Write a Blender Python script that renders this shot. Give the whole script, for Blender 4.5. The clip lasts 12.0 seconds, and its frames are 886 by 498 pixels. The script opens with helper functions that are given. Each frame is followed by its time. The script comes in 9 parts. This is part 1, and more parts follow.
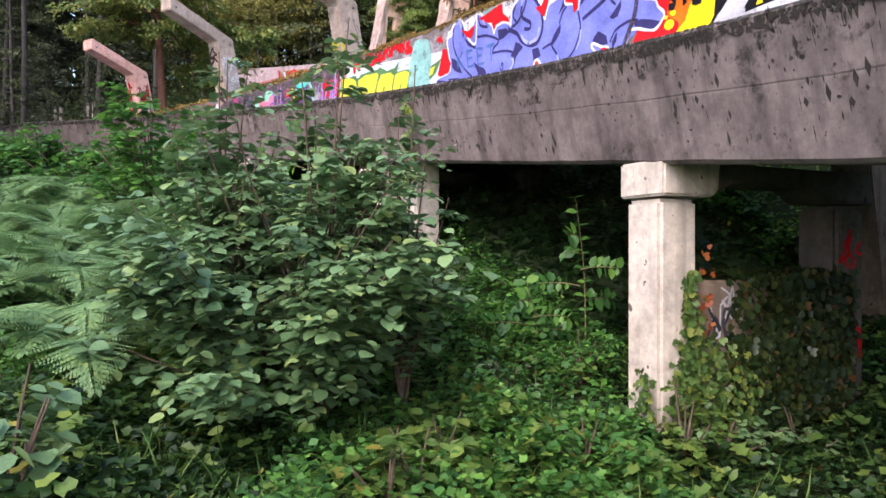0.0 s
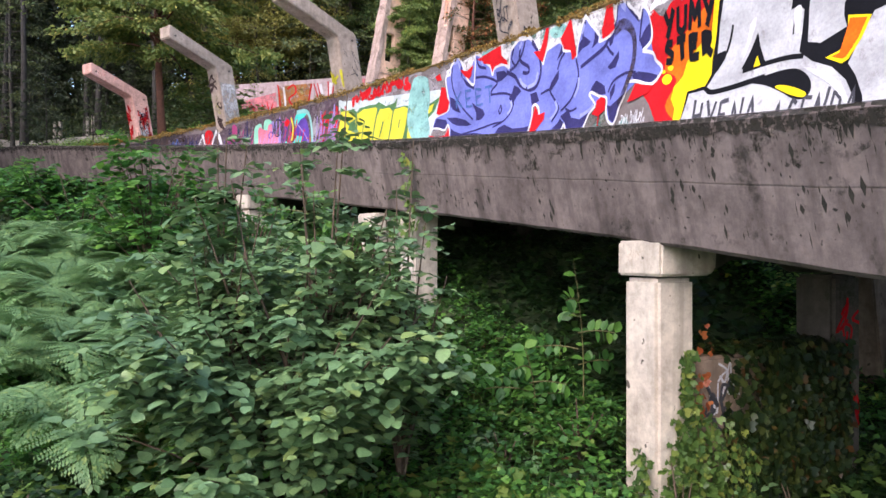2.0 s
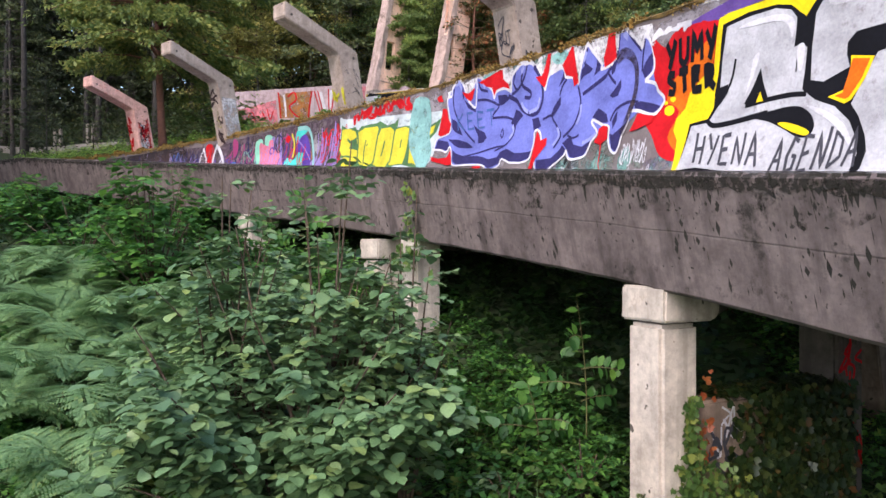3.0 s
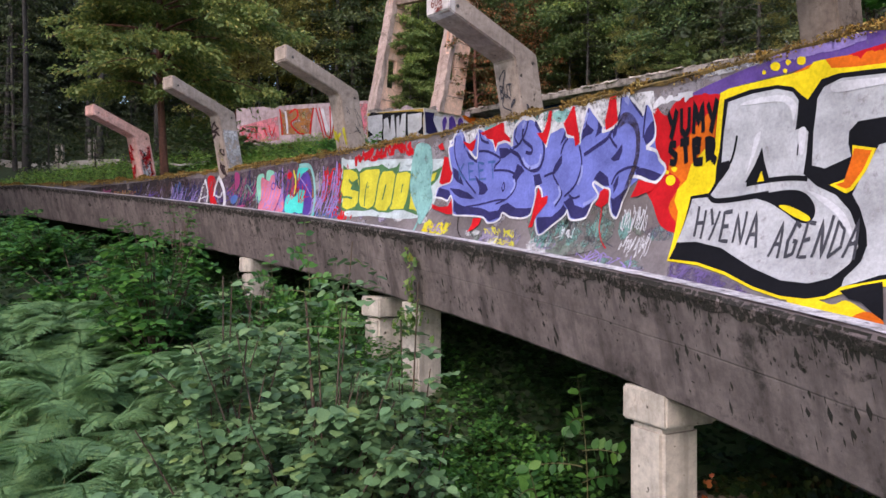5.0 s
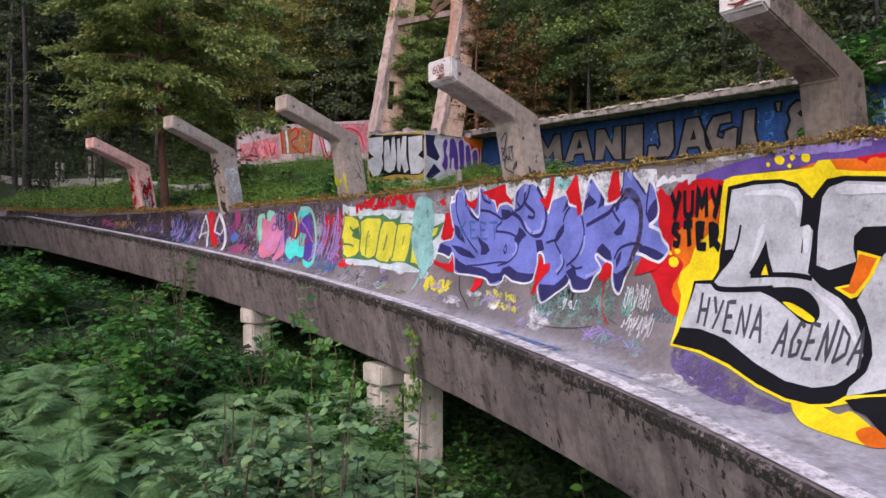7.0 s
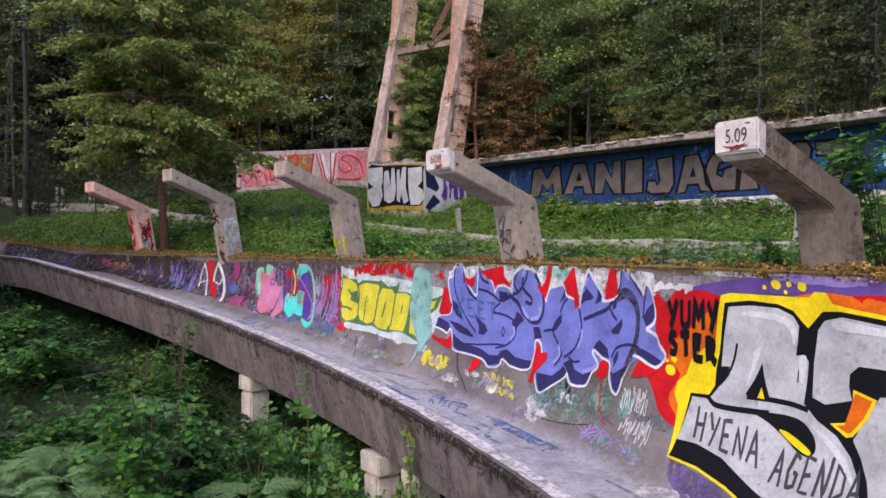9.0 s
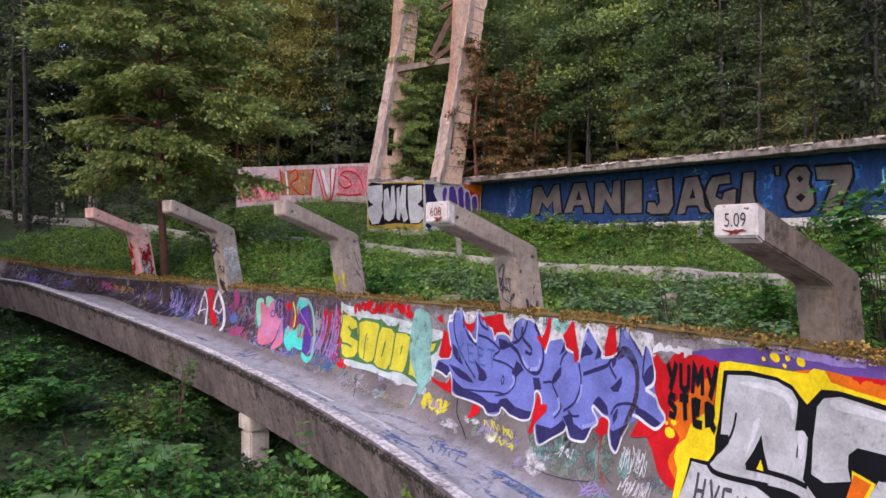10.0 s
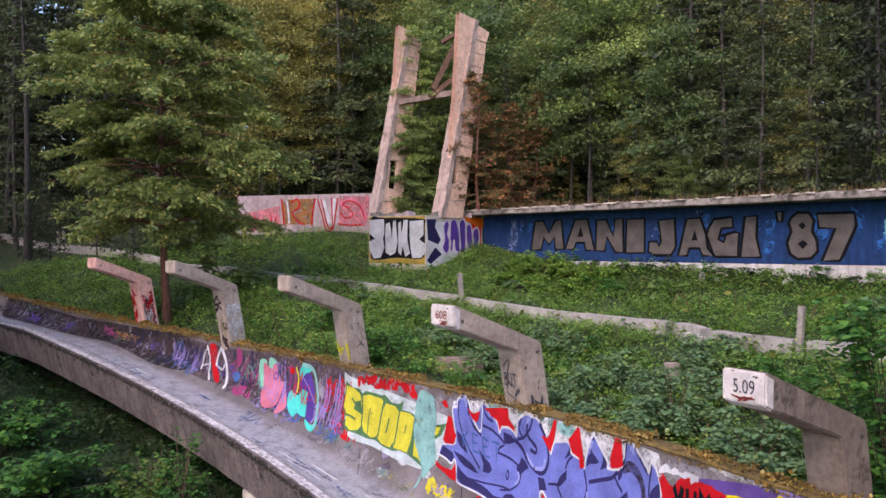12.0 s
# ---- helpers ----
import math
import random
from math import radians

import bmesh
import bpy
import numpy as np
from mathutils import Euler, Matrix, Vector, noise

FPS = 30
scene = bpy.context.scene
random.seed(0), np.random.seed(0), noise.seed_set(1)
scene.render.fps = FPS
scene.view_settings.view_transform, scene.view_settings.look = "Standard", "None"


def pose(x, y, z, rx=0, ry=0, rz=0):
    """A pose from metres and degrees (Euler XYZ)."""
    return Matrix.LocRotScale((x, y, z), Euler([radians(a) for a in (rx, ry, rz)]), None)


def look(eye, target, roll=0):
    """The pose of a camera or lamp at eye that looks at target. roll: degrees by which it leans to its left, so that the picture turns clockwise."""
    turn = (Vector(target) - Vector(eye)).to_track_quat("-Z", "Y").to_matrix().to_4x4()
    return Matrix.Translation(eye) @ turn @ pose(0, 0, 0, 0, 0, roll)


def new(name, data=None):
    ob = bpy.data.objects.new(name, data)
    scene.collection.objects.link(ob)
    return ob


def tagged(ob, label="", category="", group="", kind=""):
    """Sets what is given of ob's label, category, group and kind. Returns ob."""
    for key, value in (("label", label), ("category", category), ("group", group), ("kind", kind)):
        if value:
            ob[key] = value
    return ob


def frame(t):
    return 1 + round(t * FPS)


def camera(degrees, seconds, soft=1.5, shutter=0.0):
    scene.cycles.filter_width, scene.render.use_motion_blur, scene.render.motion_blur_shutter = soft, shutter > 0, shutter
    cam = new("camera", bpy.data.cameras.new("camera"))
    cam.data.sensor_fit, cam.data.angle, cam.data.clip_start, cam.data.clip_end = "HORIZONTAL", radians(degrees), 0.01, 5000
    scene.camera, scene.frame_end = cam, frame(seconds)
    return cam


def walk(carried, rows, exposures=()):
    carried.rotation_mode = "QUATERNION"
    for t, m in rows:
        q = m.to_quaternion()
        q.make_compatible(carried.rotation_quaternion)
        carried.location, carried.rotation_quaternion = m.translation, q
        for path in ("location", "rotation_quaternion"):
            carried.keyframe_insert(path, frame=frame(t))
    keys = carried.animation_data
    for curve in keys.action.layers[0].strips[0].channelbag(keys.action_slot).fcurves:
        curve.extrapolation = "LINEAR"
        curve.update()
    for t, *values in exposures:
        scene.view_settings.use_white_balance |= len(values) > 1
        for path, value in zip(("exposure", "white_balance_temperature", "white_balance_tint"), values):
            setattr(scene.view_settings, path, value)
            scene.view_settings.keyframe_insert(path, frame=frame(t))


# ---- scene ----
cam = camera(62.4, 12.0, soft=1.55)
METRES, EYE, TILT, LEAN, TURN = 6.6, 1.56, 0.0, 0.0, 0.0
ROWS = [
    (0.0, 0.0, 0.0, 0.0, -0.0, 0.0, -0.0),
    (0.5, -0.0003, -0.0012, 0.023, -0.01, 0.04, -0.0),
    (1.0, 0.0, -0.0021, 0.0466, -0.03, 0.08, 0.01),
    (1.5, 0.0008, -0.0026, 0.0714, -0.03, 0.1, 0.01),
    (2.0, 0.0016, -0.0031, 0.0982, -0.04, 0.12, 0.03),
    (2.5, -0.0001, -0.0035, 0.1268, -0.06, 0.14, 0.02),
    (3.0, -0.0043, -0.0051, 0.1563, -0.07, 0.12, 0.02),
    (5.0, -0.0027, -0.0055, 0.2892, 0.04, 0.07, 0.06),
    (5.5, -0.0027, -0.0035, 0.3252, 0.04, 0.06, 0.09),
    (6.0, -0.0022, -0.0012, 0.3621, 0.04, 0.06, 0.08),
    (6.5, -0.0037, 0.0004, 0.4019, 0.05, 0.05, 0.08),
    (7.0, -0.0063, 0.0015, 0.4441, 0.05, 0.01, 0.08),
    (9.0, 0.0009, 0.0005, 0.6453, 0.09, 0.02, 0.04),
    (9.5, 0.002, -0.0015, 0.7045, 0.1, 0.01, 0.05),
    (10.0, 0.0011, -0.0027, 0.7633, 0.08, 0.02, 0.03),
    (10.5, 0.0008, -0.0031, 0.8225, 0.07, 0.01, 0.02),
    (11.0, -0.0026, -0.0034, 0.8812, 0.05, 0.01, 0.01),
    (11.5, -0.0069, -0.0027, 0.9391, 0.07, -0.01, 0.0),
    (12.0, -0.0118, -0.003, 0.9983, 0.06, -0.05, -0.01),
]
walk(cam, [(t, pose(0, 0, EYE, TILT, LEAN, TURN) @ pose(METRES * x, 0.77 * METRES * y, METRES * z, 90 + 1.3 * pitch, roll, 1.3 * yaw)) for t, x, y, z, yaw, pitch, roll in ROWS],
     exposures=[(0.0, 1.84, 6800, 14), (2.5, 1.58, 6750, 11), (5.0, 1.01, 6750, 12), (7.0, 0.94, 6750, 13), (9.5, 0.93, 6750, 15), (12.0, 1.06, 6750, 17)])

# ---- light ----
SUN_AZ, SUN_EL = 207.0, 44.0   # degrees: azimuth from +y clockwise towards +x, height over the horizon
world = bpy.data.worlds.new("evening_sky")
scene.world = world
world.use_nodes = True
sky = world.node_tree.nodes.new("ShaderNodeTexSky")
sky.sky_type, sky.sun_disc = "NISHITA", False
sky.sun_elevation, sky.sun_rotation = radians(SUN_EL), radians(SUN_AZ)
sky.air_density, sky.dust_density, sky.ozone_density = 1.0, 1.5, 1.0
world.node_tree.links.new(sky.outputs[0], world.node_tree.nodes["Background"].inputs[0])
world.node_tree.nodes["Background"].inputs[1].default_value = 0.15
sun = new("sun", bpy.data.lights.new("sun", "SUN"))
sun.data.energy, sun.data.angle, sun.data.color = 1.1, radians(45), (1.0, 0.86, 0.84)
sun_way = Vector((math.sin(radians(SUN_AZ)) * math.cos(radians(SUN_EL)), math.cos(radians(SUN_AZ)) * math.cos(radians(SUN_EL)), math.sin(radians(SUN_EL))))
sun.matrix_world = look(sun_way * 60, (0, 0, 0))

# ---- materials ----


def nodes_of(name):
    m = bpy.data.materials.new(name)
    m.use_nodes = True
    nt = m.node_tree
    return m, nt, nt.nodes["Principled BSDF"]


def nd(nt, kind, **inputs):
    n = nt.nodes.new(kind)
    for k, v in inputs.items():
        n.inputs[k.replace("_", " ")].default_value = v
    return n


def noise_node(nt, scale, detail=5.0, rough=0.55, coords="Object", stretch=(1, 1, 1)):
    tc = nt.nodes.new("ShaderNodeTexCoord")
    mp = nt.nodes.new("ShaderNodeMapping")
    mp.inputs["Scale"].default_value = stretch
    n = nd(nt, "ShaderNodeTexNoise", Scale=scale, Detail=detail, Roughness=rough)
    nt.links.new(tc.outputs[coords], mp.inputs[0])
    nt.links.new(mp.outputs[0], n.inputs["Vector"])
    return n


def ramp_node(nt, source, stops):
    r = nt.nodes.new("ShaderNodeValToRGB")
    e = r.color_ramp.elements
    while len(e) < len(stops):
        e.new(0.5)
    for el, (p, c) in zip(e, stops):
        el.position, el.color = p, (*c, 1)
    nt.links.new(source, r.inputs[0])
    return r


def mix_colour(nt, fac, a, b, mode="MIX"):
    m = nt.nodes.new("ShaderNodeMix")
    m.data_type, m.blend_type = "RGBA", mode
    for sock, v in ((m.inputs[0], fac), (m.inputs[6], a), (m.inputs[7], b)):
        if isinstance(v, (int, float)):
            sock.default_value = v
        elif isinstance(v, tuple):
            sock.default_value = (*v, 1)
        else:
            nt.links.new(v, sock)
    return m.outputs[2]


def bump_to(nt, bsdf, height, strength, dist):
    b = nd(nt, "ShaderNodeBump", Strength=strength, Distance=dist)
    nt.links.new(height, b.inputs["Height"])
    nt.links.new(b.outputs[0], bsdf.inputs["Normal"])


def concrete(name, light, dark, stain, stain_from=0.56, streak=True, pits=True):
    """Weathered board-marked concrete: mottled, with run-down streaks, dark lichen and small pits."""
    m, nt, b = nodes_of(name)
    big = noise_node(nt, 0.9, 6)
    fine = noise_node(nt, 14, 6, 0.7)
    col = ramp_node(nt, big.outputs[0], [(0.3, dark), (0.7, light)]).outputs[0]
    col = mix_colour(nt, 0.35, col, ramp_node(nt, fine.outputs[0], [(0.3, tuple(c * 0.6 for c in light)), (0.7, tuple(min(1, c * 1.25) for c in light))]).outputs[0])
    mottle = noise_node(nt, 4.5, 8, 0.75)
    col = mix_colour(nt, 0.75, col, ramp_node(nt, mottle.outputs[0], [(0.33, (0.55, 0.53, 0.52)), (0.52, (1.0, 1.0, 1.0)), (0.68, (1.35, 1.33, 1.3))]).outputs[0], "MULTIPLY")
    if streak:
        run = noise_node(nt, 1.6, 5, 0.6, stretch=(3, 3, 0.22))
        col = mix_colour(nt, ramp_node(nt, run.outputs[0], [(0.48, (0, 0, 0)), (0.72, (0.75, 0.75, 0.75))]).outputs[0], col, tuple(c * 0.55 for c in dark))
    moss = noise_node(nt, 2.3, 9, 0.72)
    col = mix_colour(nt, ramp_node(nt, moss.outputs[0], [(stain_from, (0, 0, 0)), (stain_from + 0.1, (0.85, 0.85, 0.85))]).outputs[0], col, stain)
    if pits:
        spots = noise_node(nt, 9, 3, 0.5)
        col = mix_colour(nt, ramp_node(nt, spots.outputs[0], [(0.69, (0, 0, 0)), (0.72, (0.85, 0.85, 0.85))]).outputs[0], col, (0.02, 0.018, 0.016))
    nt.links.new(col, b.inputs["Base Color"])
    b.inputs["Roughness"].default_value = 0.9
    b.inputs["Specular IOR Level"].default_value = 0.25
    bump_to(nt, b, fine.outputs[0], 0.6, 0.01)
    return m


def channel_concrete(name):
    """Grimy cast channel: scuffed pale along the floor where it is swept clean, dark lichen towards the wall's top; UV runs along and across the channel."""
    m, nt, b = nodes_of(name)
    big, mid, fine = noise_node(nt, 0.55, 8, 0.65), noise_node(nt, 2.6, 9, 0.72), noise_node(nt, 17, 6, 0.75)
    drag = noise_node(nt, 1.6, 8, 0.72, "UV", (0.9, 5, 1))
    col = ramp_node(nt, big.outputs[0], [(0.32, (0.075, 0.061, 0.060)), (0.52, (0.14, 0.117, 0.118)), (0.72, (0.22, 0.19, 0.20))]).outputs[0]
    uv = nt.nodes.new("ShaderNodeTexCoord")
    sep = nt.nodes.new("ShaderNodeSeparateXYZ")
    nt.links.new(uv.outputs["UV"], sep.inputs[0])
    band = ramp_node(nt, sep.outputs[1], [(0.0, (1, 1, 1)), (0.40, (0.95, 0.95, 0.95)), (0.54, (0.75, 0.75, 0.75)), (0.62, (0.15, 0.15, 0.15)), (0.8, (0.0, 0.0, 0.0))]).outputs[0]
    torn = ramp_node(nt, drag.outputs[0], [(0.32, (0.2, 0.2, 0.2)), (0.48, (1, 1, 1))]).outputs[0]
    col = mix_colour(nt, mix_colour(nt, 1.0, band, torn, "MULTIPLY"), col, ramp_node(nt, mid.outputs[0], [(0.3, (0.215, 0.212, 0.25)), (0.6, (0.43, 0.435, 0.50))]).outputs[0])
    col = mix_colour(nt, ramp_node(nt, mid.outputs[0], [(0.57, (0, 0, 0)), (0.69, (0.7, 0.7, 0.7))]).outputs[0], col, (0.075, 0.062, 0.062))
    col = mix_colour(nt, 0.5, col, ramp_node(nt, fine.outputs[0], [(0.32, (0.6, 0.58, 0.59)), (0.68, (1.35, 1.33, 1.35))]).outputs[0], "MULTIPLY")
    nt.links.new(col, b.inputs["Base Color"])
    b.inputs["Roughness"].default_value = 0.85
    b.inputs["Specular IOR Level"].default_value = 0.3
    bump_to(nt, b, fine.outputs[0], 0.6, 0.01)
    return m


def foliage(name, stops, rough=0.5, through_light=0.4, hue_noise=0.6, each=False):
    """Leaf blades that differ one by one, and let some light through."""
    m, nt, b = nodes_of(name)
    geo = nt.nodes.new("ShaderNodeNewGeometry")
    col = ramp_node(nt, geo.outputs["Random Per Island"], stops).outputs[0]
    patch = noise_node(nt, hue_noise, 3)
    col = mix_colour(nt, 0.8, col, ramp_node(nt, patch.outputs[0], [(0.3, (0.62, 0.66, 0.66)), (0.7, (1.15, 1.1, 1.0))]).outputs[0], "MULTIPLY")
    veins = noise_node(nt, 70.0, 4, 0.7)
    col = mix_colour(nt, 0.7, col, ramp_node(nt, veins.outputs[0], [(0.34, (0.70, 0.72, 0.68)), (0.66, (1.22, 1.2, 1.16))]).outputs[0], "MULTIPLY")
    info = nt.nodes.new("ShaderNodeObjectInfo")
    col = mix_colour(nt, 1.0, col, ramp_node(nt, info.outputs["Random"], [(0.0, (0.62, 0.66, 0.6)), (0.5, (1.0, 1.0, 0.95)), (1.0, (1.5, 1.4, 1.15))]).outputs[0] if each else (1.0, 1.0, 1.0), "MULTIPLY")
    nt.links.new(col, b.inputs["Base Color"])
    b.inputs["Roughness"].default_value = rough
    b.inputs["Specular IOR Level"].default_value = 0.45
    t = nt.nodes.new("ShaderNodeBsdfTranslucent")
    nt.links.new(col, t.inputs[0])
    mx = nt.nodes.new("ShaderNodeMixShader")
    mx.inputs[0].default_value = through_light
    nt.links.new(b.outputs[0], mx.inputs[1])
    nt.links.new(t.outputs[0], mx.inputs[2])
    nt.links.new(mx.outputs[0], nt.nodes["Material Output"].inputs[0])
    return m


def plain(name, a, b_col, scale=3.0, rough=0.8, bump=0.3):
    m, nt, b = nodes_of(name)
    n = noise_node(nt, scale, 7, 0.65)
    nt.links.new(ramp_node(nt, n.outputs[0], [(0.32, a), (0.68, b_col)]).outputs[0], b.inputs["Base Color"])
    b.inputs["Roughness"].default_value = rough
    bump_to(nt, b, n.outputs[0], bump, 0.02)
    return m


BEAM_MAT = concrete("weathered_beam_concrete", (0.215, 0.172, 0.170), (0.074, 0.057, 0.057), (0.022, 0.02, 0.017), 0.57)
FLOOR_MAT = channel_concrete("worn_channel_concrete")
POST_MAT = concrete("pale_arm_concrete", (0.45, 0.36, 0.315), (0.27, 0.21, 0.18), (0.13, 0.10, 0.09), 0.62)
PILLAR_MAT = concrete("pale_pillar_concrete", (0.59, 0.525, 0.47), (0.42, 0.36, 0.31), (0.24, 0.18, 0.14), 0.65)
PINK_POST_MAT = concrete("pinkish_painted_concrete", (0.80, 0.47, 0.42), (0.58, 0.31, 0.26), (0.45, 0.10, 0.08), 0.60)
# darkened base colour stands in for the shade under the track and in sockets
DARK_MAT = concrete("shade_dark_concrete", (0.115, 0.10, 0.095), (0.06, 0.052, 0.05), (0.03, 0.035, 0.02), 0.55)
KERB_MAT = concrete("pale_kerb_concrete", (0.42, 0.39, 0.37), (0.28, 0.25, 0.24), (0.08, 0.09, 0.05), 0.6, streak=False)
MOSS_MAT = plain("ochre_moss", (0.05, 0.036, 0.014), (0.24, 0.15, 0.04), 9, 0.95, 0.9)
SOIL_MAT = plain("mossy_soil", (0.014, 0.019, 0.008), (0.040, 0.072, 0.020), 3.5, 0.95, 0.8)
BLUE_MAT = concrete("blue_wall_paint", (0.016, 0.052, 0.17), (0.009, 0.026, 0.085), (0.02, 0.02, 0.05), 0.62, pits=False)
SLAB_MAT = concrete("crumbling_slab_concrete", (0.38, 0.33, 0.31), (0.15, 0.125, 0.115), (0.035, 0.03, 0.022), 0.5)
CHIP_MAT = concrete("broken_pale_concrete", (0.62, 0.54, 0.50), (0.30, 0.24, 0.21), (0.10, 0.07, 0.05), 0.54, streak=False)
PLINTH_MAT = concrete("white_plinth_paint", (0.62, 0.60, 0.60), (0.42, 0.38, 0.37), (0.15, 0.12, 0.10), 0.6)
# pinkish concrete, raised and warmed in colour to imitate low red sunlight
TOWER_MAT = concrete("sunlit_pink_tower_concrete", (0.92, 0.58, 0.45), (0.72, 0.43, 0.33), (0.30, 0.15, 0.11), 0.64, streak=False)
PINK_WALL_MAT = concrete("faded_pink_wall", (0.50, 0.40, 0.43), (0.34, 0.25, 0.27), (0.30, 0.10, 0.10), 0.58)
WOOD_MAT = plain("brown_timber", (0.06, 0.03, 0.02), (0.17, 0.09, 0.06), 8, 0.85)
OLD_WOOD_MAT = plain("grey_timber", (0.16, 0.14, 0.12), (0.34, 0.31, 0.28), 10, 0.85)
INFILL_MAT = concrete("pinkish_render", (0.36, 0.27, 0.22), (0.25, 0.18, 0.15), (0.08, 0.06, 0.05), 0.6)
LICHEN_MAT = plain("black_lichen", (0.012, 0.011, 0.009), (0.03, 0.026, 0.02), 20, 0.95)
BARK_MAT = plain("brown_bark", (0.05, 0.035, 0.028), (0.13, 0.085, 0.06), 9, 0.9, 0.9)
PINE_BARK_MAT = plain("grey_bark", (0.035, 0.03, 0.028), (0.11, 0.095, 0.088), 7, 0.9, 0.9)
# grey bark at half brightness: the forest's shade is in the colour
DIM_BARK_MAT = plain("shaded_bark", (0.018, 0.016, 0.015), (0.050, 0.044, 0.041), 7, 0.9, 0.9)
HAZEL_MAT = foliage("hazel_leaf", [(0.0, (0.098, 0.186, 0.088)), (0.6, (0.162, 0.287, 0.140)), (0.9, (0.225, 0.345, 0.155)), (1.0, (0.27, 0.36, 0.12))], 0.4, 0.22)
FERN_MAT = foliage("bracken_leaf", [(0.0, (0.150, 0.290, 0.130)), (0.8, (0.250, 0.425, 0.200)), (1.0, (0.320, 0.440, 0.160))], 0.5)
COVER_MAT = foliage("undergrowth_leaf", [(0, (0.037, 0.127, 0.036)), (0.55, (0.078, 0.224, 0.050)), (0.9, (0.141, 0.329, 0.064)), (1, (0.177, 0.362, 0.071))], 0.5)
GRASS_MAT = foliage("grass_blade", [(0.0, (0.058, 0.143, 0.033)), (0.7, (0.104, 0.221, 0.052)), (1.0, (0.208, 0.247, 0.078))], 0.55)
# ivy green lowered to imitate the shade beneath the track
IVY_MAT = foliage("shaded_ivy_leaf", [(0.0, (0.009, 0.022, 0.008)), (0.6, (0.021, 0.044, 0.012)), (0.93, (0.055, 0.07, 0.017)), (1.0, (0.13, 0.045, 0.02))], 0.4, 0.2)
CREEPER_MAT = foliage("red_creeper_leaf", [(0.0, (0.250, 0.050, 0.020)), (1.0, (0.420, 0.140, 0.050))], 0.45)
TREE_MAT = foliage("broad_tree_leaf", [(0, (0.086, 0.161, 0.071)), (0.7, (0.178, 0.270, 0.110)), (1, (0.322, 0.356, 0.127))], 0.5, each=True)
BIRCH_MAT = foliage("birch_leaf", [(0, (0.132, 0.215, 0.083)), (0.7, (0.248, 0.347, 0.121)), (1, (0.418, 0.462, 0.176))], 0.5, each=True)
BRAMBLE_MAT = foliage("bramble_leaf", [(0.0, (0.074, 0.147, 0.033)), (0.6, (0.137, 0.237, 0.057)), (0.93, (0.212, 0.296, 0.068)), (1.0, (0.360, 0.296, 0.068))], 0.5)
IVY_LIGHT_MAT = foliage("light_ivy_leaf", [(0.0, (0.040, 0.090, 0.026)), (0.7, (0.090, 0.160, 0.042)), (1.0, (0.20, 0.23, 0.055))], 0.4, 0.2)
OLIVE_MAT = foliage("olive_leaf", [(0, (0.213, 0.224, 0.078)), (0.7, (0.426, 0.403, 0.134)), (1, (0.616, 0.515, 0.185))], 0.5, each=True)
# forest floor green; its darkness also serves as tree shade on the banks
FLOOR_LEAF_MAT = foliage("forest_floor_leaf", [(0.0, (0.030, 0.054, 0.024)), (0.8, (0.061, 0.096, 0.030)), (1.0, (0.121, 0.109, 0.038))], 0.6)
# the red and orange needles imitate a low red sun's glow
RED_LIT_PINE_MAT = foliage("red_lit_needle", [(0.0, (0.06, 0.085, 0.03)), (0.55, (0.15, 0.14, 0.055)), (0.80, (0.34, 0.125, 0.055)), (1.0, (0.55, 0.20, 0.085))], 0.6, 0.2)
MOSS_LEAF_MAT = foliage("moss_tuft", [(0.0, (0.05, 0.032, 0.012)), (0.35, (0.17, 0.10, 0.025)), (0.75, (0.38, 0.22, 0.05)), (1.0, (0.46, 0.36, 0.14))], 0.9, 0.1, 2.0)
CHERRY_MAT = foliage("cherry_leaf", [(0, (0.126, 0.198, 0.070)), (0.6, (0.264, 0.341, 0.109)), (0.92, (0.460, 0.474, 0.153)), (1, (0.511, 0.426, 0.140))], 0.45)
SLOPE_MAT = foliage("slope_herb_leaf", [(0.0, (0.105, 0.225, 0.050)), (0.5, (0.205, 0.390, 0.080)), (0.9, (0.31, 0.50, 0.10)), (1.0, (0.50, 0.53, 0.125))], 0.5, hue_noise=0.9)
LUSH_MAT = foliage("lush_herb_leaf", [(0.0, (0.12, 0.24, 0.045)), (0.6, (0.22, 0.40, 0.075)), (1.0, (0.40, 0.52, 0.11))], 0.5)
MEADOW_MAT = foliage("meadow_grass_blade", [(0.0, (0.10, 0.21, 0.045)), (0.7, (0.19, 0.36, 0.075)), (1.0, (0.36, 0.42, 0.12))], 0.55, hue_noise=0.9)
# shaded copy of the undergrowth leaf: the shade is in the colour
SHADE_MAT = foliage("shaded_undergrowth_leaf", [(0.0, (0.010, 0.034, 0.011)), (0.55, (0.024, 0.071, 0.019)), (0.9, (0.050, 0.115, 0.027)), (1.0, (0.063, 0.127, 0.029))], 0.5)
# leaf colour lowered to carry the gloom deep in the wood
DEEP_MAT = foliage("shaded_forest_leaf", [(0.0, (0.018, 0.031, 0.017)), (0.7, (0.036, 0.055, 0.025)), (1.0, (0.060, 0.075, 0.030))], 0.6, 0.15, each=True)
DRY_MAT = foliage("dry_stalk", [(0.0, (0.10, 0.06, 0.03)), (1.0, (0.28, 0.19, 0.10))], 0.7)
DIRTY_BLOCK_MAT = concrete("stained_block_concrete", (0.33, 0.24, 0.21), (0.19, 0.135, 0.115), (0.09, 0.07, 0.04), 0.57)
RIB_MAT = concrete("crumbling_rib_concrete", (0.56, 0.42, 0.38), (0.34, 0.24, 0.21), (0.11, 0.075, 0.06), 0.56)
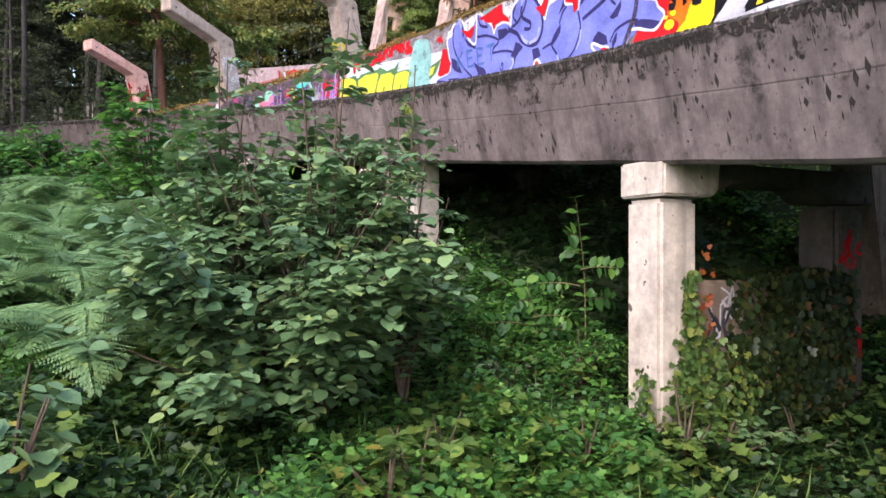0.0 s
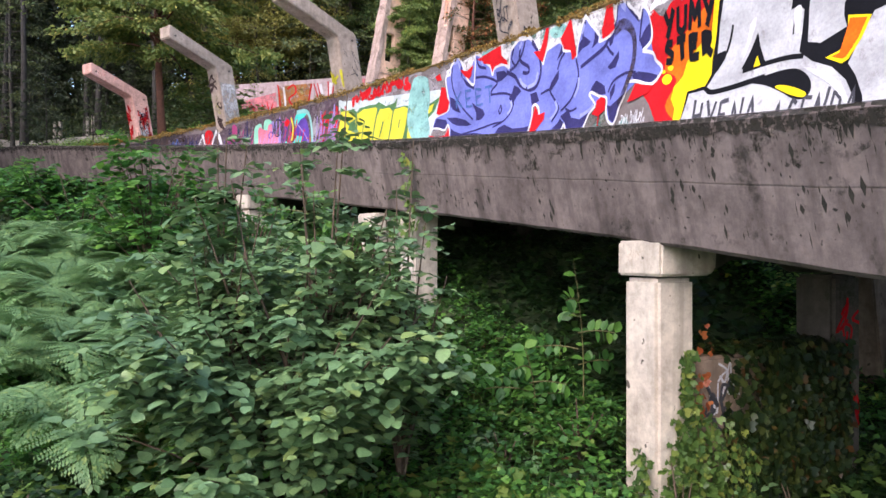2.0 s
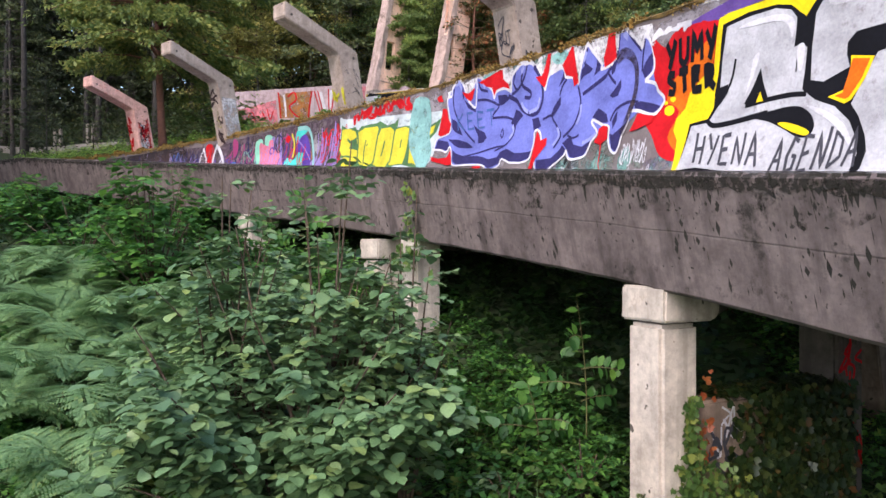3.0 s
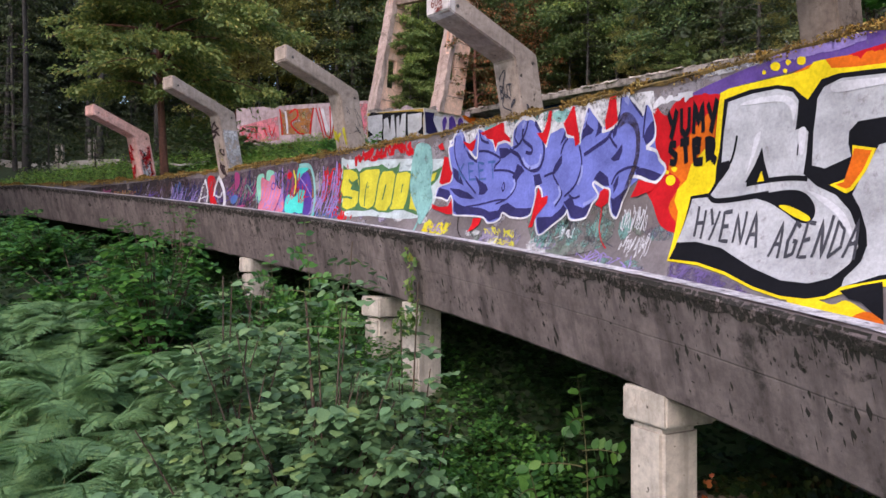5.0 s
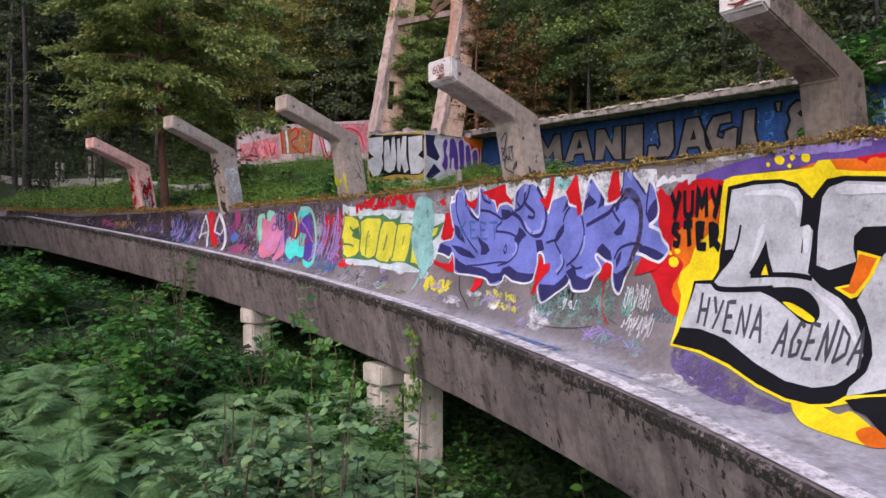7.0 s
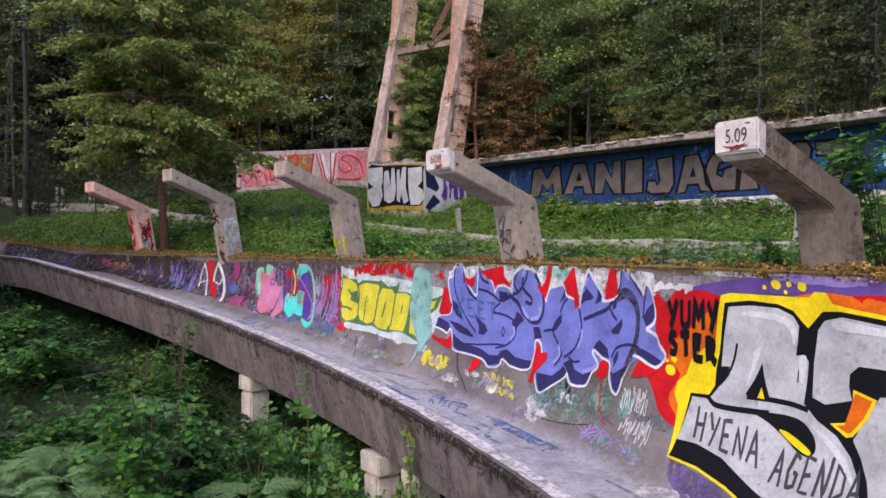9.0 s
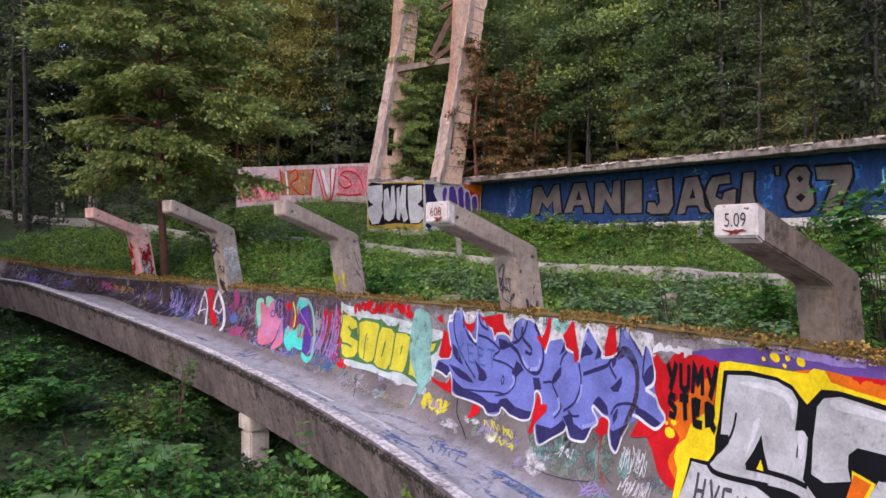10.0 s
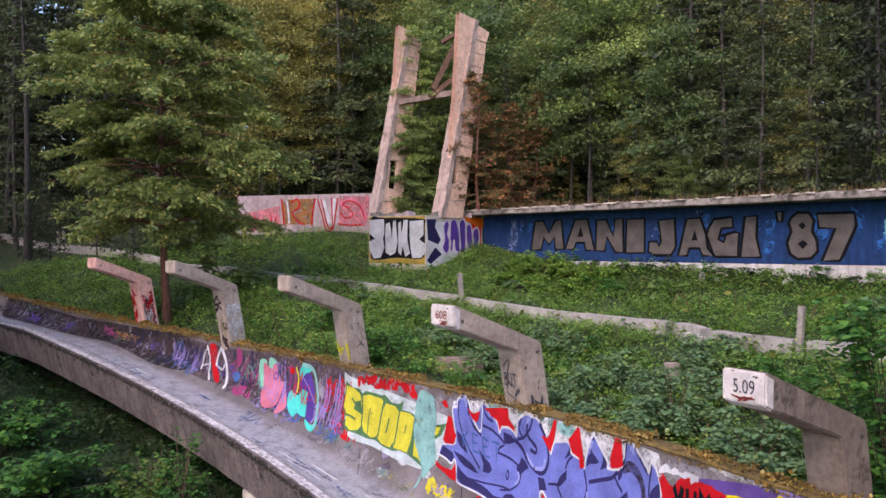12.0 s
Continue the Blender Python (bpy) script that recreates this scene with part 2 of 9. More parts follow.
STAINED_POST_MAT = concrete("stained_arm_concrete", (0.27, 0.21, 0.18), (0.11, 0.08, 0.066), (0.06, 0.045, 0.035), 0.54)
PANEL_MAT = concrete("chipped_white_end_paint", (0.60, 0.54, 0.54), (0.46, 0.40, 0.40), (0.16, 0.12, 0.11), 0.66, streak=False)
STALK_MAT = plain("green_brown_stalk", (0.08, 0.09, 0.03), (0.16, 0.14, 0.06), 8, 0.7)
RED_BARK_MAT = plain("red_brown_bark", (0.09, 0.035, 0.025), (0.19, 0.08, 0.055), 8, 0.9, 0.9)
PINE_MAT = foliage("conifer_needle", [(0, (0.047, 0.074, 0.038)), (0.7, (0.092, 0.125, 0.053)), (1, (0.151, 0.168, 0.063))], 0.6, 0.15, each=True)


def thin_out(m, lo, hi, scale=3.5, detail=9, rough=0.78):
    """Lets the ground show through a thin coat in ragged patches."""
    nt = m.node_tree
    n = noise_node(nt, scale, detail, rough)
    hole = nt.nodes.new("ShaderNodeBsdfTransparent")
    mx = nt.nodes.new("ShaderNodeMixShader")
    nt.links.new(ramp_node(nt, n.outputs[0], [(lo, (0, 0, 0)), (hi, (1, 1, 1))]).outputs[0], mx.inputs[0])
    nt.links.new(hole.outputs[0], mx.inputs[1])
    nt.links.new(nt.nodes["Principled BSDF"].outputs[0], mx.inputs[2])
    nt.links.new(mx.outputs[0], nt.nodes["Material Output"].inputs[0])
    return m


LICHEN_STAIN_MAT = thin_out(plain("black_lichen_stain", (0.012, 0.010, 0.008), (0.03, 0.025, 0.02), 20, 0.95), 0.47, 0.51, 15.0)
LICHEN_RUN_MAT = thin_out(plain("dark_run_stain", (0.02, 0.017, 0.014), (0.05, 0.042, 0.036), 14, 0.95), 0.53, 0.66, 5.0)
# worn concrete, with the sky's light on the edge added to its colour
WORN_LIT_EDGE_MAT = thin_out(concrete("worn_skylit_concrete", (0.66, 0.62, 0.66), (0.46, 0.42, 0.45), (0.10, 0.08, 0.08), 0.62, streak=False), 0.27, 0.55, 9.0)

# ---- geometry helpers ----


def mesh_from(name, verts, faces, smooth=False):
    me = bpy.data.meshes.new(name)
    me.from_pydata([tuple(map(float, v)) for v in verts], [], [tuple(map(int, f)) for f in faces])
    if smooth:
        me.shade_smooth()
    me.update()
    return me


def part(name, data, material, parent=None, label=""):
    """Links a bmesh or a mesh as one object, under a thing or a part."""
    if isinstance(data, bmesh.types.BMesh):
        me = bpy.data.meshes.new(name)
        data.to_mesh(me)
        data.free()
    else:
        me = data
    if material and not me.materials:
        me.materials.append(material)
    ob = new(name, me)
    if parent:
        ob.parent = parent
    return tagged(ob, label)


def thing(name, label, category, at=(0, 0, 0), group="", kind=""):
    ob = new(name)
    ob.location = at
    ob.empty_display_size = 0.1
    return tagged(ob, label, category, group, kind)


def soften(bm, width, segments=1):
    bmesh.ops.bevel(bm, geom=[e for e in bm.edges if e.calc_face_angle(0) > 0.4], offset=width, segments=segments, affect="EDGES", clamp_overlap=True)


def box_bm(x0, y0, z0, x1, y1, z1, bevel=0.0):
    bm = bmesh.new()
    bmesh.ops.create_cube(bm, size=1, matrix=Matrix.Translation(((x0 + x1) / 2, (y0 + y1) / 2, (z0 + z1) / 2)) @ Matrix.Diagonal((x1 - x0, y1 - y0, z1 - z0, 1)))
    if bevel:
        soften(bm, bevel, 2)
    return bm


def roughen(bm, amount, scale, cuts=0):
    """Wears a cast block: small dents along faces and edges."""
    if cuts:
        bmesh.ops.subdivide_edges(bm, edges=bm.edges[:], cuts=cuts, use_grid_fill=True)
    for v in bm.verts:
        v.co += noise.noise_vector(v.co * scale) * amount


def prism_bm(outline, width, bevel=0.0):
    """An outline in the x-z plane, drawn out along y, centred."""
    bm = bmesh.new()
    a = [bm.verts.new((x, -width / 2, z)) for x, z in outline]
    b = [bm.verts.new((x, width / 2, z)) for x, z in outline]
    bm.faces.new(a)
    bm.faces.new(b[::-1])
    for i in range(len(a)):
        j = (i + 1) % len(a)
        bm.faces.new((a[j], a[i], b[i], b[j]))
    bmesh.ops.recalc_face_normals(bm, faces=bm.faces[:])
    if bevel:
        soften(bm, bevel, 2)
    return bm


def tube(points, radii, sides=6):
    """Vertices and faces of a tapered tube along points."""
    pts = [Vector(p) for p in points]
    verts, faces = [], []
    for i, p in enumerate(pts):
        d = (pts[min(i + 1, len(pts) - 1)] - pts[max(i - 1, 0)]).normalized()
        u = d.orthogonal().normalized()
        w = d.cross(u)
        for k in range(sides):
            a = 2 * math.pi * k / sides
            verts.append(p + (u * math.cos(a) + w * math.sin(a)) * radii[i])
        if i:
            for k in range(sides):
                n, o = i * sides, (i - 1) * sides
                faces.append((o + k, o + (k + 1) % sides, n + (k + 1) % sides, n + k))
    return verts, faces


def merge(pieces):
    verts, faces = [], []
    for v, f in pieces:
        n = len(verts)
        verts.extend(v)
        faces.extend(tuple(i + n for i in q) for q in f)
    return verts, faces


# leaf outlines: x across, y along, z lift; the midrib is a fold
LEAF_NARROW = (np.array([(0, 0, 0), (-0.24, 0.45, 0.06), (0, 1, -0.06), (0.24, 0.45, 0.06)]), np.array([(0, 2, 1), (0, 3, 2)]))
LEAF_ROUND = (np.array([(0, 0, 0), (-0.36, 0.25, 0.07), (-0.38, 0.62, 0.05), (0, 1, -0.08), (0.38, 0.62, 0.05), (0.36, 0.25, 0.07)]), np.array([(0, 3, 2), (0, 2, 1), (0, 5, 4), (0, 4, 3)]))
LEAF_HAZEL = (np.array([(0, 0, 0), (0, 0.35, -0.03), (0, 0.7, -0.05), (0, 1, -0.14), (-0.26, 0.10, 0.05), (-0.42, 0.36, 0.07), (-0.40, 0.64, 0.03), (-0.20, 0.88, -0.04), (0.26, 0.10, 0.05), (0.42, 0.36, 0.07), (0.40, 0.64, 0.03), (0.20, 0.88, -0.04)]),
              np.array([(0, 1, 4), (1, 5, 4), (1, 2, 5), (2, 6, 5), (2, 7, 6), (2, 3, 7), (0, 8, 1), (1, 8, 9), (1, 9, 2), (2, 9, 10), (2, 10, 11), (2, 11, 3)]))
LEAF_LOBED = (np.array([(0, 0, 0), (-0.5, 0.2, 0.05), (-0.25, 0.45, 0.0), (-0.35, 0.75, 0.05), (0, 1, -0.06), (0.35, 0.75, 0.05), (0.25, 0.45, 0.0), (0.5, 0.2, 0.05)]), np.array([(0, 2, 1), (0, 4, 2), (2, 4, 3), (0, 6, 4), (4, 6, 5), (0, 7, 6)]))
LEAF_TREE = (np.array([(0, 0, 0), (-0.36, 0.5, 0.08), (0, 1, -0.05), (0.36, 0.5, 0.08)]), np.array([(0, 2, 1), (0, 3, 2)]))
BLADE = (np.array([(-0.025, 0, 0), (0.025, 0, 0), (0.018, 0.55, 0.06), (-0.018, 0.55, 0.06), (0, 1, -0.12)]), np.array([(0, 1, 2), (0, 2, 3), (3, 2, 4)]))


def unit(a):
    return a / np.maximum(np.linalg.norm(a, axis=1, keepdims=True), 1e-9)


def leaves(name, shape, at, along, up, size, width=1.0):
    """One mesh of many leaf blades: their feet, directions, upper sides and lengths."""
    tv, tf = shape
    y = unit(along)
    x = unit(np.cross(y, up))
    z = np.cross(x, y)
    size = np.broadcast_to(np.asarray(size, float), (len(at),))
    local = tv * np.array((width, 1, 1))
    v = at[:, None] + size[:, None, None] * (local[None, :, 0, None] * x[:, None] + local[None, :, 1, None] * y[:, None] + local[None, :, 2, None] * z[:, None])
    f = (tf[None] + (np.arange(len(at)) * len(tv))[:, None, None]).reshape(-1, 3)
    me = bpy.data.meshes.new(name)
    v = v.reshape(-1, 3)
    me.vertices.add(len(v))
    me.vertices.foreach_set("co", v.ravel())
    me.loops.add(f.size)
    me.loops.foreach_set("vertex_index", f.ravel())
    me.polygons.add(len(f))
    me.polygons.foreach_set("loop_start", np.arange(0, f.size, 3))
    me.polygons.foreach_set("loop_total", np.full(len(f), 3))
    me.update()
    me.validate()
    return me


rng = np.random.default_rng(7)


def scatter_dirs(n, lift=0.3, spread=1.0):
    a = rng.uniform(0, 2 * np.pi, n)
    return unit(np.stack((np.cos(a), np.sin(a), rng.normal(lift, 0.35 * spread, n)), 1))


def up_dirs(n, tilt=0.45):
    return unit(np.stack((rng.normal(0, tilt, n), rng.normal(0, tilt, n), np.ones(n)), 1))


# ---- plan of the track: curves over stations along y, DEPTH metres each ----
DEPTH = 0.77
WALL_X, WALL_Z = (0.4259, -2.427, -8.849, -0.5555), (0.1385, 0.0281, 0.01, 5.6031)
LIP_X, LIP_Z = (0.5232, -2.6735, -9.4095, -3.7039), (0.1171, 1.4357, 4.2106)
DEEP, BEND, POWER = 0.50, 0.85, 2.4     # the floor below the lip; the bend's reach from the wall, and its sharpness


def over(c, y):
    return np.polyval(c, (y - 18.0) / 14.0)


def build_track():
    ys = np.linspace(-3.0, 52.0, 221)
    wx = over(WALL_X, ys)
    slope = np.gradient(wx, ys)
    n = np.stack((-np.ones_like(ys), slope), 1) / np.hypot(1, slope)[:, None]
    lo, hi = np.full_like(ys, 0.5), np.full_like(ys, 6.0)
    for _ in range(40):
        mid = (lo + hi) / 2
        off = (wx + mid * n[:, 0]) - over(LIP_X, ys + mid * n[:, 1])
        lo, hi = np.where(off > 0, mid, lo), np.where(off > 0, hi, mid)
    lip = np.stack((wx + lo * n[:, 0], ys + lo * n[:, 1], over(LIP_Z, ys + lo * n[:, 1])), 1)
    wall = np.stack((wx, ys, over(WALL_Z, ys)), 1)
    lip[:, 2] = np.minimum(lip[:, 2], wall[:, 2] - 0.25)
    s = np.concatenate(([0], np.cumsum(np.hypot(np.diff(wx), np.diff(ys)))))
    to_metres = np.array((1, DEPTH, 1))
    return s, wall * to_metres, lip * to_metres, n * to_metres[:2]


TRACK_S, TRACK_WALL, TRACK_LIP, TRACK_N = build_track()


def on_track(table, s):
    return np.stack([np.interp(s, TRACK_S, table[:, k]) for k in range(table.shape[1])], -1)


def channel(s, v):
    """A point of the channel's inner face: s stations along the wall; v runs from the lip (0) down to the floor (0.2), over it (to 0.5) and up to the wall's top (1)."""
    s, v = np.broadcast_arrays(np.asarray(s, float), np.asarray(v, float))
    a, b, n = on_track(TRACK_LIP, s), on_track(TRACK_WALL, s), on_track(TRACK_N, s)
    wide = np.hypot((a - b)[..., 0], (a - b)[..., 1])
    th = np.clip((v - 0.5) * 2, 0, 1) * np.pi / 2
    r = np.where(v < 0.2, wide - 0.22 - 0.45 * v / 0.2, np.where(v < 0.5, wide - 0.67 + (BEND - wide + 0.67) * (v - 0.2) / 0.3, BEND * (1 - np.sin(th) ** (2 / POWER))))
    low = a[..., 2] - DEEP
    z = np.where(v < 0.2, a[..., 2] - DEEP * np.sin(np.clip(v / 0.2, 0, 1) * np.pi / 2) ** 1.5, np.where(v < 0.5, low, low + (b[..., 2] - low) * (1 - np.cos(th) ** (2 / POWER))))
    return np.stack((b[..., 0] + n[..., 0] * r, b[..., 1] + n[..., 1] * r, z), -1)


BENTS = ((12.70, 0.0), (18.62, -1.05), (25.5, 0.0), (6.4, 0.0))

# ---- ground ----
LOW = np.array([(1.85, 8.0, 0.0), (3.3, 9.1, -0.15), (4.3, 10.0, 0.2), (5.2, 11.2, 1.6), (-0.2, 8.4, 0.1), (0.75, 10.7, 0.7), (0.0, 9.6, 0.6), (-1.3, 7.3, 0.05), (-1.9, 5.0, 0.1), (-0.8, 12.3, 1.25),
                (-3.4, 16.3, 2.35), (-3.4, 8.5, 0.6), (-5.6, 13.5, 1.6), (-8.2, 20.0, 3.0), (-11.0, 24.0, 3.6), (-15.0, 30.0, 4.3), (-22, 36, 5.2), (0.0, 3.0, -0.5), (2.5, 4.0, -0.7), (5.0, 5.0, -0.8),
                (0, -6, -1.2), (8, -8, -1.6), (-9, 0, 0.0), (-14, 12, 1.6), (-26, 22, 3.2), (-12, -12, -1.2), (1.6, 13.6, 1.9), (-1.2, 18.0, 3.0), (7.5, 6.0, 0.6), (8, -1, -0.6)])
HIGH = np.array([(6.0, 11.0, 3.4), (3.3, 14.9, 4.1), (-0.2, 19.8, 4.75), (7.5, 12.2, 4.9), (4.8, 16.5, 4.6), (1.6, 21, 4.75), (0.3, 22.4, 4.85), (5.0, 20.8, 4.9), (-2, 26, 5.45),
                 (-7, 32, 6.4), (8.9, 21.2, 5.74), (6.35, 26.3, 5.76), (4, 31, 5.88), (1.5, 33, 5.97), (-1.2, 35.1, 6.27), (-5.4, 37.3, 6.72), (-12, 43.4, 7.06), (-27, 58, 8.7), (5.1, 39.3, 7.4), (12.4, 29.2, 7.0),
                 (17, 23, 7.0), (-2.8, 41.2, 7.15), (-6.4, 47.5, 8.95), (10, 3, 3.5), (18, 10, 6.5), (24, 20, 8.5)])
FAR = np.array([(-20, 62, 10.5), (-3, 49, 9.6), (10, 44, 9.9), (17, 34, 9.9), (0, 58, 12.5), (18, 50, 12.5), (0, 82, 21), (35, 60, 17), (-40, 85, 16), (-50, 40, 6), (40, 20, 12), (-40, -20, -1), (30, -25, 0)])
under = np.arange(24.0, 60.0, 3.0)    # bare ground below the upper track, and the bank close behind its wall
u_wall, u_lip, u_n = on_track(TRACK_WALL, under), on_track(TRACK_LIP, under), on_track(TRACK_N, under)
BED = np.concatenate((u_wall[:, :2] + 1.2 * u_n, u_lip[:, 2:] - 1.7), 1)
BANK = np.concatenate((u_wall[:, :2] - 1.3 * u_n, u_wall[:, 2:] - 0.45), 1)
KNOTS = np.concatenate((LOW * (1, DEPTH, 1), HIGH * (1, DEPTH, 1), FAR * (1, DEPTH, 1), BED, BANK))


def spread(a, b):
    return np.sqrt(((a[:, None, :2] - b[None, :, :2]) ** 2).sum(-1) + 0.15)


LIFT = np.linalg.solve(spread(KNOTS, KNOTS) + 0.02 * np.eye(len(KNOTS)), KNOTS[:, 2] - 5.0)


def ground_z(x, y):
    """The lie of the land: smooth through the knots, levelling off far out."""
    p = np.stack((np.ravel(x), np.ravel(y)), 1).astype(float)
    r = np.maximum(np.hypot(p[:, 0], p[:, 1] - 20) / 75.0, 1.0)
    near = np.stack((p[:, 0] / r, 20 + (p[:, 1] - 20) / r), 1)
    z = 5.0 + spread(near, KNOTS) @ LIFT
    return z.reshape(np.shape(x))


def land_axis(lo, hi, step):
    core = np.arange(lo, hi, step)
    out = step * 1.35 ** np.arange(1, 24)
    return np.concatenate((lo - np.cumsum(out)[::-1], core, core[-1] + np.cumsum(out)))


gx, gy = land_axis(-20, 22, 0.45), land_axis(-6, 52, 0.45)
GX, GY = np.meshgrid(gx, gy)
GZ = ground_z(GX, GY) + 0.05 * np.sin(GX * 1.7 + 0.6 * np.sin(GY * 2.1)) * np.cos(GY * 1.3)
nx = len(gx)
quads = [(j * nx + i, j * nx + i + 1, (j + 1) * nx + i + 1, (j + 1) * nx + i) for j in range(len(gy) - 1) for i in range(nx - 1)]
ground = part("ground", mesh_from("ground", np.stack((GX, GY, GZ), -1).reshape(-1, 3), quads, True), SOIL_MAT)
tagged(ground, "dark mossy hillside soil under dense green growth", "ground", kind="structure")

# ---- the bobsleigh track ----
track = thing("bobsleigh_track", "abandoned grey concrete bobsleigh track covered in graffiti, raised on pillars", "bobsleigh track", kind="structure")


def ruled(name, rows, material, parent, label="", smooth=True, closed=False):
    """A skin over rows of points: rows[k][i], k across, i along."""
    k, n = len(rows), len(rows[0])
    verts = np.concatenate(rows)
    faces = [(a * n + i, a * n + i + 1, ((a + 1) % k) * n + i + 1, ((a + 1) % k) * n + i) for a in range(k if closed else k - 1) for i in range(n - 1)]
    me = mesh_from(name, verts, faces, smooth)
    bm = bmesh.new()
    bm.from_mesh(me)
    if closed:
        for end in (0, n - 1):
            bm.verts.ensure_lookup_table()
            bm.faces.new([bm.verts[a * n + end] for a in range(k)])
        bmesh.ops.recalc_face_normals(bm, faces=bm.faces[:])
    bm.to_mesh(me)
    bm.free()
    ob = part(name, me, material, parent, label)
    return ob


N3 = np.concatenate((TRACK_N, np.zeros((len(TRACK_N), 1))), 1)
UP = np.array((0, 0, 1.0))
S = TRACK_S
inner = [channel(S, v) for v in np.concatenate((np.linspace(0.0, 0.2, 7), np.linspace(0.26, 0.5, 5), np.linspace(0.53, 1, 22)))]
top_back = inner[-1] - 0.28 * N3
low_back = top_back.copy()
low_back[:, 2] = np.minimum(TRACK_LIP[:, 2] - 0.75, top_back[:, 2] - 0.6)
low_front = inner[0].copy()
low_front[:, 2] = TRACK_LIP[:, 2] - 0.75
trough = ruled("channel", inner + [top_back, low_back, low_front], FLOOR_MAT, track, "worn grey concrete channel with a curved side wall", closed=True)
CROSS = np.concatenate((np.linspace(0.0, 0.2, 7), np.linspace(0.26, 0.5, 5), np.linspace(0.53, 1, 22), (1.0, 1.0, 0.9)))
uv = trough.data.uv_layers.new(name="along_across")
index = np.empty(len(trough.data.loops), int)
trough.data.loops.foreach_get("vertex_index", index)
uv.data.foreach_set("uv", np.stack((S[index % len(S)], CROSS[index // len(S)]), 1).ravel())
trough.data.shade_smooth()
trough.data.set_sharp_from_angle(angle=radians(40))

# the edge beam in front, in cast spans with open joints
JOINTS = (0.0, 5.6, 11.98, 19.08, 26.31, 33.06, 38.53, 47.0, 55.0)


def beam_rows(s, step):
    lip, n = on_track(TRACK_LIP, s), on_track(N3, s)
    lip = lip + n * step
    wob = np.array([0.012 * noise.noise(Vector((a * 1.3, 0, 0))) for a in s])[:, None]
    at = lambda out, dz: lip + n * out + UP * dz + UP * wob
    return [at(-0.30, -0.01), at(-0.26, 0.02), at(-0.03, 0.02), at(0.0, -0.01), at(-0.092, -0.435), at(-0.099, -0.447), at(-0.100, -0.459), at(-0.21, -0.93), at(-0.25, -0.96), at(-0.60, -0.96), at(-0.60, -0.6), at(-0.27, -0.3)]


for k, (s0, s1) in enumerate(zip(JOINTS, JOINTS[1:])):
    s = np.linspace(s0 + 0.004, min(s1, S[-1]) - 0.004, 50)
    beam = ruled("edge_beam", beam_rows(s, 0.004 * (k % 2)), BEAM_MAT, track, "stained grey concrete edge beam", smooth=False, closed=True)

# dark moss and run-off along the beam's upper edge
dice = random.Random(4)
fringe = bmesh.new()
q = 2.0
while q < 46.0:
    wide = dice.choice((0.01, 0.015, 0.02, 0.03, 0.05, 0.09))
    if noise.noise(Vector((q * 0.55, 7.0, 0))) > (-0.35 if q < 20 else -0.05) and dice.random() < 0.85:
        drop = dice.choice((0.02, 0.03, 0.05, 0.08, 0.12, 0.2)) * dice.uniform(0.6, 1.3) * (1.25 if q < 19 else 0.8)
        ring = []
        for ds, dz in ((0, 0.025), (0, -drop * 0.6), (wide * 0.5, -drop), (wide, -drop * 0.7), (wide, 0.025)):
            a, nn = on_track(TRACK_LIP, np.array(q + ds)), on_track(N3, np.array(q + ds))
            back = 0.02 if dz > 0 else 0.0
            ring.append(fringe.verts.new(a + nn * (0.010 - back + min(0.0, dz) * 0.22) + UP * dz))
        fringe.faces.new(ring)
    q += wide * dice.uniform(0.6, 1.6)
for _ in range(2200):
    q, dz = dice.uniform(6, 34), -0.03 - 0.8 * dice.random() ** 2.2
    w, h = dice.choice((0.005, 0.006, 0.008, 0.012, 0.02, 0.03)), dice.choice((0.008, 0.012, 0.02, 0.035, 0.06))
    if noise.noise(Vector((q * 0.7, dz * 2.0, 3))) < 0.0:
        continue
    ring = []
    for ds, dd in ((-w, 0), (0, -h), (w, 0), (0.2 * w, h)):
        a, nn = on_track(TRACK_LIP, np.array(q + ds)), on_track(N3, np.array(q + ds))
        ring.append(fringe.verts.new(a + nn * (0.010 + (dz + dd) * 0.225) + UP * (dz + dd)))
    fringe.faces.new(ring)
tagged(part("lichen_fringe", fringe, LICHEN_MAT, track, "black lichen along the beam edge"), kind="stuff")

# the beam's upper edge, scraped pale, its colour also lifted for skylight
s = np.linspace(0.2, 52.0, 450)
lip, ln = on_track(TRACK_LIP, s), on_track(N3, s)
wob = np.array([0.03 * noise.noise(Vector((a * 2.1, 4.0, 0))) for a in s])[:, None]
ruled("worn_edge", [lip - ln * (0.31 + wob) - UP * 0.02, lip - ln * 0.262 + UP * 0.036, lip - ln * (0.07 - wob) + UP * 0.036], WORN_LIT_EDGE_MAT, track, "scraped upper edge of the channel, coloured paler for skylight", smooth=False)

# ragged black stain under the upper edge, thinning out downwards
rag = lambda a, k, lo, hi: np.array([lo + (hi - lo) * (0.5 + 0.5 * noise.fractal(Vector((b * a, k, 0)), 1.0, 2.0, 4)) for b in s]).clip(0.02, 0.8)[:, None]
face = lambda d, out: lip + ln * (out - 0.2165 * d) - UP * (0.012 + d)
deep1, deep2 = rag(2.6, 2.0, 0.01, 0.16), rag(1.1, 6.0, 0.05, 0.50)
ruled("lichen_stain", [lip - ln * 0.03 + UP * 0.024, face(0.0 * deep1, 0.012), face(deep1 * 0.5, 0.012), face(deep1, 0.012)], LICHEN_STAIN_MAT, track, "ragged black lichen under the beam's edge", smooth=False)
ruled("run_stain", [face(0.0 * deep2, 0.008), face(deep2 * 0.5, 0.008), face(deep2, 0.008)], LICHEN_RUN_MAT, track, "dark run-off stain on the beam", smooth=False)

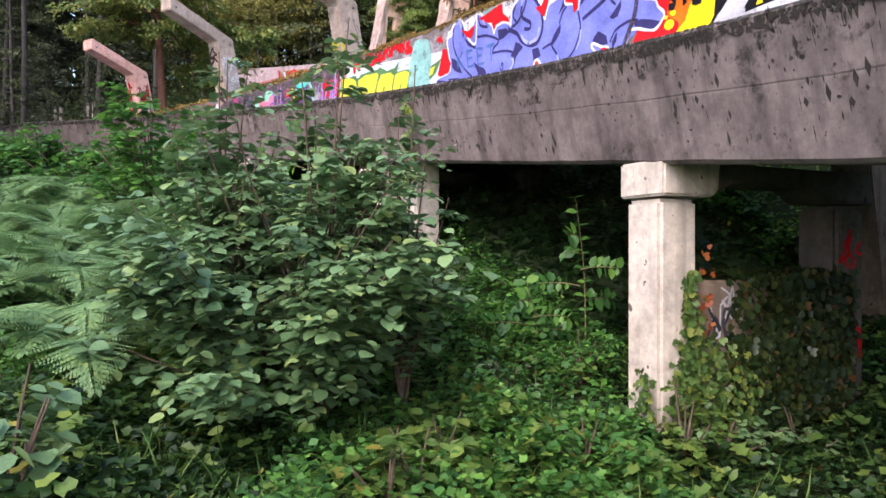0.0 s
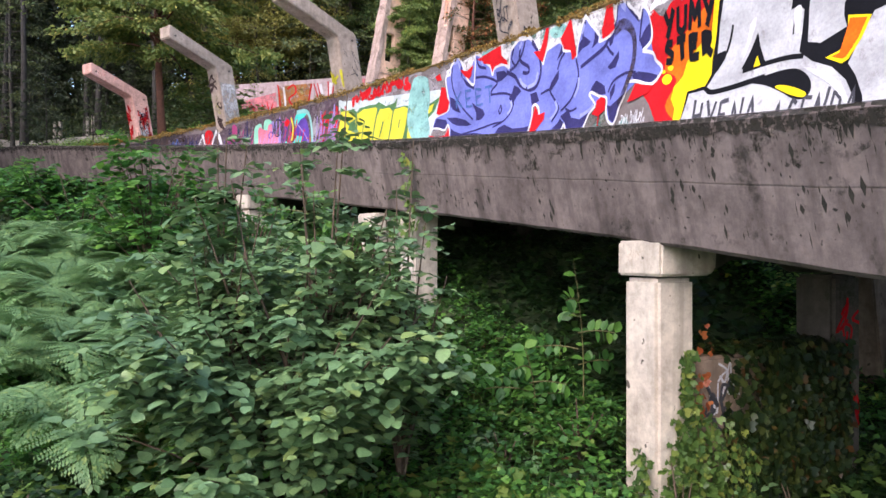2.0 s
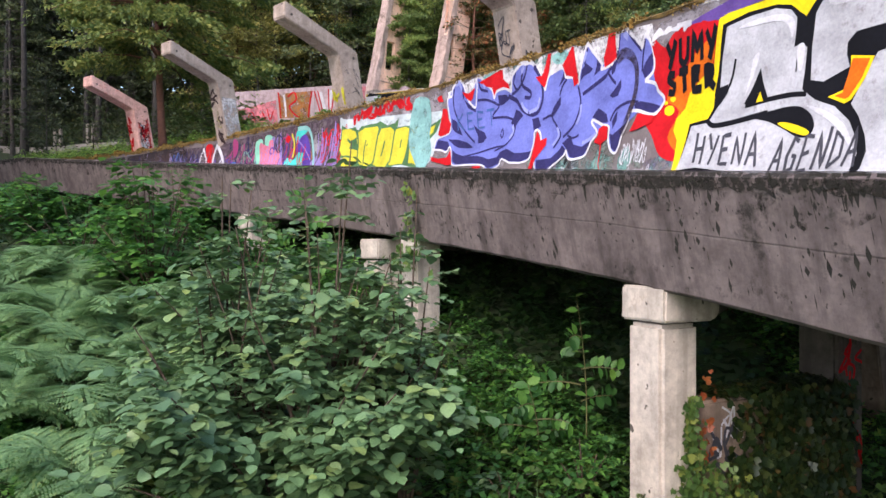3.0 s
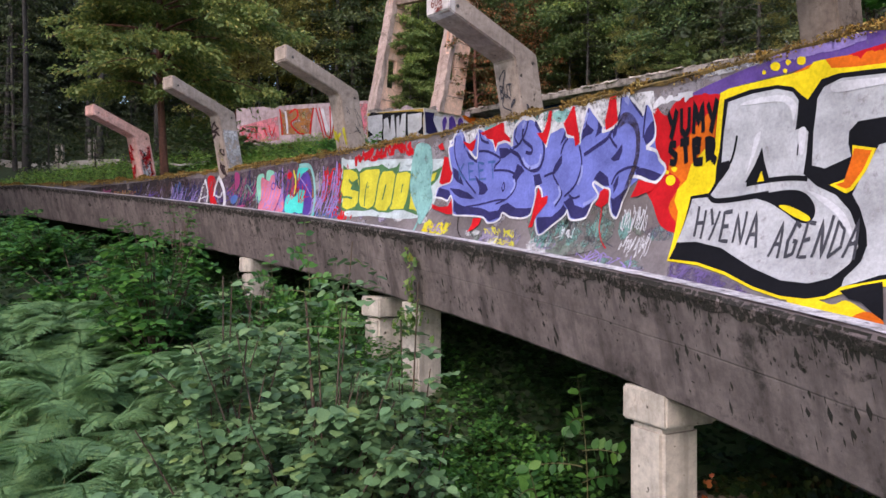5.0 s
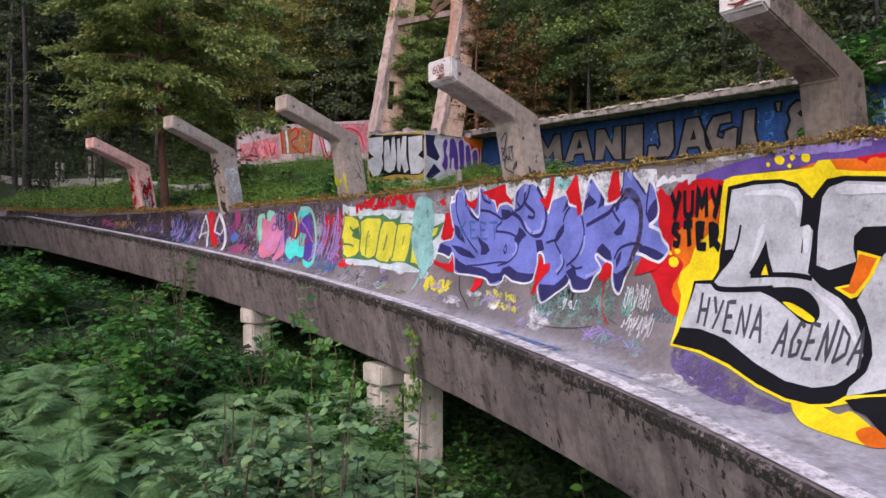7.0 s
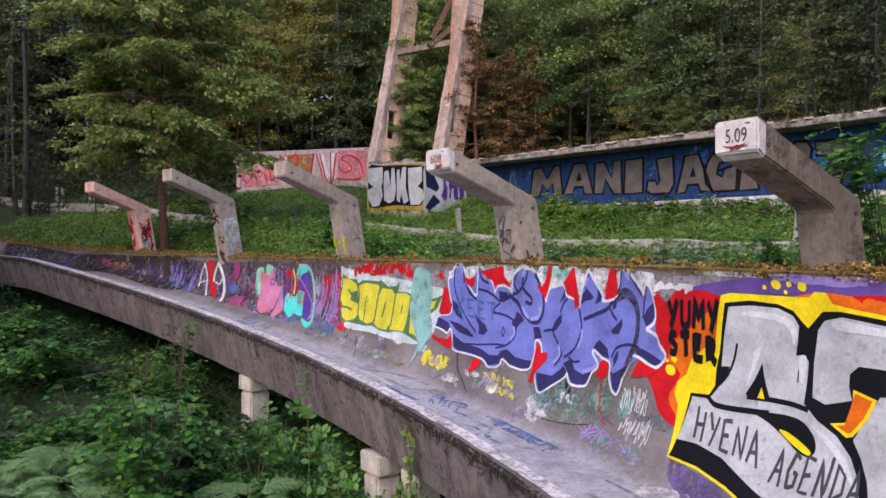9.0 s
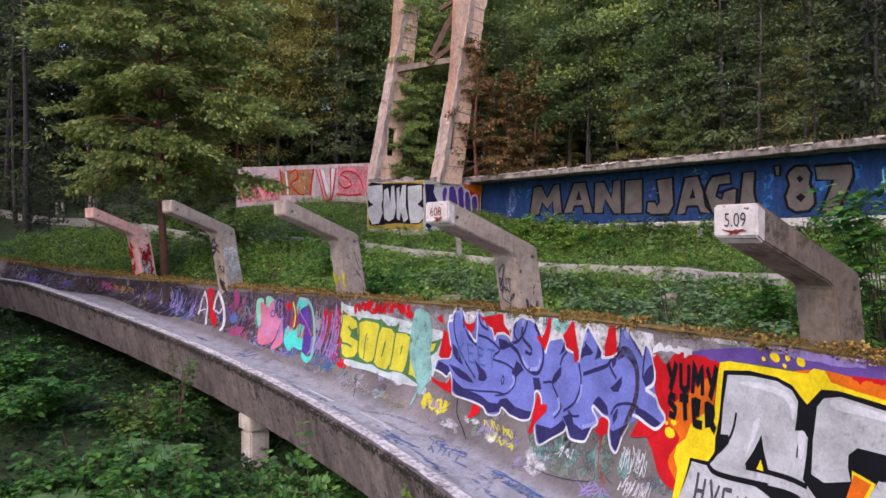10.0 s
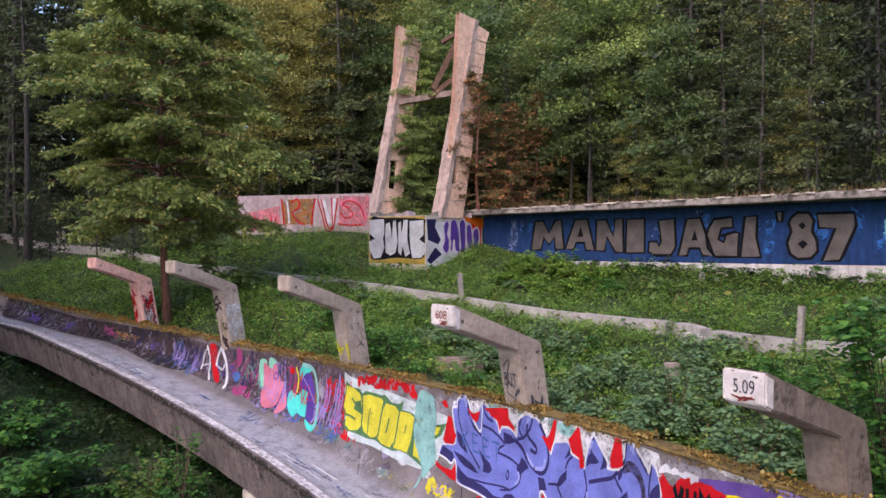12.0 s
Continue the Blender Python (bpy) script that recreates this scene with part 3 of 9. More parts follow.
# moss along the wall's top
s = np.arange(0.2, 54.0, 0.05)
wt, wn = on_track(TRACK_WALL, s), on_track(N3, s)
bump = np.array([max(-0.6, noise.fractal(Vector((a * 1.1, 3.0, 0)), 1.0, 2.0, 4)) for a in s])
cut = np.where(np.sin(s * 0.9) > -0.8, 1.0, 0.2)
thick = (np.clip(0.022 + 0.035 * bump, 0.004, 0.09) * cut)[:, None]
hang = np.array([max(0.0, 0.03 + 0.09 * noise.noise(Vector((a * 2.3, 9.0, 0)))) for a in s])[:, None]
rows = [wt + wn * 0.012 - UP * hang, wt + wn * 0.03 + UP * 0.0, wt + wn * 0.0 + UP * thick * 0.8, wt - wn * 0.14 + UP * thick, wt - wn * 0.30 + UP * thick * 0.6, wt - wn * 0.32 - UP * 0.04]
moss = ruled("moss", rows, MOSS_MAT, track, "ochre moss cushion along the wall top", smooth=False)

g = np.random.default_rng(14)
n = 60000
q = g.uniform(4.0, 52.0, n)
q = q[np.array([noise.noise(Vector((a * 0.8, 5.0, 0))) for a in q]) + 0.5 * np.array([noise.noise(Vector((a * 3.7, 2.0, 0))) for a in q]) + g.uniform(-0.2, 0.3, n) > -0.02]
off = g.normal(0.10, 0.10, len(q)).clip(-0.04, 0.32)
foot = on_track(TRACK_WALL, q) - on_track(N3, q) * off[:, None]
foot[:, 2] += 0.01 + g.uniform(0, 1, len(q)) * 0.13 * np.array([max(0.05, 0.45 + 1.2 * noise.noise(Vector((a * 2.1, 1.0, 0)))) for a in q]) - np.maximum(0, 0.02 - off) * 1.5
tufts = leaves("moss_tufts", LEAF_TREE, foot, g.normal(0, 1, (len(q), 3)) + UP, g.normal(0, 1, (len(q), 3)), g.uniform(0.02, 0.07, len(q)) * np.array([0.5 + max(0.0, 1.6 * noise.noise(Vector((a * 1.7, 8.0, 0)))) for a in q]), 1.3)
tagged(part("moss_tufts", tufts, MOSS_LEAF_MAT, track, "ochre and rust moss tufts"), kind="stuff")


def frame_at(s, r=0.0, z=0.0):
    """A frame at s along the track: its x axis points from the wall across the channel, its y axis along the track."""
    w, along = on_track(TRACK_WALL, np.array(s)), on_track(TRACK_WALL, np.array(s + 0.3)) - on_track(TRACK_WALL, np.array(s - 0.3))
    x = Vector((-along[1], along[0], 0)).normalized()
    y = Vector((0, 0, 1)).cross(x)
    m = Matrix((x, y, (0, 0, 1))).transposed().to_4x4()
    m.translation = Vector(w) + x * r + Vector((0, 0, z))
    return m


# ---- the cantilever arms behind the wall ----

def arm_outline(down):
    """Across the track, from the elbow's outer corner: a leaning post and an arm that rises towards its tip."""
    return [(-0.20 * down, -down), (-0.035, -0.06), (0.0, 0.0), (1.80, 0.675), (1.83, 0.655), (1.83, 0.365), (1.80, 0.345), (0.55, -0.09), (0.47, -0.14), (0.47 - 0.20 * (down - 0.14), -down)]


def concrete_arm(at, heading, label, material, width):
    """at: the elbow's outer corner on the side towards the valley; heading: degrees of the arm's way in plan."""
    t = thing("cantilever_arm", label, "concrete arm", group="row of cantilever arms over the track wall")
    t.matrix_world = pose(*at, 0, 0, heading) @ pose(0, -width / 2, 0)
    foot = at[2] - float(ground_z(np.array([at[0]]), np.array([at[1]]))[0]) + 0.4
    bm = prism_bm(arm_outline(foot), width, 0.02)
    bmesh.ops.triangulate(bm, faces=[f for f in bm.faces if len(f.verts) > 4], ngon_method="EAR_CLIP")
    roughen(bm, 0.008, 5)
    part("arm", bm, material, t)
    for rr, z in ((1.665, 0.43), (0.08, -0.16)):
        for side in (-1, 1):
            bm = bmesh.new()
            bmesh.ops.create_cone(bm, cap_ends=True, segments=14, radius1=0.026, radius2=0.026, depth=0.02, matrix=Matrix.Translation((rr, side * (width / 2 + 0.002), z)) @ Matrix.Rotation(radians(90), 4, "X"))
            part("socket", bm, DARK_MAT, t, "dark round socket hole")
    return t


ARMS = (((4.33, 7.64, 6.35), 214.8, 0.43, STAINED_POST_MAT, "weathered grey concrete cantilever arm with a white numbered end"),
        ((1.48, 11.81, 6.64), 219.3, 0.52, POST_MAT, "grey concrete cantilever arm with a numbered end and black scrawl"),
        ((-1.89, 15.89, 6.93), 225.4, 0.42, POST_MAT, "grey concrete cantilever arm with faint graffiti on its post"),
        ((-5.64, 19.59, 7.17), 231.9, 0.44, POST_MAT, "pale grey concrete cantilever arm behind the track wall"),
        ((-9.45, 23.35, 7.19), 235.2, 0.48, PINK_POST_MAT, "reddish painted concrete cantilever arm with a scribbled post"))
arms = [concrete_arm(at, heading, label, material, width) for at, heading, width, material, label in ARMS]

# ---- support frames under the track ----


def lip_across(m):
    """The distance from the wall's line to the beam's edge, square to the track."""
    local = (TRACK_LIP - np.array(m.translation)) @ np.array(m.to_3x3())
    k = np.argsort(-local[:, 1])
    return float(np.interp(0.0, -local[k, 1], local[k, 0]))


def support_frame(s, label, double=0.0, foot=-0.5):
    """Two columns, a cross beam with corbels and a low wall between them; local x runs across the track from the rear column to the front one."""
    t = thing("support_frame", label, "support frame", group="support frames under the track")
    m = frame_at(s)
    lip = on_track(TRACK_LIP, np.array(s))
    m.translation.z = lip[2] - 0.96
    t.matrix_world = m
    width = lip_across(m)
    front, rear = width - 0.42, 0.02
    ends = [(rear - 0.32, -0.33), (rear + 0.3, -0.33), (rear + 0.55, -0.2), (front - 0.62, -0.2), (front - 0.36, -0.32), (front - 0.30, -0.32), (front - 0.30, -0.03), (rear - 0.32, -0.03)]
    head = [(front - 0.33, -0.33), (front + 0.23, -0.33), (front + 0.23, -0.03), (front - 0.42, -0.03), (front - 0.40, -0.27)]
    # the cross beam's dark colour imitates the shade of the overhanging edge beam
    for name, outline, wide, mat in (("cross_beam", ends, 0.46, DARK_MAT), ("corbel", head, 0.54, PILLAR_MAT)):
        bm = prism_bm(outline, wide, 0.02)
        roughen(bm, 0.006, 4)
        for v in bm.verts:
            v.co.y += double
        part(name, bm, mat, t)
    offsets = (0.0, double) if double else (0.0,)
    for x in (front, rear):
        for dy in offsets:
            gz = float(ground_z(np.array([(m @ Vector((x, dy, 0))).x]), np.array([(m @ Vector((x, dy, 0))).y]))[0]) - m.translation.z
            bm = box_bm(x - 0.21, dy - 0.21, gz + foot, x + 0.21, dy + 0.21, -0.35 if dy == double else -0.02, 0.035)
            roughen(bm, 0.006, 4)
            # rear columns are coloured dark for the shade they stand in
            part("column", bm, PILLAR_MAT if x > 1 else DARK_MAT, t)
    if not double:
        gz = float(ground_z(np.array([m.translation.x]), np.array([m.translation.y]))[0]) - m.translation.z
        bm = box_bm(rear + 0.25, -0.14, -3.2, front - 0.25, 0.14, -1.04, 0.03)
        roughen(bm, 0.01, 3)
        part("infill_wall", bm, INFILL_MAT, t, "low pinkish rendered wall between the columns")
    return t, m, front, rear


bent_things = [support_frame(s, "pale concrete support frame with ivy under the track", d) for s, d in BENTS]

# ---- paint on the channel's wall ----
def paint_mat(name, colour, wear=0.62, rough=0.8):
    """Sprayed paint: uneven cover, faded, with small worn spots down to the concrete."""
    m, nt, b = nodes_of(name)
    soft = noise_node(nt, 2.2, 6, 0.6)
    dirt = noise_node(nt, 7.0, 8, 0.75)
    col = ramp_node(nt, soft.outputs[0], [(0.3, tuple(c * 0.68 for c in colour)), (0.7, tuple(min(1, c * 1.16) for c in colour))]).outputs[0]
    cloud = noise_node(nt, 26.0, 6, 0.7)
    col = mix_colour(nt, 0.6, col, ramp_node(nt, cloud.outputs[0], [(0.34, (0.72, 0.72, 0.74)), (0.66, (1.18, 1.18, 1.16))]).outputs[0], "MULTIPLY")
    col = mix_colour(nt, ramp_node(nt, dirt.outputs[0], [(wear, (0, 0, 0)), (wear + 0.12, (0.7, 0.7, 0.7))]).outputs[0], col, (0.17, 0.15, 0.155))
    nt.links.new(col, b.inputs["Base Color"])
    b.inputs["Roughness"].default_value = rough
    b.inputs["Specular IOR Level"].default_value = 0.12
    bump_to(nt, b, dirt.outputs[0], 0.25, 0.006)
    return m


WHITE = paint_mat("white_spray", (0.60, 0.59, 0.64))
SILVER = paint_mat("silver_spray", (0.455, 0.455, 0.49), 0.56, 0.6)
PALE = paint_mat("pale_primer", (0.38, 0.35, 0.40), 0.46)
BLACK = paint_mat("black_spray", (0.007, 0.007, 0.010), 0.74)
INK = paint_mat("grey_ink_spray", (0.06, 0.06, 0.075), 0.6)
BLUE = paint_mat("periwinkle_spray", (0.150, 0.172, 0.50), 0.66)
PALEBLUE = paint_mat("pale_blue_spray", (0.27, 0.30, 0.62), 0.66)
NAVY = paint_mat("navy_spray", (0.022, 0.020, 0.075), 0.72)
DUSK = paint_mat("dusky_blue_spray", (0.030, 0.027, 0.105), 0.66)
RED = paint_mat("red_spray", (0.50, 0.010, 0.016), 0.70)
ORANGE = paint_mat("orange_spray", (0.66, 0.13, 0.010), 0.68)
ORANGEDIM = paint_mat("faded_orange_spray", (0.34, 0.14, 0.04), 0.5)
YELLOW = paint_mat("yellow_spray", (0.80, 0.60, 0.015), 0.70)
LEMON = paint_mat("lemon_spray", (0.58, 0.53, 0.05), 0.64)
RUST = paint_mat("rust_red_marker", (0.22, 0.05, 0.04), 0.6)
LEMONDIM = paint_mat("faded_lemon_spray", (0.45, 0.40, 0.12), 0.5)
OCHRE = paint_mat("ochre_spray", (0.36, 0.24, 0.05), 0.6)
GREEN = paint_mat("dark_green_spray", (0.075, 0.17, 0.075), 0.66)
GREENDIM = paint_mat("faded_green_spray", (0.16, 0.20, 0.17), 0.5)
TEAL = paint_mat("pale_teal_spray", (0.22, 0.45, 0.44), 0.66)
TEALDIM = paint_mat("faded_teal_spray", (0.14, 0.27, 0.25), 0.55)
TEALBLUE = paint_mat("blue_marker_spray", (0.06, 0.12, 0.32), 0.55)
SKY = paint_mat("sky_blue_spray", (0.13, 0.20, 0.42), 0.52)
CYAN = paint_mat("cyan_spray", (0.06, 0.55, 0.50), 0.66)
MINT = paint_mat("mint_spray", (0.22, 0.52, 0.40), 0.6)
PINK = paint_mat("pink_spray", (0.58, 0.17, 0.25), 0.6)
MAGENTA = paint_mat("magenta_spray", (0.32, 0.05, 0.16), 0.55)
VIOLET = paint_mat("violet_spray", (0.09, 0.045, 0.27), 0.62)
PURPLE = paint_mat("purple_spray", (0.12, 0.065, 0.27), 0.56)
LILAC = paint_mat("lilac_spray", (0.27, 0.20, 0.48), 0.55)
LILAC_EDGE = paint_mat("pale_pink_spray", (0.62, 0.45, 0.60), 0.62)
LILACDIM = paint_mat("faded_lilac_spray", (0.26, 0.22, 0.34), 0.5)
MAUVE = paint_mat("mauve_spray", (0.15, 0.12, 0.20), 0.5)
PLUM = paint_mat("faded_plum_spray", (0.085, 0.058, 0.078), 0.5)
GRIME = paint_mat("dark_grime", (0.032, 0.025, 0.028), 0.56, 0.85)
BROWN = paint_mat("brown_spray", (0.055, 0.035, 0.035), 0.6)

HALO = thin_out(paint_mat("soft_white_halo", (0.64, 0.63, 0.67)), 0.37, 0.55, 5.0)
CYANHALO = thin_out(paint_mat("pale_cyan_halo", (0.50, 0.57, 0.60), 0.66), 0.28, 0.46, 4.0)
PURPLEHAZE = thin_out(paint_mat("purple_haze", (0.14, 0.10, 0.24)), 0.40, 0.60)
THIN_WHITE = thin_out(paint_mat("thin_white_spray", (0.62, 0.61, 0.64)), 0.40, 0.62, 4.0)
PINKWASH = thin_out(paint_mat("thin_pink_wash", (0.62, 0.20, 0.24), 0.6), 0.36, 0.56, 3.0)
SOFTBROWN = thin_out(paint_mat("soft_brown_spray", (0.05, 0.035, 0.05)), 0.30, 0.60, 3.0)
CRACK = paint_mat("dark_crack", (0.02, 0.017, 0.016), 0.7)
TEALWASH = thin_out(paint_mat("thin_teal_wash", (0.22, 0.43, 0.42), 0.6), 0.30, 0.48, 5.0)
SPLASH_BLUE = thin_out(paint_mat("bright_blue_splash", (0.03, 0.12, 0.36)), 0.42, 0.56)
for mat in (LILACDIM, GREENDIM, LEMONDIM, MAUVE, TEALDIM, PALE):
    thin_out(mat, 0.44, 0.56)
for mat in (GRIME, PLUM, ORANGEDIM):
    thin_out(mat, 0.38, 0.50)
thin_out(SKY, 0.42, 0.62, 6.0)

DOWN = 5.4    # metres of wall face to one unit of v, about


def face_point(flat, layer):
    """From the unrolled wall (s, v * DOWN) on to the channel's face, a hair proud of it."""
    s, v = flat[:, 0], np.clip(flat[:, 1] / DOWN, 0.02, 0.999)
    p = channel(s, v)
    a = channel(s + 0.02, v) - channel(s - 0.02, v)
    b = channel(s, np.minimum(v + 0.004, 0.9995)) - channel(s, v - 0.004)
    n = unit(np.cross(a, b))
    n *= np.sign((n * (on_track(N3, s) + 0.6 * UP)).sum(1, keepdims=True))
    return p + n * (0.005 + 0.003 * layer)


def lay(name, bm, material, layer):
    bmesh.ops.triangulate(bm, faces=bm.faces[:])
    for _ in range(4):
        long = [e for e in bm.edges if e.calc_length() > 0.16]
        if not long:
            break
        bmesh.ops.subdivide_edges(bm, edges=long, cuts=1)
        bmesh.ops.triangulate(bm, faces=[f for f in bm.faces if len(f.verts) > 3])
    bm.verts.ensure_lookup_table()
    if bm.verts:
        flat = np.array([v.co[:2] for v in bm.verts])
        for v, p in zip(bm.verts, face_point(flat, layer)):
            v.co = p
    return part(name, bm, material, trough)


def curve_through(pts, closed, steps=4):
    p = [np.array(q, float) for q in pts]
    n, out = len(p), []
    for i in range(n if closed else n - 1):
        a, b, c, d = (p[(i + k) % n] if closed else p[min(max(i + k, 0), n - 1)] for k in (-1, 0, 1, 2))
        for t in np.arange(steps) / steps:
            out.append(0.5 * (2 * b + (c - a) * t + (2 * a - 5 * b + 4 * c - d) * t * t + (3 * b - a - 3 * c + d) * t ** 3))
    if not closed:
        out.append(p[-1])
    return np.array(out)


def paint(name, material, layer, pts, rounded=True):
    """A filled shape on the wall, its outline given as (s, v)."""
    flat = np.array(pts) * (1, DOWN)
    if rounded:
        flat = curve_through(flat, True)
    bm = bmesh.new()
    bm.faces.new([bm.verts.new((x, y, 0)) for x, y in flat])
    return lay(name, bm, material, layer)


def ribbon(bm, flat, width, closed=False):
    d = np.gradient(flat, axis=0) if not closed else np.roll(flat, -1, 0) - np.roll(flat, 1, 0)
    n = np.stack((-d[:, 1], d[:, 0]), 1) / np.maximum(np.hypot(d[:, 0], d[:, 1]), 1e-6)[:, None] * width / 2
    a = [bm.verts.new((*q, 0)) for q in flat + n]
    b = [bm.verts.new((*q, 0)) for q in flat - n]
    for i in range(len(flat) if closed else len(flat) - 1):
        j = (i + 1) % len(flat)
        bm.faces.new((a[i], a[j], b[j], b[i]))


def brush(name, material, layer, pts, width, closed=False):
    """A sprayed line through points (s, v)."""
    flat = curve_through(np.array(pts) * (1, DOWN), closed, 3 if closed else 5)
    bm = bmesh.new()
    ribbon(bm, flat, width, closed)
    return lay(name, bm, material, layer)


scrawl_dice = random.Random(12)


def scrawl(name, material, layer, corners, count, width):
    """An unreadable tag: looping lines within two corners (s, v)."""
    (s0, v0), (s1, v1) = corners
    bm = bmesh.new()
    for k in range(count):
        c = np.array((s0 + (s1 - s0) * (k + 0.5) / count, DOWN * (v0 + v1) / 2))
        w, h = abs(s1 - s0) / count * scrawl_dice.uniform(0.7, 1.5), DOWN * abs(v1 - v0) * scrawl_dice.uniform(0.35, 0.6)
        pts = [c + (w * scrawl_dice.uniform(-1, 1), h * scrawl_dice.uniform(-0.9, 0.9)) for _ in range(scrawl_dice.choice((4, 5, 6)))]
        ribbon(bm, curve_through(pts, False, 5), width * scrawl_dice.uniform(0.7, 1.3))
    return lay(name, bm, material, layer)


def text_bm(body, fat=0.0):
    """Built-in font letters, filled, in a unit box."""
    cu = bpy.data.curves.new("letters", "FONT")
    cu.body, cu.offset, cu.resolution_u = body, fat, 3
    ob = bpy.data.objects.new("letters", cu)
    scene.collection.objects.link(ob)
    me = bpy.data.meshes.new_from_object(ob.evaluated_get(bpy.context.evaluated_depsgraph_get()))
    bpy.data.objects.remove(ob)
    bm = bmesh.new()
    bm.from_mesh(me)
    bpy.data.meshes.remove(me)
    xs, ys = [v.co.x for v in bm.verts], [v.co.y for v in bm.verts]
    for v in bm.verts:
        v.co = ((v.co.x - min(xs)) / (max(xs) - min(xs)), (v.co.y - min(ys)) / (max(ys) - min(ys)), 0)
    return bm


def words(body, material, layer, corners, fat):
    """Lettering between a baseline's two ends, with the point over its start."""
    o, e, u = (np.array(c) * (1, DOWN) for c in corners)
    bm = text_bm(body, fat + 0.01)
    for v in bm.verts:
        q = o + (e - o) * v.co.x + (u - o) * v.co.y
        v.co = (q[0], q[1], 0)
    return tagged(lay("lettering", bm, material, layer), "hand-sprayed word " + body)


# single-stroke hand letters in a unit box
HAND = {"A": (((0, 0), (0.45, 1), (0.95, -0.05)), ((0.15, 0.38), (0.85, 0.42))), "D": (((0.1, 0), (0.12, 1), (0.8, 0.75), (0.9, 0.3), (0.05, 0)),), "E": (((0.85, 0.95), (0.1, 1), (0.1, 0), (0.9, 0.02)), ((0.1, 0.5), (0.7, 0.55))),
        "G": (((0.85, 0.85), (0.4, 1), (0.05, 0.5), (0.3, 0), (0.85, 0.1), (0.85, 0.45), (0.5, 0.45)),), "H": (((0.1, 1.05), (0.1, 0)), ((0.85, 1), (0.8, -0.05)), ((0.1, 0.5), (0.85, 0.52))), "K": (((0.1, 1), (0.1, 0)), ((0.85, 1), (0.15, 0.5), (0.9, 0))),
        "M": (((0, 0), (0.1, 1), (0.5, 0.4), (0.88, 1), (0.95, 0)),), "N": (((0.05, 0), (0.1, 1), (0.8, 0), (0.9, 1.05)),), "R": (((0.1, 0), (0.12, 1), (0.8, 0.85), (0.7, 0.5), (0.12, 0.48), (0.9, -0.05)),), "S": (((0.85, 0.9), (0.3, 1), (0.1, 0.7), (0.8, 0.35), (0.6, 0.02), (0.05, 0.08)),),
        "C": (((0.9, 0.85), (0.5, 1), (0.08, 0.55), (0.4, 0.02), (0.9, 0.15)),), "P": (((0.1, 0), (0.12, 1), (0.85, 0.9), (0.8, 0.5), (0.12, 0.45)),),
        "T": (((0, 0.95), (0.95, 1)), ((0.5, 1), (0.5, 0))), "U": (((0.1, 1), (0.12, 0.2), (0.5, 0), (0.85, 0.2), (0.9, 1)),), "Y": (((0.05, 1), (0.45, 0.5)), ((0.95, 1.02), (0.35, -0.05)))}


def handwriting(body, material, layer, corners, width):
    """Letters drawn with a spray can between a baseline's two ends, with the point over its start."""
    o, e, u = (np.array(c) * (1, DOWN) for c in corners)
    bm = bmesh.new()
    for k, letter in enumerate(body):
        for line in HAND[letter]:
            flat = [o + (e - o) * ((k + 0.12 + 0.76 * x) / len(body)) + (u - o) * (y * scrawl_dice.uniform(0.93, 1.07)) for x, y in line]
            fine = np.concatenate([np.linspace(a, b, 5)[:-1] for a, b in zip(flat, flat[1:])] + [np.array(flat[-1:])])
            ribbon(bm, fine, width * scrawl_dice.uniform(0.85, 1.15))
    return tagged(lay("lettering", bm, material, layer), "hand-sprayed word " + body)


GREY_LETTER = paint_mat("grey_brown_letters", (0.125, 0.105, 0.10), 0.6)
paint("primer", PALE, 0, ((25.39, 0.968), (23.02, 0.993), (20.59, 0.998), (17.64, 0.995), (15.70, 0.993), (14.22, 0.990), (15.12, 0.927), (17.55, 0.860), (19.89, 0.831), (21.48, 0.784), (22.92, 0.771), (24.86, 0.773)))
paint("teal_patch", TEALDIM, 1, ((19.19, 0.999), (18.23, 0.999), (17.50, 0.993), (17.64, 0.979), (18.39, 0.987), (19.02, 0.984)))
paint("green_haze", GREENDIM, 0, ((18.44, 0.777), (17.49, 0.823), (16.41, 0.824), (16.25, 0.772), (16.37, 0.713), (17.07, 0.657), (17.84, 0.671)))
paint("purple_field", PURPLE, 1, ((15.03, 0.974), (14.92, 0.983), (14.18, 0.993), (13.37, 0.998), (12.51, 0.998), (11.82, 0.999), (11.82, 0.977), (12.51, 0.981), (12.96, 0.984), (13.29, 0.983), (14.17, 0.980), (14.41, 0.977)))
paint("orange_glow", ORANGE, 2, ((13.41, 0.977), (13.20, 0.982), (12.81, 0.987), (12.29, 0.985), (11.82, 0.985), (11.81, 0.961), (12.73, 0.973), (12.96, 0.979)))
paint("red_field", RED, 1, ((15.68, 0.981), (15.41, 0.962), (15.25, 0.976), (14.98, 0.982), (14.50, 0.978), (14.32, 0.966), (14.35, 0.931), (14.52, 0.897), (14.70, 0.867), (14.73, 0.818), (14.74, 0.780), (14.94, 0.759), (15.30, 0.773), (15.56, 0.822), (15.86, 0.867), (15.34, 0.865), (15.31, 0.889), (15.50, 0.912), (15.62, 0.919), (15.52, 0.945)))
paint("orange_field", ORANGE, 2, ((15.22, 0.909), (14.96, 0.929), (14.76, 0.947), (14.49, 0.958), (14.49, 0.921), (14.67, 0.885), (14.81, 0.845), (14.70, 0.798), (14.93, 0.777), (15.21, 0.812), (15.05, 0.858), (15.30, 0.880)))
paint("purple_haze", PURPLEHAZE, 0, ((14.90, 0.686), (14.43, 0.673), (13.95, 0.652), (13.16, 0.617), (12.74, 0.610), (12.99, 0.564), (13.89, 0.561), (14.56, 0.596)))
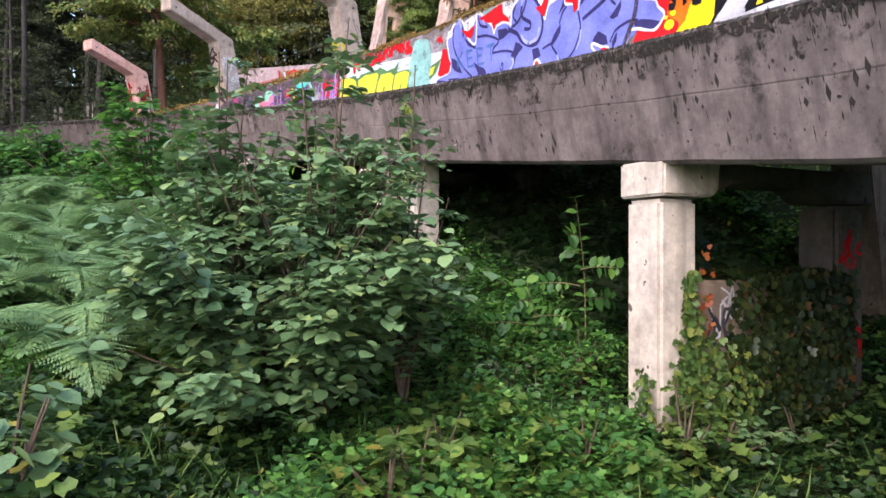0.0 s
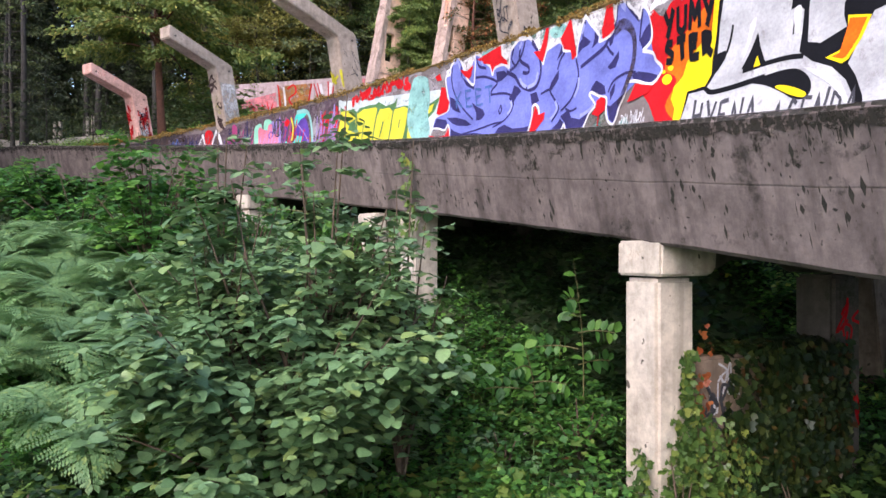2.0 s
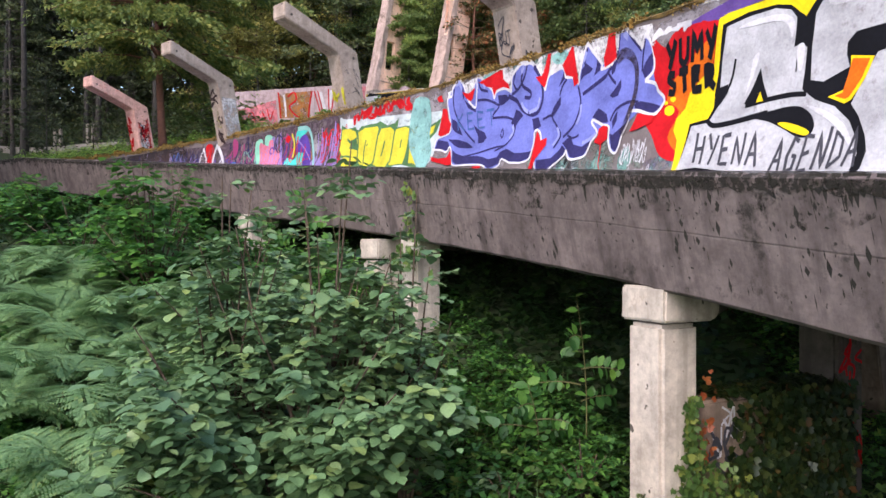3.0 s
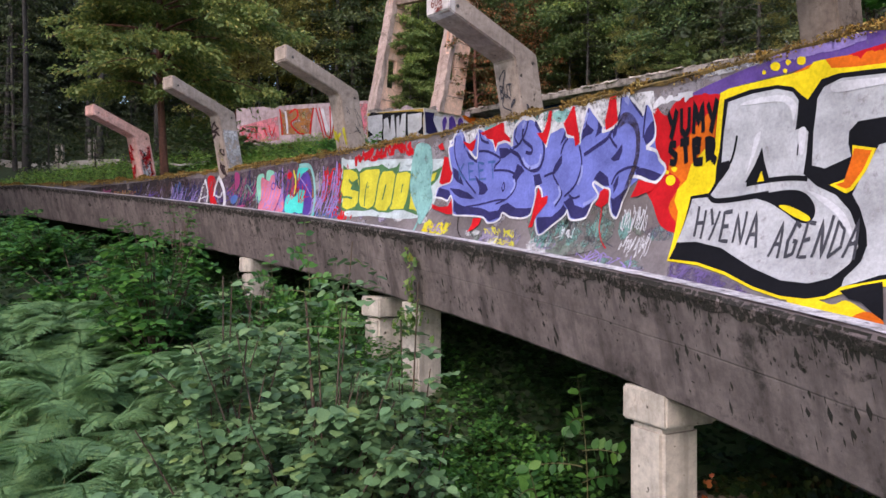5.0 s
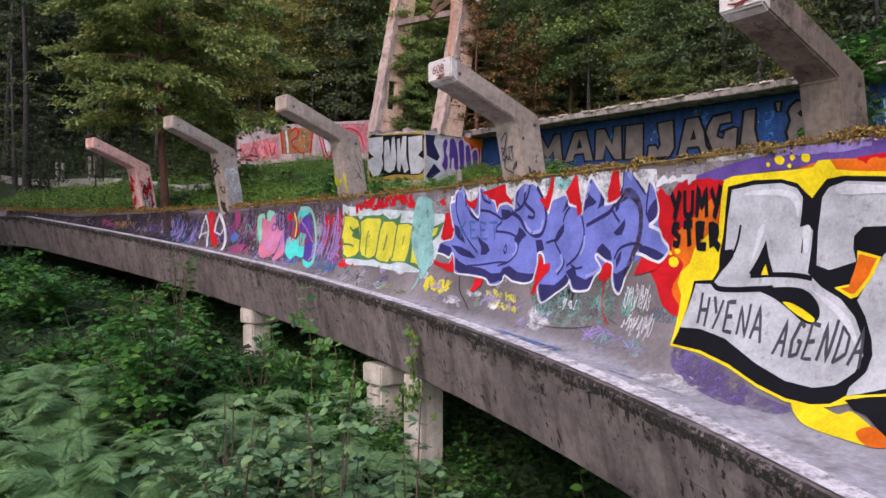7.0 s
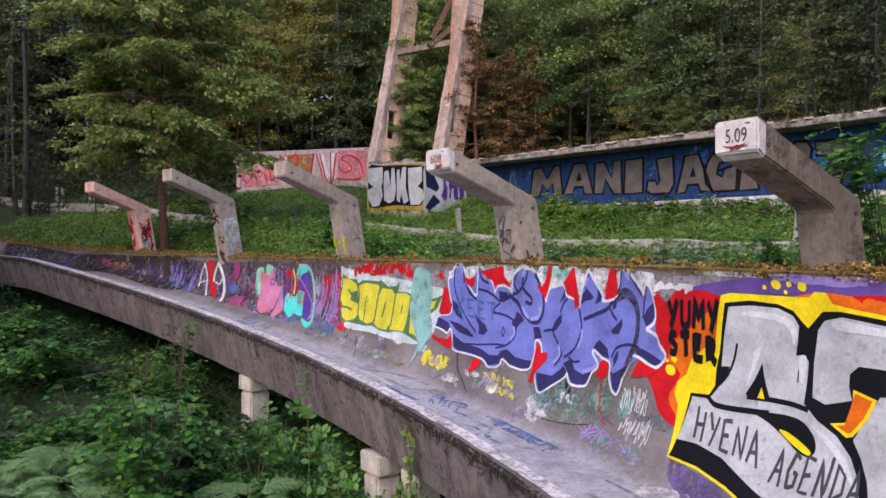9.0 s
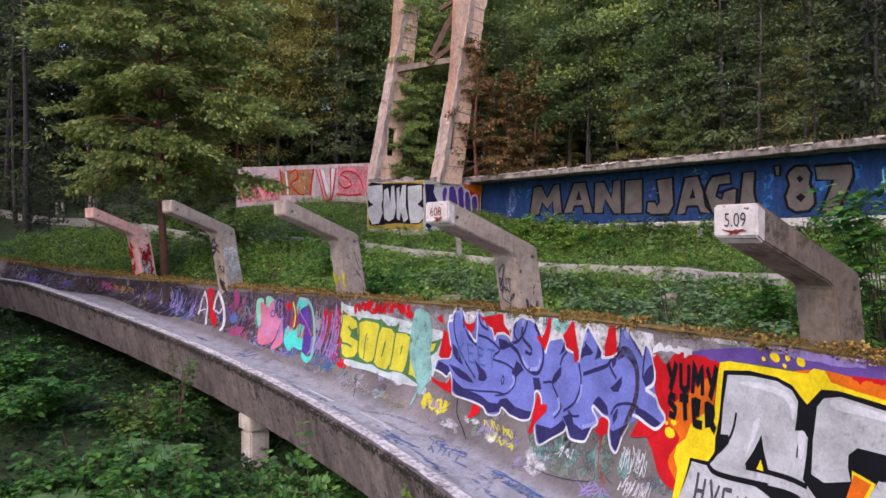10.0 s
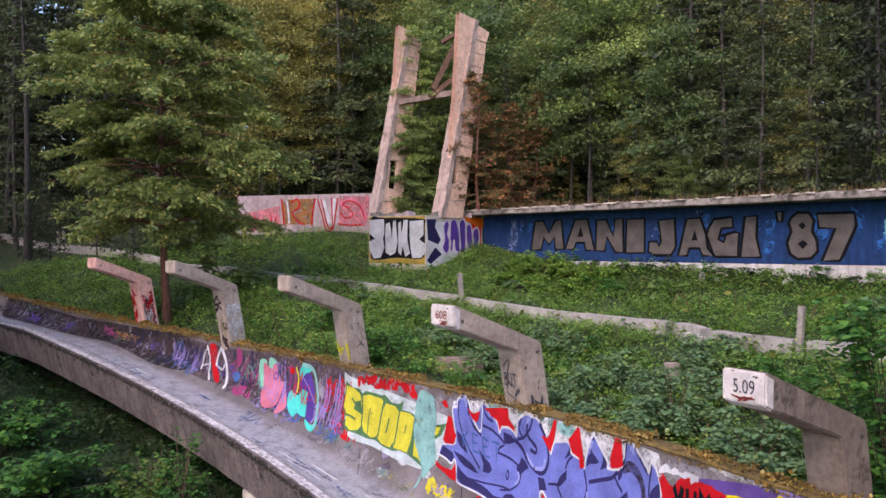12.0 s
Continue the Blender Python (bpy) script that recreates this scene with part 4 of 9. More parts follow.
paint("yellow_halo", YELLOW, 3, ((14.97, 0.685), (14.85, 0.802), (15.01, 0.804), (15.11, 0.824), (15.08, 0.846), (14.93, 0.862), (14.87, 0.886), (14.61, 0.911), (14.46, 0.922), (14.43, 0.96), (14.39, 0.977), (14.23, 0.98), (13.42, 0.981), (13.17, 0.981), (13.01, 0.982), (12.94, 0.987), (12.78, 0.987), (12.69, 0.978), (12.41, 0.975), (12.08, 0.973), (11.61, 0.97), (11.34, 0.709), (11.76, 0.69), (12.16, 0.664), (12.33, 0.645), (12.55, 0.628), (12.89, 0.622), (13.35, 0.637), (13.88, 0.667), (14.41, 0.684)), rounded=False)
paint("yellow_splash", YELLOW, 3, ((12.81, 0.628), (12.5, 0.641), (12.21, 0.633), (12.08, 0.65), (11.83, 0.634), (11.6, 0.61), (11.67, 0.574), (11.92, 0.567), (12.27, 0.563), (12.54, 0.575)))
paint("orange_splash", ORANGE, 4, ((11.89, 0.6), (11.81, 0.627), (11.68, 0.627), (11.52, 0.609), (11.51, 0.586), (11.69, 0.571)))
paint("black_tail", BLACK, 5, ((12.2, 0.67), (11.96, 0.689), (11.74, 0.701), (11.53, 0.612), (11.71, 0.63), (11.89, 0.651), (12.05, 0.654)), rounded=False)
paint("black_ground", BLACK, 4, ((14.32, 0.969), (13.9, 0.974), (13.46, 0.973), (13.23, 0.968), (13.1, 0.958), (13.01, 0.952), (12.94, 0.959), (12.82, 0.97), (12.59, 0.972), (12.08, 0.969), (11.61, 0.965), (11.36, 0.72), (11.78, 0.704), (12.2, 0.681), (12.35, 0.652), (12.57, 0.636), (12.91, 0.631), (13.37, 0.646), (13.9, 0.676), (14.43, 0.692), (14.94, 0.691), (14.81, 0.833), (14.49, 0.838), (14.4, 0.856), (14.41, 0.878), (14.37, 0.909), (14.35, 0.946)), rounded=False)
paint("silver_letter", SILVER, 5, ((14.25, 0.965), (13.86, 0.969), (13.46, 0.969), (13.23, 0.963), (13.14, 0.953), (13.15, 0.936), (13.17, 0.92), (13.06, 0.922), (12.98, 0.916), (12.99, 0.891), (13.01, 0.863), (13.53, 0.858), (13.62, 0.884), (13.66, 0.903), (13.76, 0.88), (13.87, 0.858), (13.82, 0.849), (13.47, 0.854), (13.1, 0.853), (12.81, 0.846), (12.53, 0.833), (12.32, 0.811), (12.19, 0.783), (12.14, 0.758), (12.19, 0.727), (12.37, 0.695), (12.63, 0.676), (13.02, 0.674), (13.5, 0.695), (14.09, 0.733), (14.55, 0.742), (14.9, 0.736), (14.77, 0.828), (14.48, 0.831), (14.42, 0.84), (14.34, 0.854), (14.17, 0.877), (14.12, 0.902), (14.09, 0.922), (14.14, 0.89), (14.32, 0.886), (14.31, 0.928)), rounded=False)
paint("silver_letter", SILVER, 5, ((12.87, 0.952), (12.78, 0.962), (12.55, 0.967), (12.08, 0.964), (11.61, 0.961), (11.6, 0.923), (12.06, 0.922), (12.32, 0.921), (12.43, 0.911), (12.43, 0.897), (12.38, 0.882), (12.72, 0.869), (12.9, 0.874), (12.91, 0.915)), rounded=False)
paint("silver_letter", SILVER, 5, ((11.58, 0.901), (12.04, 0.893), (12.18, 0.869), (12.32, 0.834), (12.2, 0.815), (12.08, 0.785), (12.03, 0.761), (12.06, 0.732), (12.2, 0.699), (12.2, 0.679), (11.8, 0.712), (11.38, 0.729)), rounded=False)
brush("black_line", BLACK, 6, ((14.49, 0.835), (14.37, 0.825), (14.11, 0.826), (13.79, 0.831), (13.49, 0.836)), 0.05)
paint("black_eye", BLACK, 6, ((13.7, 0.831), (13.33, 0.84), (13.04, 0.84), (12.86, 0.828), (12.78, 0.812), (12.79, 0.798), (12.87, 0.79), (13.02, 0.793), (13.2, 0.806), (13.45, 0.821)))
paint("yellow_eye", YELLOW, 7, ((13.31, 0.817), (13.17, 0.817), (12.96, 0.808), (12.83, 0.799), (12.87, 0.793), (13.02, 0.798), (13.18, 0.807)))
paint("black_wedge", BLACK, 6, ((13.66, 0.903), (13.76, 0.879), (13.89, 0.854), (13.5, 0.856), (13.61, 0.883)), rounded=False)
brush("black_line", BLACK, 6, ((13.86, 0.851), (13.51, 0.856), (13.18, 0.858), (12.94, 0.856)), 0.04)
paint("black_wedge", BLACK, 6, ((14.15, 0.887), (14.33, 0.884), (14.39, 0.863), (14.41, 0.846), (14.27, 0.862), (14.17, 0.877)), rounded=False)
paint("yellow_wedge", YELLOW, 7, ((13.64, 0.87), (13.69, 0.854), (13.58, 0.855)), rounded=False)
brush("black_line", BLACK, 6, ((13.07, 0.92), (13.11, 0.905), (13.12, 0.888)), 0.02)
brush("black_line", BLACK, 6, ((14.08, 0.922), (14.11, 0.902), (14.16, 0.885)), 0.035)
paint("orange_edge", YELLOW, 7, ((12.37, 0.895), (12.07, 0.889), (12.17, 0.864), (12.32, 0.839), (12.4, 0.835), (12.63, 0.847), (12.48, 0.852), (12.35, 0.857)), rounded=False)
paint("orange_heart", ORANGE, 8, ((12.34, 0.891), (12.12, 0.887), (12.21, 0.865), (12.35, 0.843), (12.4, 0.841), (12.55, 0.847), (12.44, 0.85), (12.31, 0.856)), rounded=False)
paint("white_shine", WHITE, 7, ((14.05, 0.959), (13.81, 0.963), (13.42, 0.962), (13.23, 0.956), (13.16, 0.946), (13.2, 0.931), (13.26, 0.946), (13.42, 0.955), (13.81, 0.957)))
paint("white_shine", WHITE, 7, ((12.69, 0.961), (12.55, 0.964), (12.07, 0.961), (11.67, 0.958), (11.67, 0.952), (12.07, 0.954), (12.59, 0.954)))
paint("white_shine", WHITE, 7, ((13.69, 0.923), (13.72, 0.907), (13.84, 0.875), (13.88, 0.867), (13.83, 0.891), (13.78, 0.917)))
paint("white_shine", WHITE, 7, ((13.12, 0.918), (13.01, 0.92), (13.02, 0.895), (13.08, 0.889)))
paint("white_shine", WHITE, 7, ((12.92, 0.84), (12.64, 0.828), (12.39, 0.808), (12.25, 0.782), (12.2, 0.761), (12.31, 0.78), (12.5, 0.806), (12.75, 0.826)))
handwriting("HYENA", INK, 7, ((14.65, 0.753), (13.5, 0.742), (14.66, 0.812)), 0.042)
handwriting("AGENDA", INK, 7, ((13.34, 0.723), (12.12, 0.738), (13.29, 0.788)), 0.042)
handwriting("YUMY", BLACK, 6, ((15.38, 0.93), (14.39, 0.933), (15.39, 0.967)), 0.066)
handwriting("STER", BLACK, 6, ((15.31, 0.89), (14.37, 0.889), (15.36, 0.923)), 0.066)
paint("white_smear", THIN_WHITE, 1, ((15.01, 0.542), (14.34, 0.607), (14.11, 0.535), (14.4, 0.404)))
paint("purple_patch", PURPLEHAZE, 1, ((14.86, 0.676), (14.18, 0.672), (13.53, 0.638), (13.4, 0.543), (14.12, 0.559), (14.75, 0.621)))
paint("yellow_dot", YELLOW, 3, ((13.42, 0.990), (13.45, 0.987), (13.51, 0.987), (13.57, 0.990), (13.57, 0.993), (13.51, 0.995), (13.45, 0.993)))
paint("yellow_dot", YELLOW, 3, ((13.26, 0.991), (13.28, 0.990), (13.31, 0.989), (13.34, 0.991), (13.34, 0.993), (13.31, 0.994), (13.28, 0.993)))
paint("yellow_dot", YELLOW, 3, ((13.05, 0.990), (13.07, 0.987), (13.13, 0.987), (13.17, 0.989), (13.17, 0.993), (13.13, 0.994), (13.07, 0.993)))
paint("yellow_dot", YELLOW, 3, ((13.64, 0.987), (13.65, 0.986), (13.68, 0.986), (13.70, 0.987), (13.70, 0.989), (13.68, 0.990), (13.65, 0.989)))
paint("yellow_dot", YELLOW, 3, ((13.32, 0.985), (13.33, 0.983), (13.36, 0.983), (13.38, 0.985), (13.38, 0.986), (13.36, 0.987), (13.33, 0.986)))
paint("yellow_dot", YELLOW, 3, ((15.14, 0.862), (15.17, 0.855), (15.25, 0.853), (15.32, 0.858), (15.33, 0.866), (15.27, 0.871), (15.18, 0.869)))
paint("yellow_dot", YELLOW, 3, ((15.13, 0.881), (15.15, 0.877), (15.19, 0.876), (15.23, 0.879), (15.24, 0.883), (15.20, 0.885), (15.15, 0.884)))
paint("yellow_dot", YELLOW, 3, ((15.28, 0.876), (15.29, 0.874), (15.33, 0.873), (15.36, 0.875), (15.36, 0.878), (15.34, 0.880), (15.30, 0.879)))
# the periwinkle letters
paint("white_halo", HALO, 1, ((21.12, 0.984), (20.14, 0.998), (18.79, 0.998), (17.03, 0.998), (16.39, 0.998), (15.67, 0.995), (15.59, 0.97), (16.5, 0.951), (17.71, 0.937), (19.25, 0.931), (21.02, 0.918)), rounded=False)
paint("teal_patch", TEALWASH, 2, ((19.99, 0.993), (19.61, 0.997), (19.65, 0.986), (19.87, 0.984)))
paint("teal_patch", TEALWASH, 2, ((17.99, 0.995), (17.61, 0.996), (17.66, 0.983), (17.9, 0.982)))
paint("blue_letter", BLUE, 3, ((21.45, 0.834), (21.39, 0.867), (21.02, 0.88), (20.95, 0.897), (21.09, 0.949), (21.11, 0.97), (20.96, 0.974), (20.95, 0.988), (20.83, 0.996), (20.68, 0.998), (20.57, 0.987), (20.41, 0.956), (20.19, 0.937), (20.16, 0.958), (20.15, 0.98), (20.15, 0.996), (20.01, 0.993), (19.85, 0.979), (19.68, 0.967), (19.6, 0.949), (19.54, 0.961), (19.29, 0.964), (19.1, 0.953), (19.06, 0.82), (18.93, 0.774), (19.17, 0.787), (19.2, 0.769), (19.33, 0.755), (19.54, 0.751), (19.73, 0.769), (20.2, 0.772), (20.58, 0.771), (20.74, 0.781), (20.83, 0.823), (20.92, 0.839), (21, 0.822), (21.19, 0.83)), rounded=False)
paint("blue_letter", BLUE, 3, ((19.1, 0.953), (19.09, 0.979), (19, 0.989), (18.82, 0.997), (18.69, 0.995), (18.57, 0.995), (18.43, 0.987), (18.29, 0.971), (18.15, 0.942), (18.27, 0.86), (18.35, 0.855), (18.33, 0.832), (18.35, 0.802), (18.39, 0.782), (18.6, 0.772), (18.93, 0.774), (19.06, 0.82)), rounded=False)
paint("blue_letter", BLUE, 3, ((18.15, 0.942), (18.07, 0.965), (17.9, 0.971), (17.73, 0.974), (17.65, 0.967), (17.62, 0.957), (17.43, 0.953), (17.29, 0.94), (17.25, 0.883), (17.44, 0.801), (17.46, 0.789), (17.57, 0.774), (17.73, 0.755), (17.98, 0.722), (18.15, 0.751), (18.23, 0.784), (18.14, 0.81), (18.16, 0.844), (18.27, 0.86)), rounded=False)
paint("blue_letter", BLUE, 3, ((17.29, 0.94), (17.27, 0.959), (17.18, 0.982), (17.09, 0.995), (16.99, 0.987), (16.86, 0.975), (16.74, 0.962), (16.75, 0.955), (16.53, 0.958), (16.42, 0.967), (16.38, 0.982), (16.35, 0.997), (16.2, 0.997), (16.09, 0.99), (15.96, 0.979), (15.87, 0.97), (15.83, 0.978), (15.8, 0.984), (15.71, 0.978), (15.64, 0.964), (15.6, 0.947), (15.62, 0.931), (15.78, 0.92), (15.56, 0.912), (15.49, 0.899), (15.36, 0.886), (15.38, 0.874), (15.55, 0.859), (15.87, 0.87), (16.07, 0.872), (16.08, 0.851), (16.17, 0.824), (16.2, 0.8), (16.25, 0.785), (16.37, 0.794), (16.46, 0.818), (16.49, 0.846), (16.64, 0.852), (16.86, 0.865), (16.9, 0.859), (16.74, 0.836), (16.85, 0.818), (16.9, 0.799), (16.95, 0.783), (17.13, 0.776), (17.32, 0.777), (17.44, 0.801), (17.25, 0.883)), rounded=False)
brush("white_outline", WHITE, 5, ((18.93, 0.774), (19.17, 0.787), (19.2, 0.769), (19.33, 0.755), (19.54, 0.751), (19.73, 0.769), (20.2, 0.772), (20.58, 0.771), (20.74, 0.781), (20.83, 0.823), (20.92, 0.839), (21, 0.822), (21.19, 0.83), (21.45, 0.834)), 0.032)
brush("white_outline", WHITE, 5, ((21.45, 0.834), (21.39, 0.867), (21.02, 0.88), (20.95, 0.897), (21.09, 0.949), (21.11, 0.97), (20.96, 0.974)), 0.032)
brush("white_outline", WHITE, 5, ((20.96, 0.974), (20.95, 0.988), (20.83, 0.996), (20.68, 0.998), (20.57, 0.987), (20.41, 0.956), (20.19, 0.937), (20.16, 0.958), (20.15, 0.98), (20.15, 0.996), (20.01, 0.993), (19.85, 0.979), (19.68, 0.967), (19.6, 0.949), (19.54, 0.961), (19.29, 0.964), (19.1, 0.953)), 0.032)
brush("white_outline", WHITE, 5, ((19.1, 0.953), (19.09, 0.979), (19, 0.989), (18.82, 0.997), (18.69, 0.995), (18.57, 0.995), (18.43, 0.987), (18.29, 0.971), (18.15, 0.942)), 0.032)
brush("white_outline", WHITE, 5, ((18.27, 0.86), (18.35, 0.855), (18.33, 0.832), (18.35, 0.802), (18.39, 0.782), (18.6, 0.772), (18.93, 0.774)), 0.032)
brush("white_outline", WHITE, 5, ((18.15, 0.942), (18.07, 0.965), (17.9, 0.971), (17.73, 0.974), (17.65, 0.967), (17.62, 0.957), (17.43, 0.953), (17.29, 0.94)), 0.032)
brush("white_outline", WHITE, 5, ((17.44, 0.801), (17.46, 0.789), (17.57, 0.774), (17.73, 0.755), (17.98, 0.722), (18.15, 0.751), (18.23, 0.784), (18.14, 0.81), (18.16, 0.844), (18.27, 0.86)), 0.032)
brush("white_outline", WHITE, 5, ((17.29, 0.94), (17.27, 0.959), (17.18, 0.982), (17.09, 0.995), (16.99, 0.987), (16.86, 0.975), (16.74, 0.962), (16.75, 0.955), (16.53, 0.958)), 0.032)
brush("white_outline", WHITE, 5, ((16.53, 0.958), (16.42, 0.967), (16.38, 0.982), (16.35, 0.997), (16.2, 0.997), (16.09, 0.99), (15.96, 0.979), (15.87, 0.97), (15.83, 0.978), (15.8, 0.984), (15.71, 0.978), (15.64, 0.964), (15.6, 0.947), (15.62, 0.931), (15.78, 0.92)), 0.032)
brush("white_outline", WHITE, 5, ((15.78, 0.92), (15.56, 0.912), (15.49, 0.899), (15.36, 0.886), (15.38, 0.874), (15.55, 0.859), (15.87, 0.87), (16.07, 0.872)), 0.032)
brush("white_outline", WHITE, 5, ((16.07, 0.872), (16.08, 0.851), (16.17, 0.824), (16.2, 0.8), (16.25, 0.785), (16.37, 0.794), (16.46, 0.818), (16.49, 0.846), (16.64, 0.852), (16.86, 0.865)), 0.032)
brush("white_outline", WHITE, 5, ((16.86, 0.865), (16.9, 0.859), (16.74, 0.836), (16.85, 0.818), (16.9, 0.799), (16.95, 0.783), (17.13, 0.776), (17.32, 0.777), (17.44, 0.801)), 0.032)
paint("dusky_shadow", DUSK, 4, ((21.42, 0.836), (21.35, 0.865), (21, 0.856), (20.92, 0.841), (20.97, 0.826), (21.17, 0.832)), rounded=False)
paint("dusky_shadow", DUSK, 4, ((21, 0.863), (20.67, 0.859), (20.34, 0.847), (20.12, 0.83), (20.25, 0.828), (20.57, 0.832), (20.77, 0.842)), rounded=False)
paint("dusky_shadow", DUSK, 4, ((20.95, 0.921), (20.79, 0.912), (20.66, 0.894), (20.53, 0.869), (20.79, 0.882), (20.9, 0.894)), rounded=False)
paint("dusky_shadow", DUSK, 4, ((20.2, 0.895), (20.02, 0.88), (19.83, 0.87), (19.74, 0.855), (19.83, 0.842), (20, 0.841), (20.02, 0.862), (20.13, 0.88)), rounded=False)
paint("dusky_shadow", DUSK, 4, ((19.5, 0.953), (19.26, 0.951), (19.13, 0.941), (19.32, 0.931), (19.45, 0.93)), rounded=False)
paint("dusky_shadow", DUSK, 4, ((20.58, 0.963), (20.39, 0.947), (20.17, 0.936), (20.16, 0.925), (20.42, 0.939)), rounded=False)
paint("dusky_shadow", DUSK, 4, ((18.94, 0.915), (18.81, 0.908), (18.72, 0.898), (18.85, 0.885), (18.94, 0.871), (19.06, 0.886), (18.98, 0.9)), rounded=False)
paint("dusky_shadow", DUSK, 4, ((20.8, 0.827), (20.64, 0.814), (20.36, 0.803), (19.96, 0.802), (19.78, 0.798), (19.58, 0.789), (19.32, 0.794), (19.26, 0.81), (19.09, 0.818), (18.83, 0.803), (18.51, 0.803), (18.35, 0.806), (18.4, 0.785), (18.61, 0.775), (18.94, 0.778), (19.18, 0.791), (19.22, 0.772), (19.51, 0.756), (19.72, 0.773), (20.05, 0.778), (20.56, 0.775), (20.71, 0.786)), rounded=False)
paint("dusky_shadow", DUSK, 4, ((18.46, 0.887), (18.29, 0.889), (18.19, 0.867), (18.27, 0.863), (18.38, 0.859)), rounded=False)
paint("dusky_shadow", DUSK, 4, ((18.18, 0.778), (17.97, 0.764), (17.79, 0.782), (17.61, 0.804), (17.56, 0.815), (17.45, 0.802), (17.5, 0.784), (17.73, 0.758), (17.98, 0.726), (18.12, 0.751)), rounded=False)
paint("dusky_shadow", DUSK, 4, ((17.95, 0.89), (17.9, 0.905), (17.81, 0.916), (17.73, 0.924), (17.72, 0.907), (17.82, 0.893), (17.91, 0.884)), rounded=False)
paint("dusky_shadow", DUSK, 4, ((17.8, 0.942), (17.72, 0.957), (17.67, 0.967), (17.63, 0.955)), rounded=False)
paint("dusky_shadow", DUSK, 4, ((17.26, 0.944), (17.23, 0.962), (17.12, 0.97), (17.12, 0.959), (16.96, 0.959), (17.02, 0.954), (17.16, 0.951)), rounded=False)
paint("dusky_shadow", DUSK, 4, ((16.93, 0.947), (16.87, 0.962), (16.87, 0.972), (16.78, 0.963), (16.79, 0.954)), rounded=False)
paint("dusky_shadow", DUSK, 4, ((17.57, 0.82), (17.42, 0.833), (17.34, 0.827), (17.28, 0.814), (17.06, 0.807), (16.88, 0.82), (16.91, 0.8), (16.98, 0.785), (17.18, 0.778), (17.31, 0.782), (17.43, 0.803)), rounded=False)
paint("dusky_shadow", DUSK, 4, ((16.9, 0.869), (16.86, 0.878), (16.78, 0.887), (16.68, 0.881), (16.57, 0.873), (16.52, 0.856), (16.61, 0.856), (16.71, 0.857), (16.85, 0.868)), rounded=False)
paint("dusky_shadow", DUSK, 4, ((16.46, 0.832), (16.38, 0.828), (16.27, 0.838), (16.11, 0.851), (16.18, 0.828), (16.22, 0.801), (16.26, 0.789), (16.36, 0.798)), rounded=False)
paint("dusky_shadow", DUSK, 4, ((16.4, 0.84), (16.43, 0.857), (16.37, 0.871), (16.33, 0.875), (16.33, 0.857)), rounded=False)
paint("dusky_shadow", DUSK, 4, ((16.54, 0.907), (16.44, 0.916), (16.3, 0.931), (16.29, 0.919), (16.35, 0.904), (16.47, 0.902)), rounded=False)
paint("dusky_shadow", DUSK, 4, ((16.51, 0.941), (16.54, 0.956), (16.41, 0.965), (16.31, 0.971), (16.4, 0.96), (16.45, 0.946)), rounded=False)
paint("dusky_shadow", DUSK, 4, ((15.85, 0.936), (15.79, 0.948), (15.72, 0.955), (15.63, 0.961), (15.62, 0.941), (15.66, 0.932), (15.78, 0.923)), rounded=False)
paint("dusky_shadow", DUSK, 4, ((15.98, 0.883), (15.84, 0.887), (15.63, 0.881), (15.4, 0.872), (15.55, 0.862), (15.76, 0.868), (15.94, 0.874)), rounded=False)
brush("navy_line", DUSK, 5, ((17.18, 0.919), (16.88, 0.932), (16.65, 0.942), (16.53, 0.955)), 0.04)
brush("navy_line", DUSK, 5, ((16.6, 0.947), (16.49, 0.933), (16.41, 0.926)), 0.03)
brush("navy_line", DUSK, 5, ((20.12, 0.952), (19.81, 0.948), (19.45, 0.93), (19.58, 0.916), (19.62, 0.906)), 0.03)
brush("navy_line", DUSK, 5, ((19.62, 0.904), (19.28, 0.902), (19.05, 0.895), (18.93, 0.882), (18.92, 0.863), (19, 0.844), (19.17, 0.826), (19.43, 0.814)), 0.03)
brush("navy_line", DUSK, 5, ((18.66, 0.992), (18.74, 0.974), (18.91, 0.955), (19.08, 0.948)), 0.035)
brush("navy_line", DUSK, 5, ((19.18, 0.946), (18.93, 0.933), (18.77, 0.913), (18.52, 0.898), (18.33, 0.899), (18.23, 0.916), (18.21, 0.939), (18.3, 0.968), (18.47, 0.988)), 0.05)
brush("navy_line", DUSK, 5, ((18.79, 0.982), (18.82, 0.971), (18.76, 0.959), (18.55, 0.945), (18.56, 0.934), (18.71, 0.937)), 0.04)
brush("navy_line", DUSK, 5, ((18.16, 0.882), (17.95, 0.888), (17.89, 0.879), (17.71, 0.854), (17.64, 0.837), (17.77, 0.809)), 0.03)
brush("navy_line", DUSK, 5, ((20.89, 0.987), (20.92, 0.962), (20.8, 0.927), (20.5, 0.885), (20.1, 0.845)), 0.03)
brush("navy_line", DUSK, 5, ((17.3, 0.936), (17.22, 0.907), (17.25, 0.883), (17.35, 0.857), (17.57, 0.834)), 0.035)
brush("navy_line", DUSK, 5, ((16.47, 0.858), (16.37, 0.879), (16.11, 0.889), (15.89, 0.886)), 0.03)
brush("navy_line", DUSK, 5, ((17.59, 0.953), (17.7, 0.942), (17.76, 0.925)), 0.03)
brush("navy_line", DUSK, 5, ((18.98, 0.988), (19.04, 0.969), (18.94, 0.955)), 0.03)
brush("navy_line", DUSK, 5, ((17.09, 0.991), (17.15, 0.976), (17.13, 0.961)), 0.03)
brush("navy_line", DUSK, 5, ((16.34, 0.995), (16.38, 0.975), (16.5, 0.958)), 0.03)
